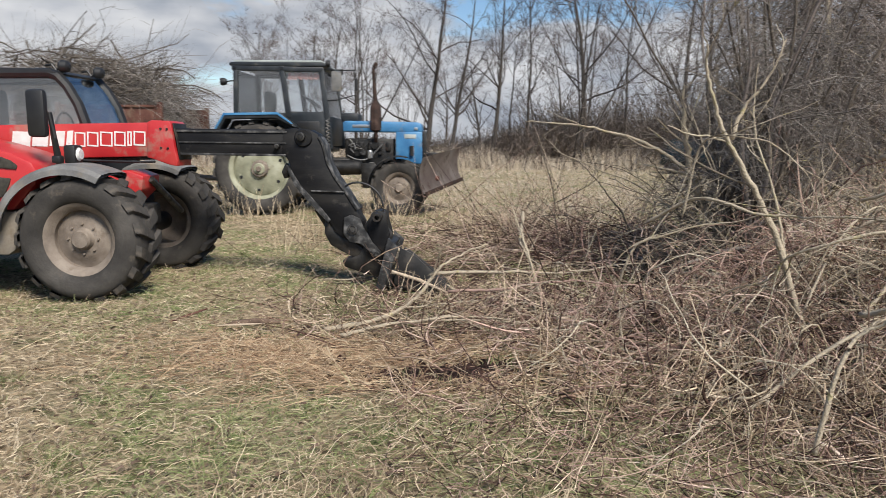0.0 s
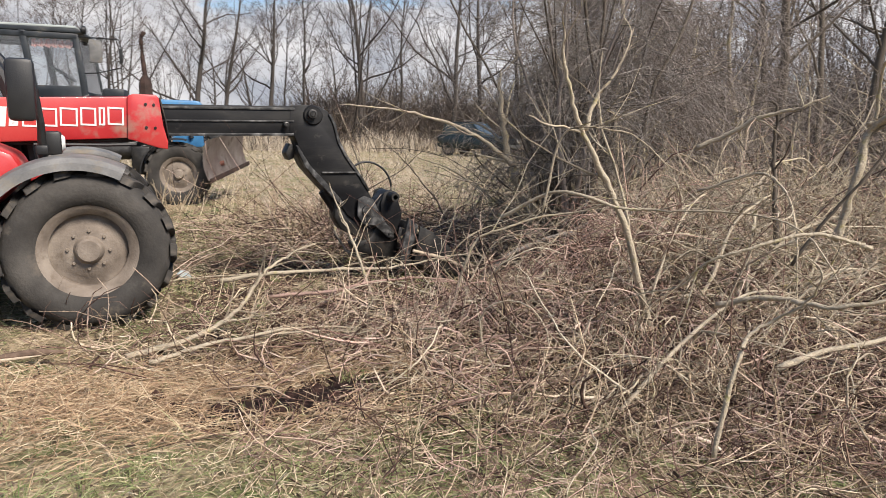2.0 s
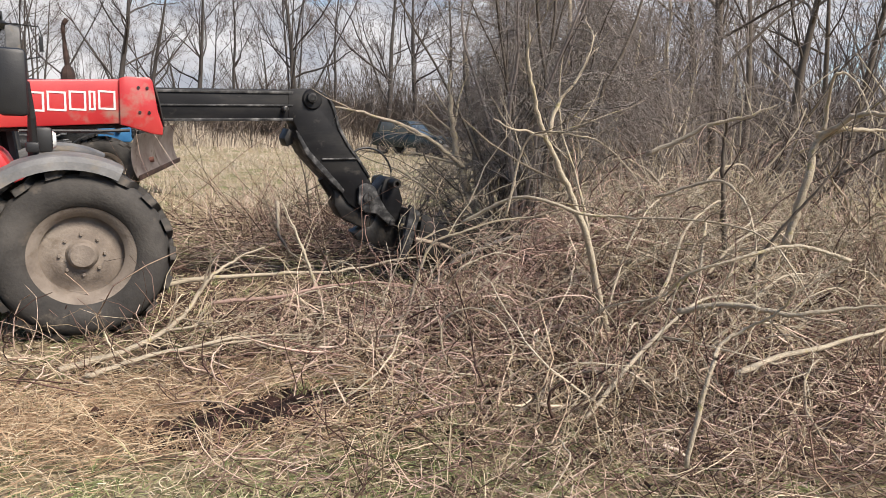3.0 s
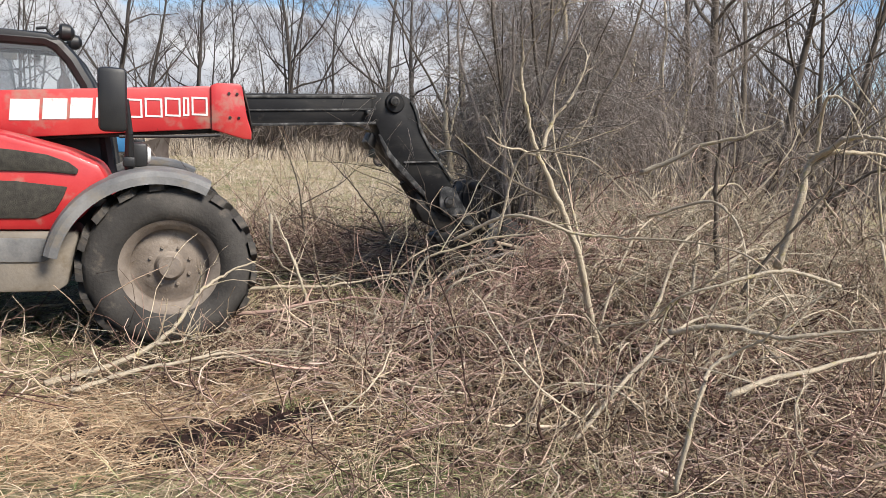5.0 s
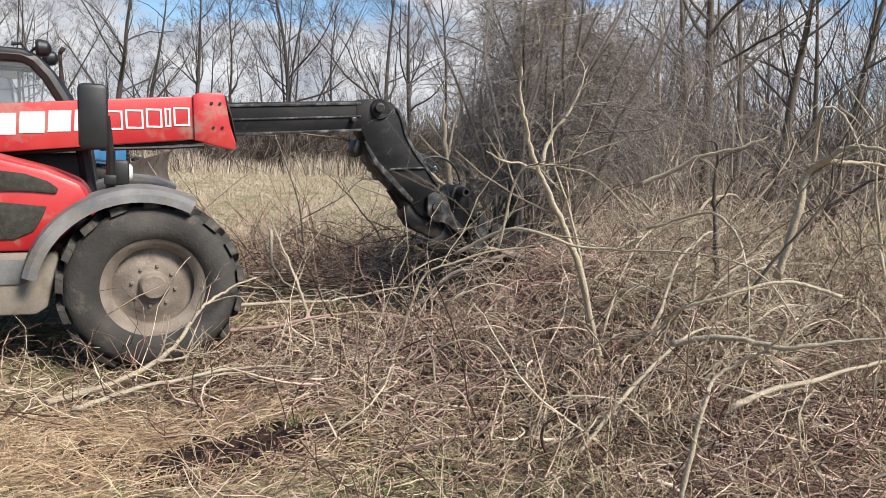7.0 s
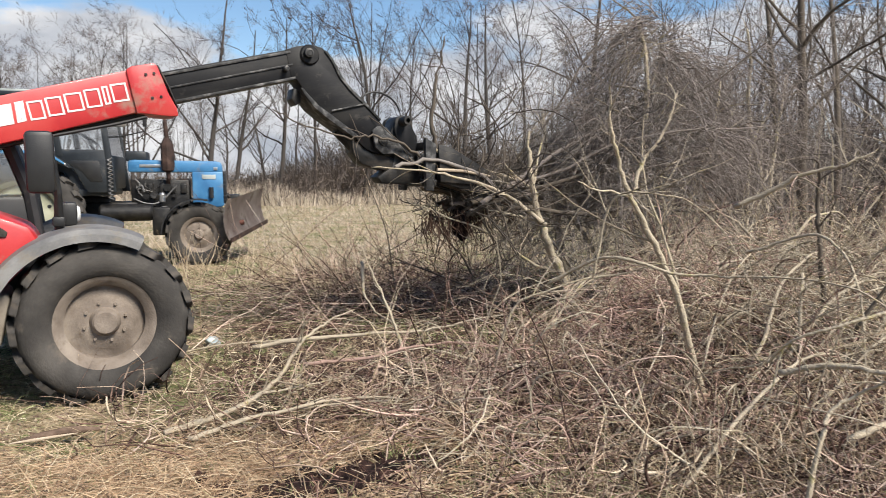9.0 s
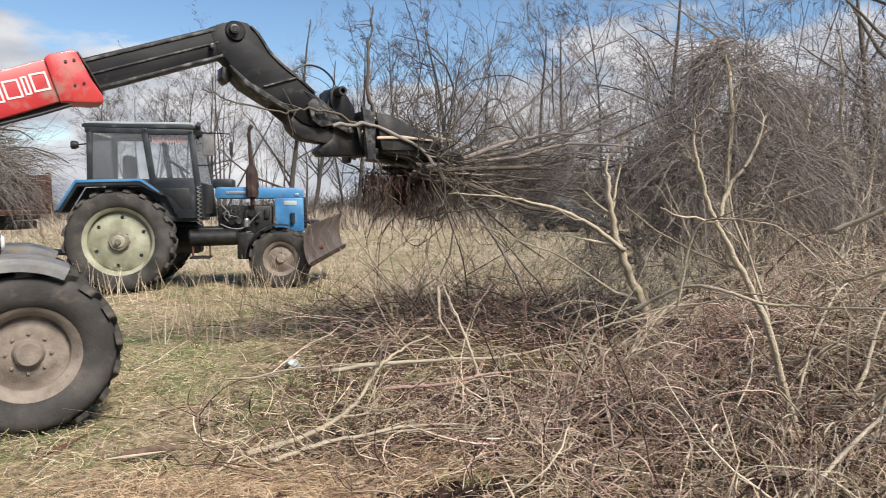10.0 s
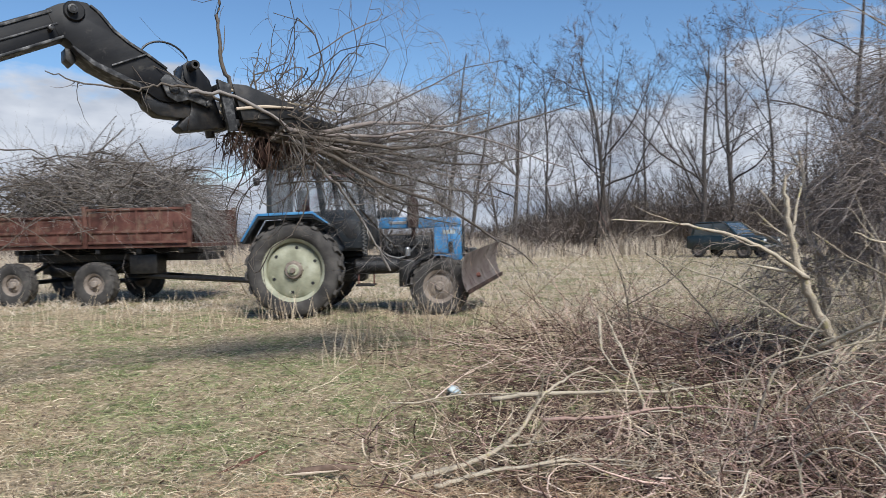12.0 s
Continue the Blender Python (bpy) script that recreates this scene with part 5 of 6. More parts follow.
def meadow():
    rng = np.random.default_rng(6)
    for name, mat, n, up, wid, label in (("straw", STRAW, 84000, 0.12, 0.003, "flattened dry straw lying on the meadow"), ("grass", GREEN, 98000, 0.4, 0.003, "short green spring grass between the straw")):
        y = 0.7 + 11.0 * rng.random(n) ** 1.5
        x = rng.uniform(-0.82, 1.02, n) * (y + 1.2)
        patch = np.sin(1.1 * x + 0.7) * np.sin(0.9 * y + 0.4 * x) + 0.5 * np.sin(2.9 * x + 1.7 * y) + 0.45 * np.sin(6.3 * x - 2.2 * y) * np.sin(5.1 * y + 1.9 * x)
        keep = rng.random(n) < (0.5 + 0.6 * patch if name == "grass" else 0.72 - 0.4 * patch)
        keep &= rng.random(n) < np.clip((y - 0.5) / 1.3, 0, 1) * np.clip((0.95 - np.abs(x / (y + 1.2) - 0.1)) / 0.2, 0, 1)
        tawny = (np.abs(x - 0.1) < 1.2) & (np.abs(y - 3.0) < 0.6)
        if name == "grass":
            keep &= ~tawny | (rng.random(n) < 0.15)
        keep &= off_hollow(x, y, rng)
        x, y = x[keep], y[keep]
        m = len(x)
        head = rng.normal(size=(m, 3)) * np.array([1, 0.9, 0.2]) + np.array([0, 0, 1.0]) * up * rng.uniform(0.3, 1.6, m)[:, None]
        ln = rng.gamma(3.0, 0.024, m) + 0.025
        root = np.stack([x, y, ground_height(x, y) + rng.uniform(0, 0.035, m)], 1)
        tagged(new(name, blades(name, root, unit(head), ln, wid * rng.uniform(0.7, 1.4, m) * (0.7 + 0.12 * y), rng.uniform(0.2, 0.75, m), rng, mat)), label, "grass", kind="stuff")

    # curled straw matted in uneven swathes
    n = 17000
    y = 1.0 + 5.5 * rng.random(n) ** 1.6
    x = rng.uniform(-0.8, 0.95, n) * (y + 0.9)
    swathe = np.sin(2.1 * x + 1.3 * y) * np.sin(1.7 * y - 0.9 * x + 0.5) + 0.5 * np.sin(5.2 * x - 3.1 * y)
    keep = (rng.random(n) < 0.5 + 0.6 * swathe) & off_hollow(x, y, rng)
    x, y, swathe = x[keep], y[keep], swathe[keep]
    m = len(x)
    a = 0.8 * np.sin(1.3 * x + 0.9 * y) + rng.normal(0, 0.9, m)
    P, R = wander(np.stack([x, y, ground_height(x, y) + rng.uniform(0.005, 0.05, m)], 1), np.stack([np.cos(a), np.sin(a), rng.normal(0.15, 0.3, m)], 1), rng.gamma(3, 0.03, m) + 0.035, rng.uniform(0.0012, 0.0026, m), 7, 0.26, np.array([0, 0, -0.06]), rng, 0.6, 0.3)
    P[..., 2] = np.maximum(P[..., 2], ground_height(P[..., 0], P[..., 1]) + 0.004)
    tagged(new("matted_straw", strands("matted_straw", [(P, R)], STRAW, 3)), "curled dead straw matted on the meadow", "straw", kind="stuff")


def tufts():
    """Small clumps of fresh grass, and brown leaf scraps between them."""
    rng = np.random.default_rng(88)
    c = 260
    cy = 1.3 + 6.5 * rng.random(c) ** 1.3
    cx = rng.uniform(-0.75, 0.45, c) * (cy + 1.0)
    n = c * 38
    k = np.repeat(np.arange(c), 38)
    spread = rng.uniform(0.025, 0.075, c)[k]
    x, y = cx[k] + rng.normal(size=n) * spread, cy[k] + rng.normal(size=n) * spread
    head = np.stack([(x - cx[k]) * 6, (y - cy[k]) * 6, np.ones(n)], 1) + rng.normal(size=(n, 3)) * 0.35
    root = np.stack([x, y, ground_height(x, y)], 1)
    tagged(new("grass_tufts", blades("grass_tufts", root, unit(head), rng.uniform(0.04, 0.11, n), rng.uniform(0.002, 0.0042, n) * (0.8 + 0.1 * y), rng.uniform(0.1, 0.6, n), rng, GREEN)), "small clumps of fresh green grass in the meadow", "grass", kind="stuff")
    n = 2600
    y = 1.2 + 5.5 * rng.random(n) ** 1.3
    x = rng.uniform(-0.75, 0.9, n) * (y + 1.0)
    keep = off_hollow(x, y, rng)
    x, y = x[keep], y[keep]
    n = len(x)
    head = rng.normal(size=(n, 3)) * np.array([1, 1, 0.3])
    root = np.stack([x, y, ground_height(x, y) + rng.uniform(0.015, 0.05, n)], 1)
    tagged(new("leaf_scraps", blades("leaf_scraps", root, unit(head), rng.uniform(0.015, 0.05, n), rng.uniform(0.006, 0.018, n), rng.uniform(0.0, 0.4, n), rng, LOG_BARK)), "curled brown leaf scraps scattered on the straw", "leaves", kind="stuff")


meadow()
tufts()


def tawny_straw():
    rng = np.random.default_rng(16)
    n = 11000
    x, y = rng.normal(0.0, 0.7, n), rng.normal(3.0, 0.3, n)
    y = y - 0.12 * x
    keep = off_hollow(x, y, rng)
    x, y = x[keep], y[keep]
    m = len(x)
    head = rng.normal(size=(m, 3)) * np.array([1.2, 0.8, 0.25]) + UP * 0.2
    root = np.stack([x, y, ground_height(x, y) + rng.uniform(0, 0.05, m)], 1)
    tagged(new("tawny_straw", blades("tawny_straw", root, unit(head), rng.gamma(3.5, 0.03, m) + 0.03, 0.003 * rng.uniform(0.7, 1.4, m), rng.uniform(0.1, 0.4, m), rng, TAWNY)), "matted tawny straw round the torn hollow", "straw", kind="stuff")


tawny_straw()


# ---- felled brush ----
def brush_mat():
    rng = np.random.default_rng(8)
    n = 34000
    x = rng.uniform(-1.0, 6.2, n)
    y = rng.uniform(0.9, 7.2, n)
    h = pile_height(x, y)
    keep = (rng.random(n) < np.clip(h * 5.0, 0, 1)) & (off_hollow(x, y, rng) | (rng.random(n) < 0.25))
    x, y, h = x[keep], y[keep], h[keep]
    m = len(x)
    z = ground_height(x, y) + 0.01 + h * rng.random(m) ** 0.8
    a = np.where(rng.random(m) < 0.55, rng.normal(0.1, 0.6, m), rng.uniform(-np.pi, np.pi, m)) + np.pi * (rng.random(m) < 0.5)
    head = np.stack([np.cos(a), np.sin(a), rng.normal(0.05, 0.3, m)], 1)
    ln = rng.gamma(2.0, 0.15, m) + 0.07
    P, R = wander(np.stack([x, y, z], 1), head, ln, 0.0014 + rng.gamma(1.6, 0.0013, m), 6, 0.17, np.array([0, 0, -0.02]), rng, 0.5, 0.27)
    P[..., 2] = np.maximum(P[..., 2], ground_height(P[..., 0], P[..., 1]) + 0.006)
    tagged(new("brushwood", strands("brushwood", [(P, R)], TWIG, 3)), "tangled mat of thin dry felled twigs", "brushwood", kind="stuff")
    # long pale dry stems strewn over the mat
    n = 4600
    x, y = rng.uniform(-0.6, 5.6, n), rng.uniform(1.2, 5.6, n)
    h = pile_height(x, y)
    keep = (rng.random(n) < np.clip(h * 5, 0, 1)) & off_hollow(x, y, rng)
    x, y, h = x[keep], y[keep], h[keep]
    m = len(x)
    a = rng.uniform(-np.pi, np.pi, m)
    head = np.stack([np.cos(a), np.sin(a) * 0.7, rng.normal(0.25, 0.3, m)], 1)
    P, R = wander(np.stack([x, y, ground_height(x, y) + h * rng.uniform(0.6, 1.1, m)], 1), head, rng.gamma(4, 0.085, m) + 0.08, rng.uniform(0.0014, 0.003, m), 9, 0.2, np.array([0, 0, -0.08]), rng, 0.5, 0.2)
    P[..., 2] = np.maximum(P[..., 2], ground_height(P[..., 0], P[..., 1]) + 0.006)
    tagged(new("dry_stems", strands("dry_stems", [(P, R)], STRAW, 3)), "long pale dry stems strewn over the felled brush", "brushwood", kind="stuff")
    # curly finger-thick branches that stand proud of the mat
    n = 1700
    x, y = 0.6 + 5.2 * rng.random(n) ** 0.75, rng.uniform(1.9, 5.8, n)
    h = pile_height(x, y)
    keep = (rng.random(n) < np.clip(h * 3, 0, 1)) & (h > 0.05)
    x, y, h = x[keep], y[keep], h[keep]
    m = len(x)
    a = rng.uniform(-np.pi, np.pi, m)
    head = np.stack([np.cos(a), np.sin(a) * 0.6, rng.normal(0.5, 0.35, m)], 1)
    P, R = wander(np.stack([x, y, ground_height(x, y) + h * rng.uniform(0.5, 1.0, m)], 1), head, rng.gamma(4, 0.15, m) + 0.15, np.minimum(0.0024 + rng.gamma(1.3, 0.0022, m), 0.0065), 13, 0.14, np.array([0, 0, -0.08]), rng, 0.4, 0.17)
    P[..., 2] = np.maximum(P[..., 2], ground_height(P[..., 0], P[..., 1]) + 0.01)
    Q, S = offshoots(P, R, 4, 0.4, 50, 0.25, UP * 0.0, rng, 5, 0.2, 0.5, 0.002)
    tagged(new("curly_branches", strands("curly_branches", [(P, R), (Q, S)], BRANCH, 5)), "curly pale lichened branches over the felled brush", "brushwood", kind="stuff")
    # reddish coils of pulled-down creeper
    n = 300
    x, y = np.concatenate([rng.normal(2.75, 0.42, 220), rng.normal(1.9, 0.4, 80)]), np.concatenate([rng.normal(3.75, 0.35, 220), rng.normal(3.2, 0.35, 80)])
    a = rng.uniform(-np.pi, np.pi, n)
    P, R = wander(np.stack([x, y, ground_height(x, y) + pile_height(x, y) * rng.uniform(0.7, 1.0, n) + 0.02], 1), np.stack([np.cos(a), np.sin(a), rng.normal(0.3, 0.3, n)], 1), rng.gamma(4, 0.15, n) + 0.2, rng.uniform(0.002, 0.0045, n), 14, 0.12, np.array([0, 0, -0.06]), rng, 0.6, 0.24)
    P[..., 2] = np.maximum(P[..., 2], ground_height(P[..., 0], P[..., 1]) + 0.01)
    tagged(new("creeper_coils", strands("creeper_coils", [(P, R)], RED_STEM, 4)), "reddish coils of pulled-down creeper on the brush", "creeper", kind="stuff")
    # broken twigs scattered in the grass before the pile
    n = 3000
    x, y = 0.2 + 3.2 * rng.random(n) ** 0.8, rng.uniform(1.2, 2.7, n)
    x = x[off_hollow(x, y, rng)]
    n = len(x)
    y = rng.uniform(1.2, 2.5, n)
    a = rng.uniform(-np.pi, np.pi, n)
    P, R = wander(np.stack([x, y, ground_height(x, y) + rng.uniform(0.005, 0.06, n)], 1), np.stack([np.cos(a), np.sin(a), rng.normal(0.05, 0.15, n)], 1), rng.gamma(2.5, 0.06, n) + 0.06, rng.uniform(0.0014, 0.0032, n), 5, 0.15, np.array([0, 0, -0.03]), rng, 0.5, 0.22)
    P[..., 2] = np.maximum(P[..., 2], ground_height(P[..., 0], P[..., 1]) + 0.005)
    tagged(new("twig_litter", strands("twig_litter", [(P, R)], TWIG, 3)), "broken brown twigs scattered in the grass", "twigs", kind="stuff")
    # darker scrub beyond the loader's track
    n = 2200
    x, y = rng.normal(2.0, 1.2, n), rng.normal(7.4, 0.9, n)
    head = np.stack([rng.normal(size=n), rng.normal(size=n), rng.uniform(-0.1, 0.7, n)], 1)
    P, R = wander(np.stack([x, y, np.abs(rng.normal(0, 0.12, n))], 1), head, rng.gamma(3, 0.2, n) + 0.1, rng.uniform(0.002, 0.006, n), 5, 0.18, np.array([0, 0, -0.05]), rng, 0.4)
    P[..., 2] = np.maximum(P[..., 2], 0.006)
    tagged(new("scrub", strands("scrub", [(P, R)], TWIG, 3)), "low dark scrub of broken twigs", "brushwood", kind="stuff")


brush_mat()


def branch(points, radius, label, sides=8, twigs=0, seed=0, material=None, name="branch", group="felled branches"):
    """One branch as a thing of its own, with a few side twigs."""
    P = smooth_run(points, 7 * len(points))
    rng = np.random.default_rng(seed)
    q = np.linspace(0, 1, len(P))[:, None]
    span = min(np.linalg.norm(P[-1] - P[0]), 1.8)
    for k in (2, 3, 5, 8):                       # slow bends, then small crooks
        P += np.sin(q * k * np.pi + rng.uniform(0, 6, 3)) * rng.normal(size=3) * 0.016 * span / k
    P += rng.normal(size=P.shape) * radius * 0.12
    P = np.concatenate([P[:1], P])
    R = 0.72 * radius * np.linspace(1.05, 0.25, len(P)) * (1 + rng.normal(size=len(P)) * 0.07)
    R[0] = R[-1] = 0.0005
    P[0] -= (P[2] - P[1]) * 0.02
    lines = [(P[None], R[None])]
    if twigs:
        lines.append(offshoots(P[None], R[None], twigs, 0.35, 42, 0.14, np.array([0, 0, 0.0]), rng, 8, 0.25, 0.5, 0.003))
        lines.append(offshoots(*lines[1], 3, 0.5, 40, 0.16, np.array([0, 0, 0.0]), rng, 5, 0.2, 0.6, 0.002))
    tagged(new(name, strands(name, lines, material or BRANCH, sides if not twigs else 6)), label, "branch", group)


def laid_branches():
    pale = "pale bare branch lying on the felled brush"
    branch([(-0.32, 3.63, 0.03), (0.0, 3.78, 0.06), (0.26, 3.82, 0.2), (0.45, 3.93, 0.4), (0.62, 4.04, 0.5), (0.8, 4.06, 0.56)], 0.026, "pale forked branch lying across the straw", twigs=6, seed=1)
    branch([(0.2, 3.8, 0.15), (0.42, 3.8, 0.16), (0.75, 3.85, 0.2)], 0.012, pale, twigs=5, seed=19)
    branch([(-0.17, 3.47, 0.04), (0.13, 3.53, 0.09), (0.48, 3.56, 0.13), (0.81, 3.55, 0.14), (1.22, 3.48, 0.1)], 0.02, pale, twigs=6, seed=2)
    branch([(0.0, 3.6, 0.05), (0.5, 3.52, 0.13), (1.1, 3.4, 0.14)], 0.013, pale, twigs=5, seed=3)
    branch([(0.5, 4.42, 0.14), (0.93, 4.25, 0.19), (1.23, 4.19, 0.25), (1.56, 4.03, 0.29), (1.8, 3.89, 0.27)], 0.02, "reddish stripped branch lying on the brush", twigs=3, seed=20, material=RED_STEM)
    branch([(0.2, 5.0, 0.15), (0.9, 4.85, 0.2), (1.5, 4.9, 0.22), (2.2, 4.75, 0.3)], 0.026, "reddish stripped branch lying on the brush", twigs=4, seed=4)
    branch([(-0.6, 5.3, 0.05), (0.1, 5.2, 0.12), (0.9, 5.0, 0.2)], 0.014, pale, twigs=5, seed=5)
    branch([(1.35, 6.5, 0.55), (1.25, 5.9, 0.3), (1.42, 5.3, 0.12)], 0.026, pale, twigs=2, seed=6)
    branch([(2.55, 1.95, 0.25), (3.0, 1.9, 0.36), (3.6, 1.85, 0.45), (4.4, 1.8, 0.5)], 0.022, "grey branch lying over the near brush", twigs=4, seed=7)
    branch([(3.4, 2.45, 0.75), (3.42, 2.4, 1.1), (3.44, 2.38, 1.34), (3.42, 2.23, 1.43), (3.41, 2.07, 1.48), (3.43, 1.86, 1.46), (3.5, 1.5, 1.35)], 0.034, "thick lichened branch arching over the pile", twigs=4, seed=8)
    branch([(3.43, 2.36, 1.37), (3.52, 2.26, 1.4), (3.68, 2.22, 1.41), (3.86, 2.12, 1.38), (4.2, 2.0, 1.3)], 0.022, "thick lichened branch arching over the pile", twigs=3, seed=21)
    branch([(3.42, 2.32, 1.4), (3.38, 2.28, 1.55), (3.3, 2.21, 1.67), (3.33, 2.16, 1.66), (3.31, 2.04, 1.55), (3.27, 1.93, 1.41)], 0.015, "bent grey branch arching over the pile", seed=22)
    branch([(3.62, 3.1, 0.4), (3.57, 3.1, 0.87), (3.58, 3.12, 1.15), (3.53, 3.1, 1.46), (3.45, 3.11, 1.53)], 0.028, "crooked grey stem standing in the pile", twigs=3, seed=23, material=BARK)
    branch([(3.25, 3.5, 1.2), (3.46, 3.17, 1.41), (3.59, 2.97, 1.48), (3.68, 2.85, 1.56)], 0.026, "pale lichened branch resting on a stem", twigs=3, seed=24)
    branch([(2.75, 2.1, 0.7), (2.86, 1.96, 1.03), (2.94, 1.87, 1.23), (2.98, 1.82, 1.48)], 0.014, "dark bent branch in the pile", twigs=2, seed=25, material=BARK)
    branch([(2.7, 2.75, 1.0), (2.83, 2.46, 1.11), (2.76, 2.23, 1.05), (2.66, 2.02, 0.85), (2.6, 1.9, 0.5)], 0.014, "olive lichened branch arching over the pile", twigs=4, seed=26)
    branch([(2.6, 2.9, -0.03), (2.35, 2.79, 0.61), (2.12, 2.78, 1.03), (1.98, 2.77, 1.32), (1.85, 2.73, 1.56), (1.8, 2.69, 1.8)], 0.03, "lichened willow stem standing in the felled brush", twigs=4, seed=27)
    branch([(1.98, 2.77, 1.32), (2.05, 2.78, 1.48), (2.15, 2.76, 1.63), (2.25, 2.79, 1.85)], 0.017, "lichened fork of the willow stem", twigs=3, seed=28)
    branch([(2.35, 2.79, 0.61), (2.3, 2.9, 1.0), (2.2, 3.0, 1.4), (2.22, 3.05, 1.75)], 0.013, "slim lichened stem in the felled brush", twigs=4, seed=29)
    branch([(1.72, 2.7, 0.9), (1.76, 2.66, 1.19), (1.8, 2.58, 1.31), (1.92, 2.45, 1.33), (2.03, 2.37, 1.29), (2.15, 2.27, 1.14), (2.16, 2.1, 0.9)], 0.009, "thin pale branch arching over the pile", twigs=4, seed=30)
    branch([(1.6, 2.95, 0.85), (1.78, 2.75, 0.98), (1.9, 2.56, 0.99), (2.02, 2.41, 0.95), (2.13, 2.29, 0.96), (2.25, 2.03, 0.97), (2.3, 1.67, 0.94), (2.3, 1.4, 0.7)], 0.014, "yellow-lichened branch lying over the pile", twigs=6, seed=31)
    branch([(1.95, 1.05, 1.0), (1.84, 1.14, 1.02), (1.69, 1.22, 0.96), (1.6, 1.33, 0.9), (1.59, 1.43, 0.82), (1.55, 1.64, 0.74), (1.53, 1.85, 0.6)], 0.009, "thin pale branch arching over the pile", twigs=4, seed=32)
    branch([(1.85, 1.5, 0.15), (1.91, 1.48, 0.47), (1.99, 1.52, 0.58), (2.06, 1.5, 0.64), (2.07, 1.41, 0.72), (2.06, 1.31, 0.85), (2.03, 1.36, 0.92)], 0.013, "olive bent branch at the edge of the pile", twigs=3, seed=33)
    branch([(2.39, 2.19, 0.51), (2.49, 1.98, 0.59), (2.57, 1.72, 0.60), (2.70, 1.57, 0.66), (2.84, 1.38, 0.72)], 0.022, "thick pale branch at the edge of the pile", twigs=3, seed=34)
    branch([(1.64, 3.75, 0.1), (1.71, 3.74, 0.43), (1.8, 3.69, 0.63), (1.99, 3.56, 0.74), (2.26, 3.41, 0.81), (2.4, 3.2, 0.88), (2.54, 2.98, 0.86), (2.8, 2.7, 0.7)], 0.014, "pale branch arching up from the ground", twigs=7, seed=9)
    branch([(1.62, 3.6, 0.05), (1.72, 3.66, 0.35), (1.86, 3.6, 0.6), (2.1, 3.45, 0.68)], 0.009, "thin pale branch arching up from the ground", twigs=5, seed=10)
    branch([(1.24, 4.39, 0.05), (1.15, 4.58, 0.45), (1.08, 4.73, 0.65), (1.01, 4.88, 0.89)], 0.018, "slanting broken stem in the cleared strip", twigs=3, seed=35)
    branch([(1.85, 7.0, -0.02), (1.8, 7.06, 0.36), (1.74, 7.12, 0.78), (1.66, 7.15, 1.08), (1.54, 7.18, 1.4)], 0.016, "thin dark sapling in the cleared strip", twigs=7, seed=36, material=BARK, name="sapling")
    branch([(1.77, 7.1, 0.6), (2.15, 6.92, 0.86), (2.34, 6.76, 1.06), (2.53, 6.59, 1.0)], 0.009, "side branch of the thin sapling", twigs=4, seed=37, material=BARK)
    branch([(2.54, 6.18, 0.03), (2.4, 6.3, 0.5), (2.25, 6.45, 0.72), (2.06, 6.63, 1.0), (1.85, 6.8, 1.2)], 0.016, "dark leaning branch in the cleared strip", twigs=6, seed=38, material=BARK)
    branch([(2.6, 6.1, 0.2), (2.04, 6.49, 0.44), (1.74, 6.68, 0.53), (1.25, 6.77, 0.4)], 0.014, "dark branch sagging over the cleared strip", twigs=6, seed=39, material=BARK)
    branch([(3.25, 5.45, -0.03), (3.0, 5.4, 0.45), (2.72, 5.33, 1.0), (2.62, 5.3, 1.4), (2.57, 5.3, 1.85)], 0.07, "leaning lichened willow trunk among the felled brush", twigs=5, seed=13, name="leaning_willow")
    branch([(2.72, 5.33, 1.0), (2.3, 5.3, 1.3), (1.8, 5.3, 1.42), (1.15, 5.3, 1.5)], 0.03, "low side limb of the leaning willow", twigs=4, seed=14, name="branch")
    branch([(3.0, 5.4, 0.5), (2.6, 5.5, 0.7), (2.1, 5.6, 1.0), (1.5, 5.7, 1.25)], 0.022, "low side limb of the leaning willow", twigs=5, seed=15, name="branch")
    rng = random.Random(9)
    for k in range(48):
        x, y = rng.uniform(1.7, 5.4), rng.uniform(1.7, 5.4)
        if x < 2.9:
            x += 1.5
        if y < 2.3:
            y += 1.1
        h = float(pile_height(x, y))
        a, ln = rng.gauss(0.05, 0.6), rng.uniform(0.9, 2.2)
        dx, dy = ln * math.cos(a), ln * math.sin(a)
        z = h * rng.uniform(0.4, 1.05)
        rise = rng.uniform(-0.05, 0.45)
        branch([(x - dx / 2, y - dy / 2, max(0.03, z - 0.1)), (x - dx / 6, y - dy / 6, z + rise), (x + dx / 6, y + dy / 6, z + rise * rng.uniform(0.6, 1.3)), (x + dx / 2, y + dy / 2, max(0.05, z - rng.uniform(0, 0.3)))], rng.uniform(0.008, 0.02), "lichen-spotted bare branch in the brush pile", twigs=rng.choice((5, 7, 9)), seed=100 + k)


laid_branches()


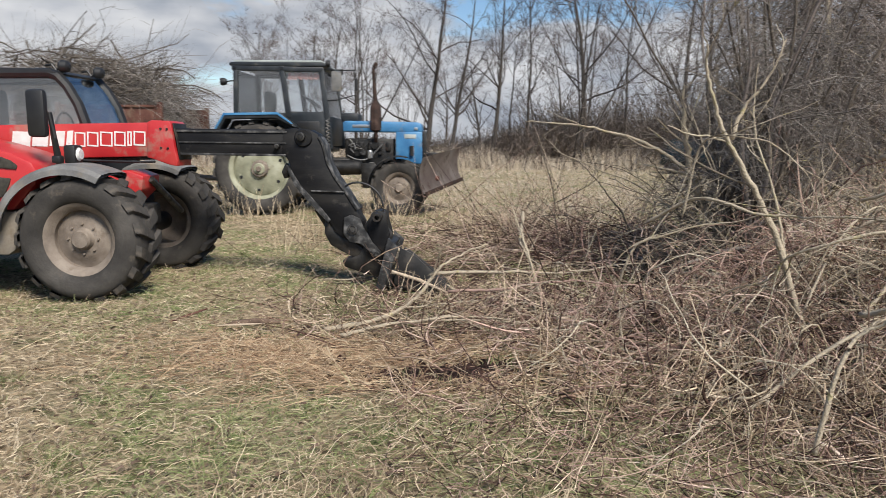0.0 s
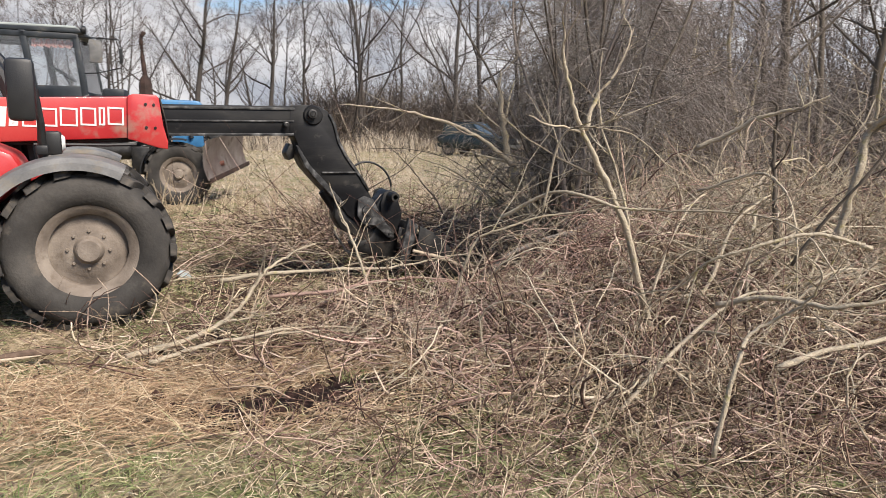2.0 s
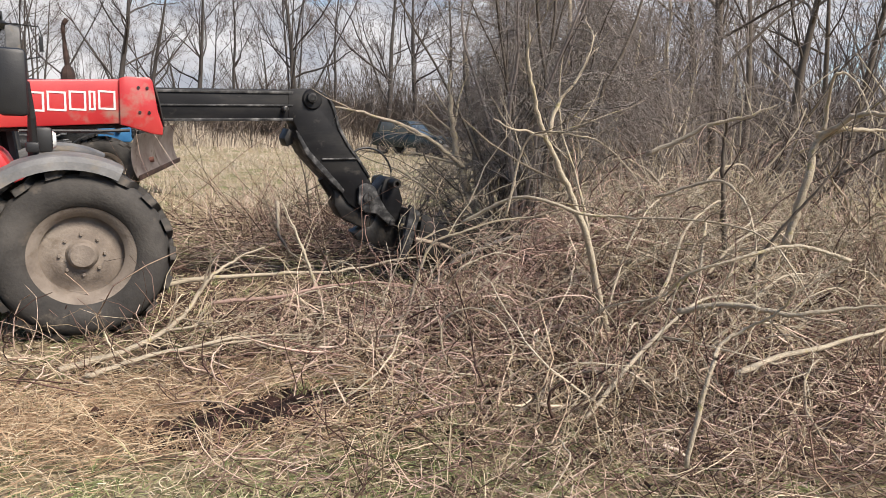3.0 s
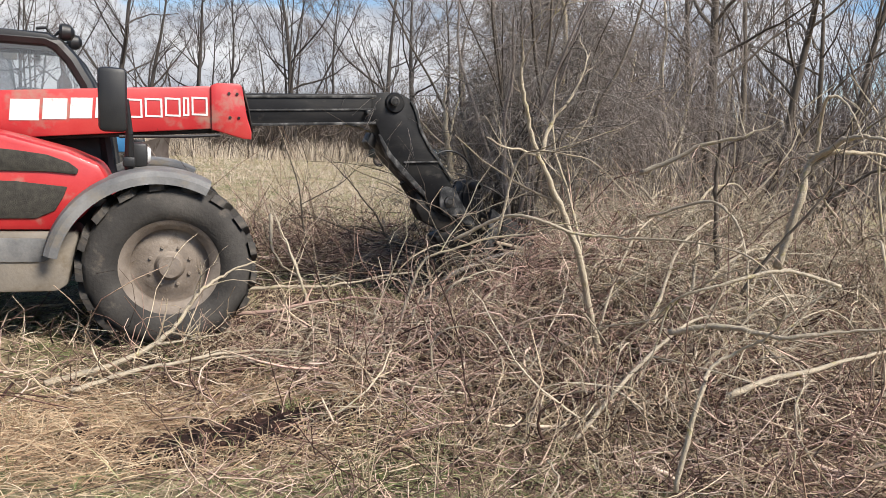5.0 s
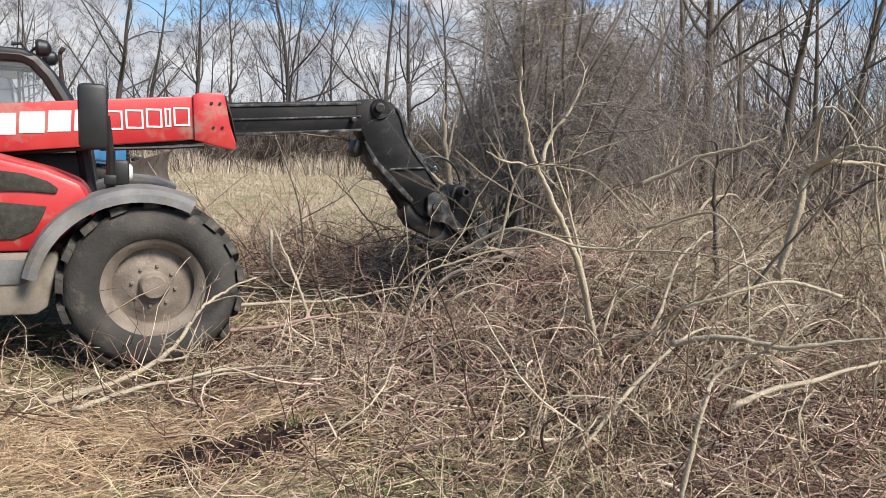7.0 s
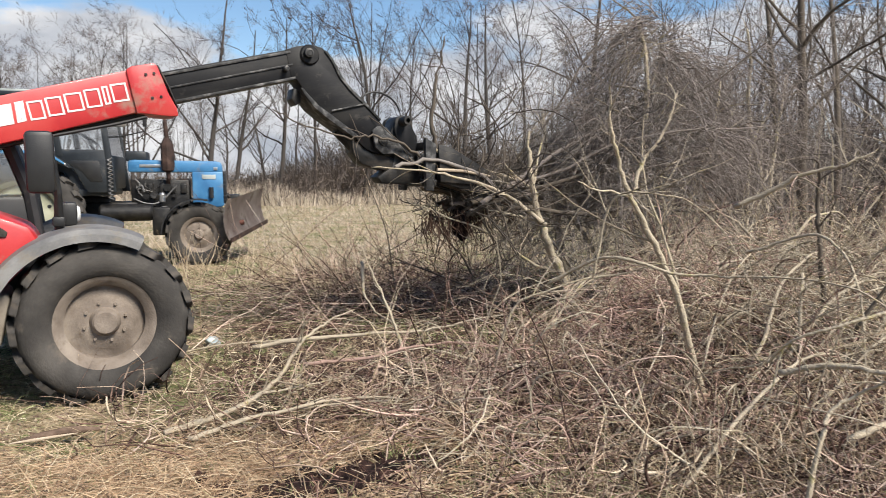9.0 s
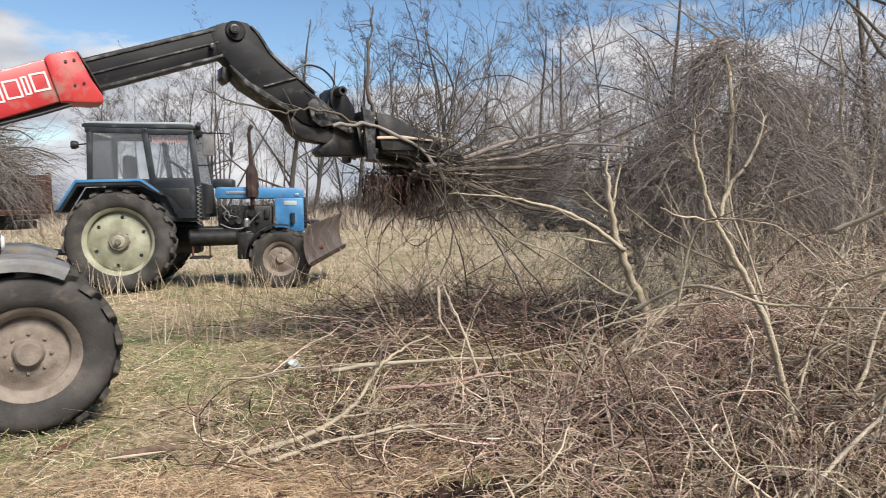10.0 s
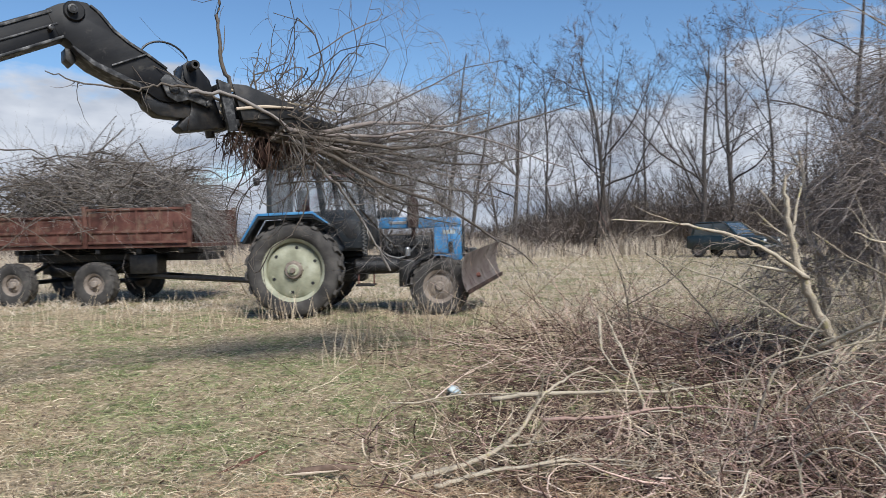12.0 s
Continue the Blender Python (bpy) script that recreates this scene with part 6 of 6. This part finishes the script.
def ground_bits():
    bm = pipe([(-1.05, 3.727, 0.025), (-0.94, 3.751, 0.040), (-0.80, 3.778, 0.045), (-0.67, 3.804, 0.030)], [0.008, 0.022, 0.024, 0.01], 9)
    log = tagged(new("split_log", finish("split_log", bm, LOG_BARK, 40)), "split branch end with pale broken wood on straw", "log")
    part("split_face", pipe([(-1.08, 3.701, 0.032), (-0.98, 3.721, 0.032), (-0.86, 3.744, 0.032), (-0.77, 3.763, 0.032)], [0.003, 0.008, 0.007, 0.002], 7), CUT_WOOD, log)
    bm = pipe([(-1.5, 3.75, 0.02), (-1.36, 3.92, 0.045), (-1.27, 4.08, 0.06)], [0.006, 0.012, 0.005], 8)
    tagged(new("bark_piece", finish("bark_piece", bm, RUST, 40)), "curled reddish-brown piece of bark in the grass", "bark")
    bm = bmesh.new()
    bmesh.ops.create_icosphere(bm, subdivisions=3, radius=0.055)
    for v in bm.verts:
        n = noise.noise(v.co * 22) * 0.4 + noise.noise(v.co * 50) * 0.2
        v.co *= 1 + n
        v.co.z *= 0.8
    bmesh.ops.translate(bm, vec=(-0.08, 5.7, 0.045), verts=bm.verts)
    tagged(new("plastic_bag", finish("plastic_bag", bm, LITTER, 50)), "small crumpled white plastic bag in the grass", "litter")
    # torn peat beside the straw
    g = np.random.default_rng(12)
    bm = bmesh.new()
    for k in range(1100):
        x, y = g.normal(0.6, 0.28), g.normal(2.8, 0.095)
        r = g.uniform(0.009, 0.04)
        own = bmesh.new()
        bmesh.ops.create_icosphere(own, subdivisions=1, radius=r)
        for v in own.verts:
            v.co *= g.uniform(0.7, 1.3)
        bmesh.ops.translate(own, vec=(x, y - 0.06 * math.sin(6 * x), -0.035 + r * 0.5), verts=own.verts)
        merged(own, bm)
    tagged(new("peat_clods", finish("peat_clods", bm, SOIL, 60)), "torn red-brown peat in a shallow hollow, deep shade in its colour", "soil", kind="stuff")
    # dry weed stalks round tractor and trailer
    n = 460
    x = np.concatenate([g.uniform(-8.5, 1.2, 300), g.uniform(-1.5, 1.5, 120), g.uniform(0.7, 2.6, 40)])
    y = np.concatenate([g.normal(10.4, 0.5, 300), g.normal(7.8, 0.7, 120), g.uniform(1.3, 2.3, 40)])
    P, R = wander(np.stack([x, y, np.zeros(n)], 1), np.array([0, 0, 1.0]) + g.normal(size=(n, 3)) * 0.22, g.uniform(0.2, 0.7, n), np.where(y < 4, 0.0025, 0.005), 5, 0.1, UP * 0.0, g)
    tagged(new("weed_stalks", strands("weed_stalks", [(P, R)], STRAW, 4)), "thin bleached weed stalks standing in the grass", "weeds", kind="stuff")


ground_bits()


# ---- standing scrub and vine-hung trees ----
def shrub_mesh(seed, height, stems, lean, bark, twig, spread=0.35):
    rng = np.random.default_rng(seed)
    start = np.zeros((stems, 3))
    start[:, :2] = rng.normal(size=(stems, 2)) * 0.12
    head = np.array([[lean, 0, 1.0]]) + rng.normal(size=(stems, 3)) * np.array([spread, spread, 0.1])
    P0, R0 = wander(start, head, height * rng.uniform(0.55, 1.0, stems), rng.uniform(0.012, 0.027, stems), 9, 0.17, UP * -0.01, rng, 0.3)
    P1, R1 = offshoots(P0, R0, 7, 0.45, 50, 0.2, UP * -0.03, rng, 7, 0.2, 0.5, 0.004)
    P2, R2 = offshoots(P1, R1, 5, 0.5, 48, 0.22, UP * -0.05, rng, 5, 0.2, 0.55, 0.0025)
    return [strands("stem", [(P0[k : k + 1], R0[k : k + 1])], bark, 6) for k in range(stems)], strands("twig_growth", [(P1, R1), (P2, R2)], twig, 3)


SHRUBS = [shrub_mesh(21, 2.3, 7, 0.0, BRANCH, TWIG, 0.55), shrub_mesh(22, 2.9, 6, 0.3, BRANCH, VINE, 0.6), shrub_mesh(23, 2.0, 8, -0.15, BRANCH, TWIG, 0.7), shrub_mesh(24, 3.3, 6, 0.1, BARK, VINE, 0.55)]


def add_shrub(k, x, y, turn, s, label, group="standing scrub"):
    t = thing("willow_shrub", label, "shrub", pose(x, y, 0, 0, 0, turn), group)
    t.scale = (s,) * 3
    for me in SHRUBS[k][0]:
        new("stem", me).parent = t
    o = tagged(new("twig_growth", SHRUBS[k][1]), kind="stuff")
    o.parent = t


def standing_scrub():
    rng = random.Random(31)
    spots = [(4.4, 5.9, 2), (5.2, 4.6, 0), (5.6, 6.4, 1), (6.4, 5.2, 3), (5.6, 7.9, 1), (6.2, 7.8, 3), (7.4, 6.4, 1), (7.6, 4.6, 3), (8.6, 5.8, 1), (5.8, 3.4, 2), (6.9, 3.0, 0), (8.2, 8.2, 3), (9.6, 7.0, 1), (9.4, 10, 3), (7.2, 10.4, 1), (10.8, 8.4, 3), (11.8, 10.6, 1), (9.8, 4.0, 3), (11.4, 5.4, 1)]
    for x, y, k in spots:
        add_shrub(k, x, y, rng.uniform(0, 360), rng.uniform(0.8, 1.1), "leafless multi-stemmed willow shrub with lichened stems")
    for x, y, k, z in ((11.0, 10.2, 3, 1.3), (13.0, 11.5, 1, 1.5), (12.5, 9.0, 3, 1.4), (15.0, 10.4, 1, 1.6), (14.2, 12.6, 3, 1.6), (10.4, 11.8, 1, 1.3), (16.5, 13.0, 3, 1.7), (12.0, 7.2, 1, 1.3)):
        add_shrub(k, x, y, rng.uniform(0, 360), z, "tall leafless willow shrub at the back of the scrub")
    for x, y, z in ((3.9, 6.3, 0.5), (4.5, 4.7, 0.5), (4.2, 3.7, 0.45), (3.6, 4.6, 0.42), (5.0, 3.0, 0.5), (4.9, 5.6, 0.6)):
        add_shrub(2 if z < 0.5 else 0, x, y, rng.uniform(0, 360), z, "low sprawling willow bush half broken down")
    add_shrub(2, -4.9, 16.0, 40, 0.85, "bare bush beside the trailer")
    add_shrub(0, -11.4, 18.5, 200, 1.1, "bare bush beside the trailer")
    for x, y in ((1.4, 7.4), (2.2, 8.3), (0.6, 8.6), (2.9, 7.3), (1.6, 9.4), (3.4, 9.6)):
        add_shrub(2, x, y, rng.uniform(0, 360), rng.uniform(0.3, 0.45), "small broken willow bush in the cleared strip")


standing_scrub()

NEAR_KINDS = [tree_meshes(41, 6.5, 0.075, 10, 45, 0.12, BARK, VINE, (5, 4), 0.3), tree_meshes(42, 7.5, 0.10, 12, 50, -0.2, BARK, VINE, (5, 4), 0.25)]
for _x, _y, _k, _t, _s in ((9.6, 8.6, 0, 20, 1.0), (11.2, 9.2, 1, 160, 1.0), (12.6, 8.8, 0, 250, 1.15), (14.2, 7.6, 1, 70, 1.1), (15.6, 11.5, 0, 110, 1.2), (13.4, 13.5, 1, 300, 1.1), (9.4, 15.0, 0, 10, 0.9)):
    add_tree(NEAR_KINDS[_k], "willow_tree", "crooked leafless willow at the edge of the scrub", pose(_x, _y, 0, 0, 0, _t), "willows in the scrub", _s)


def vine_tree(x, y, height, n, seed, label):
    """A tree smothered in hanging vine stems, drooping in a ragged cone."""
    rng = np.random.default_rng(seed)
    t = thing("vine_hung_tree", label, "tree", pose(x, y, 0), "vine-hung trees")
    P0, R0 = wander(np.zeros((3, 3)) + rng.normal(size=(3, 3)) * np.array([0.12, 0.12, 0]), np.array([[0.05, 0, 1.0], [0.3, 0.1, 1], [-0.3, 0, 1]]), np.array([1.0, 0.85, 0.72]) * height, np.array([0.05, 0.04, 0.03]), 9, 0.09, UP * 0.03, rng, 0.3)
    P1, R1 = offshoots(P0, R0, 7, 0.34, 65, 0.18, UP * -0.06, rng, 6, 0.4, 0.5)
    new("trunk", strands("trunk", [(P0, R0), (P1, R1)], BRANCH, 6)).parent = t
    # vines leave the trunk's upper part in uneven bunches and arch down
    bunch = rng.integers(0, 26, n)
    turn = (rng.uniform(-np.pi, np.pi, 26))[bunch] + rng.normal(0, 0.35, n)
    down = (rng.random(26) ** 0.8)[bunch] + rng.normal(0, 0.09, n)
    down = np.clip(down, 0, 1.1)
    reach = (0.08 + 0.62 * down) * rng.uniform(0.4, 1.15, n)
    start = np.stack([np.cos(turn) * reach, np.sin(turn) * reach, height * 0.97 - 1.45 * down], 1) + rng.normal(size=(n, 3)) * 0.07
    head = np.stack([np.cos(turn), np.sin(turn), rng.uniform(-0.1, 0.6, n)], 1) + rng.normal(size=(n, 3)) * 0.5
    P2, R2 = wander(start, head, rng.gamma(3.2, 0.2, n) + 0.15, rng.uniform(0.002, 0.006, n), 8, 0.26, np.array([0, 0, -0.3]), rng, 0.5)
    P3, R3 = offshoots(P2, R2, 3, 0.4, 55, 0.25, np.array([0, 0, -0.1]), rng, 4, 0.2, 0.6, 0.002)
    o = tagged(new("vine_growth", strands("vine_growth", [(P2, R2), (P3, R3)], VINE, 3)), kind="stuff")
    o.parent = t


vine_tree(4.08, 5.7, 3.0, 1150, 51, "small tree smothered in a drooping cone of dark vines")
vine_tree(5.3, 7.0, 2.9, 520, 52, "vine-smothered tree in the scrub")
vine_tree(6.5, 6.9, 3.3, 480, 53, "vine-smothered tree in the scrub")
vine_tree(3.55, 6.1, 2.25, 380, 54, "low bush draped with dark vine stems")
add_tree(NEAR_KINDS[1], "willow_tree", "dark crooked leafless willow arching over the scrub", pose(8.0, 7.5, 0, 0, 0, 10), "willows in the scrub", 0.9)


# ---- heap on the trailer ----
def trailer_heap():
    rng = np.random.default_rng(61)
    for name, n, r, mat, label in (("brush_load", 1700, (0.003, 0.009), GREY_TWIG, "heap of cut twigs piled high on the trailer"), ("branch_load", 420, (0.009, 0.026), BARK, "thicker cut branches jutting from the trailer load")):
        x = rng.uniform(-9.8, -5.8, n)
        y = rng.uniform(14.3, 16.4, n)
        top = 3.3 - 0.2 * np.abs(x + 7.8) ** 1.3 - 0.25 * (y - 15.4) ** 2 + 0.35 * np.sin(2.3 * x) * np.sin(3 * y)
        z = 1.85 + (top - 1.85) * rng.random(n) ** 0.8
        a = rng.normal(0.0, 0.65, n)
        head = np.stack([np.cos(a), np.sin(a), rng.normal(0.05, 0.45, n)], 1)
        ln = rng.gamma(2.5, 0.34, n) + 0.2
        P, R = wander(np.stack([x, y, z], 1) - head * ln[:, None] * 0.4, head, ln, rng.uniform(*r, n), 7, 0.24, np.array([0, 0, -0.03]), rng, 0.4)
        P1, R1 = offshoots(P, R, 3, 0.5, 45, 0.2, np.array([0, 0, 0.0]), rng, 4, 0.3, 0.45, 0.003)
        tagged(new(name, strands(name, [(P, R), (P1, R1)], mat, 4)), label, "brushwood", kind="stuff")
    n = 260
    start = np.stack([rng.uniform(-6.2, -5.45, n), rng.uniform(14.2, 16.2, n), rng.uniform(1.6, 2.5, n)], 1)
    P, R = wander(start, np.stack([rng.uniform(0.3, 1.2, n), rng.normal(0, 0.5, n), rng.normal(0.0, 0.5, n)], 1), rng.gamma(4, 0.2, n) + 0.2, rng.uniform(0.003, 0.009, n), 8, 0.2, np.array([0, 0, -0.16]), rng, 0.4)
    P1, R1 = offshoots(P, R, 3, 0.45, 45, 0.2, np.array([0, 0, -0.08]), rng, 4, 0.2, 0.5, 0.003)
    tagged(new("trailing_brush", strands("trailing_brush", [(P, R), (P1, R1)], GREY_TWIG, 3)), "twigs spilling over the open front of the trailer", "brushwood", kind="stuff")


trailer_heap()


# ---- uprooted bush that the handler carries away ----
def build_uprooted():
    rng = np.random.default_rng(71)
    t = thing("uprooted_bush", "uprooted bush with hanging roots and long bare stems", "shrub")
    n = 30
    start = rng.normal(size=(n, 3)) * np.array([0.06, 0.18, 0.05])
    head = np.array([0.0, 0, 1.0]) + rng.normal(size=(n, 3)) * np.array([0.07, 0.2, 0.05])
    P0, R0 = wander(start, head, rng.uniform(1.7, 3.9, n), rng.uniform(0.013, 0.03, n), 13, 0.12, np.array([0.0, 0, 0.04]), rng, 0.25)
    P1, R1 = offshoots(P0, R0, 10, 0.3, 64, 0.22, np.array([0.03, 0, -0.08]), rng, 8, 0.3, 0.42, 0.004)
    P2, R2 = offshoots(P1, R1, 7, 0.55, 52, 0.22, np.array([0.04, 0, -0.13]), rng, 6, 0.15, 0.5, 0.0022)
    P3, R3 = offshoots(P2, R2, 4, 0.55, 45, 0.2, np.array([0.02, 0, -0.12]), rng, 4, 0.2, 0.6, 0.0017)
    for k in range(n):
        new("stem", strands("stem", [(P0[k : k + 1], R0[k : k + 1])], (BARK, BARK, VINE)[k % 3], 7)).parent = t
    o = tagged(new("twig_growth", strands("twig_growth", [(P1, R1), (P2, R2), (P3, R3)], GREY_TWIG, 3)), kind="stuff")
    o.parent = t
    # curly shoots sprawling from the foot
    m = 130
    start = rng.normal(size=(m, 3)) * np.array([0.25, 0.35, 0.08]) + np.array([-0.05, 0, 0.1])
    Q, S = wander(start, rng.normal(size=(m, 3)) * np.array([0.9, 1.0, 0.3]) + UP * 0.75, rng.gamma(5, 0.17, m) + 0.2, rng.uniform(0.003, 0.009, m), 11, 0.16, UP * -0.09, rng, 0.4, 0.14)
    Q[..., 2] = np.maximum(Q[..., 2], -0.02)
    Q1, S1 = offshoots(Q, S, 3, 0.4, 50, 0.2, UP * 0.0, rng, 5, 0.2, 0.5, 0.002)
    o = tagged(new("shoot_tangle", strands("shoot_tangle", [(Q, S), (Q1, S1)], BARK, 4)), kind="stuff")
    o.parent = t
    m = 90
    start = rng.normal(size=(m, 3)) * np.array([0.1, 0.3, 0.35]) + np.array([-0.05, 0, 0.25])
    Q, S = wander(start, rng.normal(size=(m, 3)) * np.array([0.7, 1, 0.8]) + np.array([-0.15, 0, 0.4]), rng.gamma(4, 0.13, m) + 0.1, rng.uniform(0.003, 0.008, m), 8, 0.14, UP * 0.0, rng, 0.4, 0.16)
    o = tagged(new("twig_tangle", strands("twig_tangle", [(Q, S)], BARK, 4)), kind="stuff")
    o.parent = t
    m = 300
    start = np.stack([rng.normal(0.06, 0.05, m), rng.normal(0, 0.16, m), rng.uniform(-0.4, 0.4, m)], 1)
    P, R = wander(start, rng.normal(size=(m, 3)) * np.array([0.4, 0.4, 0.4]) + np.array([1.0, 0, 0.05]), rng.gamma(2.4, 0.075, m) + 0.04, rng.uniform(0.002, 0.007, m), 7, 0.3, np.array([0.25, 0, 0.0]), rng, 0.3)
    o = tagged(new("root_tangle", strands("root_tangle", [(P, R)], ROOT, 4)), kind="stuff")
    o.parent = t
    tagged(o, "earthy reddish hanging roots")
    bm = bmesh.new()
    bmesh.ops.create_icosphere(bm, subdivisions=4, radius=0.09)
    for v in bm.verts:
        v.co *= 1 + 0.5 * noise.noise(v.co * 9) + 0.35 * noise.noise(v.co * 24)
        v.co.x = v.co.x * 1.5 + 0.16
    part("root_ball", bm, SOIL, t, "clump of dark peat", 60)
    return t


uprooted = build_uprooted()


# ---- branches snagged on the fork and lifted with it ----
def build_snagged():
    """Both in the fork's space, from its carriage."""
    snag = thing("snagged_branch", "dark crooked branch with an upright stub, snagged on the fork", "branch", group="snagged branches")
    for run, r in (([(-0.1, 0, 0.0), (-0.32, 0, 0.2), (-0.57, 0, 0.32), (-0.79, 0.02, 0.33), (-1.14, 0.03, 0.5), (-1.35, 0.05, 0.66)], 0.014),
                   ([(0.06, 0.1, -0.06), (0.02, 0.1, 0.26), (0.1, 0.1, 0.6), (0.24, 0.1, 0.86), (0.3, 0.1, 1.02)], 0.022),
                   ([(0.1, 0.2, -0.08), (0.34, 0.2, 0.17), (0.73, 0.2, 0.19)], 0.012),
                   ([(0.2, 0.1, -0.1), (0.3, 0.12, 0.2), (0.5, 0.15, 0.42)], 0.01)):
        pts = np.array(run)
        q = np.linspace(0, len(pts) - 1, 5 * len(pts))
        g = np.random.default_rng(int(1000 * r))
        P = np.stack([np.interp(q, np.arange(len(pts)), pts[:, k]) for k in range(3)], 1)
        P[1:-1] += g.normal(size=P[1:-1].shape) * 0.008
        R = r * np.linspace(1, 0.35, len(P))
        limb = new("limb", strands("limb", [(P[None], R[None])], BARK, 6))
        limb.parent = snag
        o = tagged(new("side_twigs", strands("side_twigs", [offshoots(P[None], R[None], 9, 0.3, 55, 0.2, np.zeros(3), g, 6, 0.2, 0.45, 0.003)], BARK, 4)), kind="stuff")
        o.parent = limb
    hang = thing("hanging_branch", "pale bare branch hanging down from the fork", "branch", group="snagged branches")
    pts = np.array([(-0.46, -0.1, 0.15), (-0.07, -0.1, 0.07), (0.31, -0.1, -0.3), (0.47, -0.08, -0.68), (0.71, -0.05, -1.07), (0.89, 0, -1.52), (1.0, 0, -2.0)])
    q = np.linspace(0, len(pts) - 1, 36)
    P = np.stack([np.interp(q, np.arange(len(pts)), pts[:, k]) for k in range(3)], 1)
    for _ in range(3):
        P[1:-1] = (P[:-2] + 2 * P[1:-1] + P[2:]) / 4
    g = np.random.default_rng(77)
    P[1:-1] += g.normal(size=P[1:-1].shape) * 0.006
    R = 0.026 * np.linspace(0.7, 0.45, len(P)) * (1 + g.normal(size=len(P)) * 0.08)
    new("limb", strands("limb", [(P[None], R[None])], GREY_TWIG, 7)).parent = hang
    o = tagged(new("side_twigs", strands("side_twigs", [offshoots(P[None], R[None], 12, 0.22, 45, 0.18, np.zeros(3), g, 6, 0.3, 0.5, 0.003)], GREY_TWIG, 4)), kind="stuff")
    o.parent = hang
    return snag, hang


snagged, hanging = build_snagged()


# ---- what moves ----
def loader_at(t):
    rows = LOADER_ROWS
    for a, b in zip(rows, rows[1:]):
        if a[0] <= t <= b[0]:
            f = (t - a[0]) / (b[0] - a[0])
            return [p + f * (q - p) for p, q in zip(a[1:], b[1:])]
    return list(rows[-1][1:])


def motions():
    walk(loader, [(t, pose(x, y, 0, 0, 0, yaw)) for t, x, y, yaw, a in LOADER_ROWS])
    walk(boom, [(t, pose(*BOOM_AT, 0, -a, 0)) for t, x, y, yaw, a in LOADER_ROWS])
    gone, rolled = 0.0, []
    for k, (t, x, y, yaw, a) in enumerate(LOADER_ROWS):
        if k:
            px, py, pyaw = LOADER_ROWS[k - 1][1:4]
            m = radians((yaw + pyaw) / 2)
            gone += (x - px) * math.cos(m) + (y - py) * math.sin(m)
        rolled.append((t, math.degrees(gone / 0.52)))
    for w in loader_wheels:
        p = w.location.copy()
        flip = 180 if p.y > 0 else 0
        walk(w, [(t, pose(p.x, p.y, p.z) @ pose(0, 0, 0, 0, 0, flip) @ pose(0, 0, 0, 0, -r if flip else r, 0)) for t, r in rolled])
    # the bush stands until the fork is under it, then tips over the fork and is carried off
    rows = [(t, pose(3.15, 5.15, 0.1, 0, 4, 0)) for t in (0, 5.0, 6.6)]
    for t, tip, out, sink in ((7.4, 26, 5.5, -1.6), (8.0, 50, 5.4, -1.58), (8.5, 66, 5.35, -1.56), (9.0, 76, 5.3, -1.54), (9.5, 83, 5.3, -1.52), (10.0, 90, 5.3, -1.5), (10.5, 94, 5.3, -1.48), (11.0, 96, 5.3, -1.46), (11.5, 97, 5.3, -1.45), (12.0, 97, 5.3, -1.45)):
        x, y, yaw, a = loader_at(t)
        m = pose(x, y, 0, 0, 0, yaw) @ pose(*BOOM_AT, 0, -a, 0) @ Matrix.Translation((out, 0.0, sink))
        p = m.translation
        rows.append((t, pose(p.x, p.y, p.z, 0, tip, yaw)))
    walk(uprooted, rows)
    lying = [(t, pose(3.5, 5.5, 0.25, 0, 12, 8)) for t in (0, 6.6)]
    lying_pale = [(t, pose(2.5, 4.75, 0.35, 0, -62, -6)) for t in (0, 6.6)]
    for t, turn in ((8.0, -34), (8.5, -22), (9.0, -14), (9.5, -7), (10.0, -2), (10.5, 0), (11.0, 0), (11.5, 3), (12.0, 5)):
        x, y, yaw, a = loader_at(t)
        m = pose(x, y, 0, 0, 0, yaw) @ pose(*BOOM_AT, 0, -a, 0) @ Matrix.Translation((5.1, -0.2, -1.08))
        lying.append((t, m))
        lying_pale.append((t, m @ pose(0, 0, 0, 0, turn, 0)))
    walk(snagged, lying)
    walk(hanging, lying_pale)


motions()
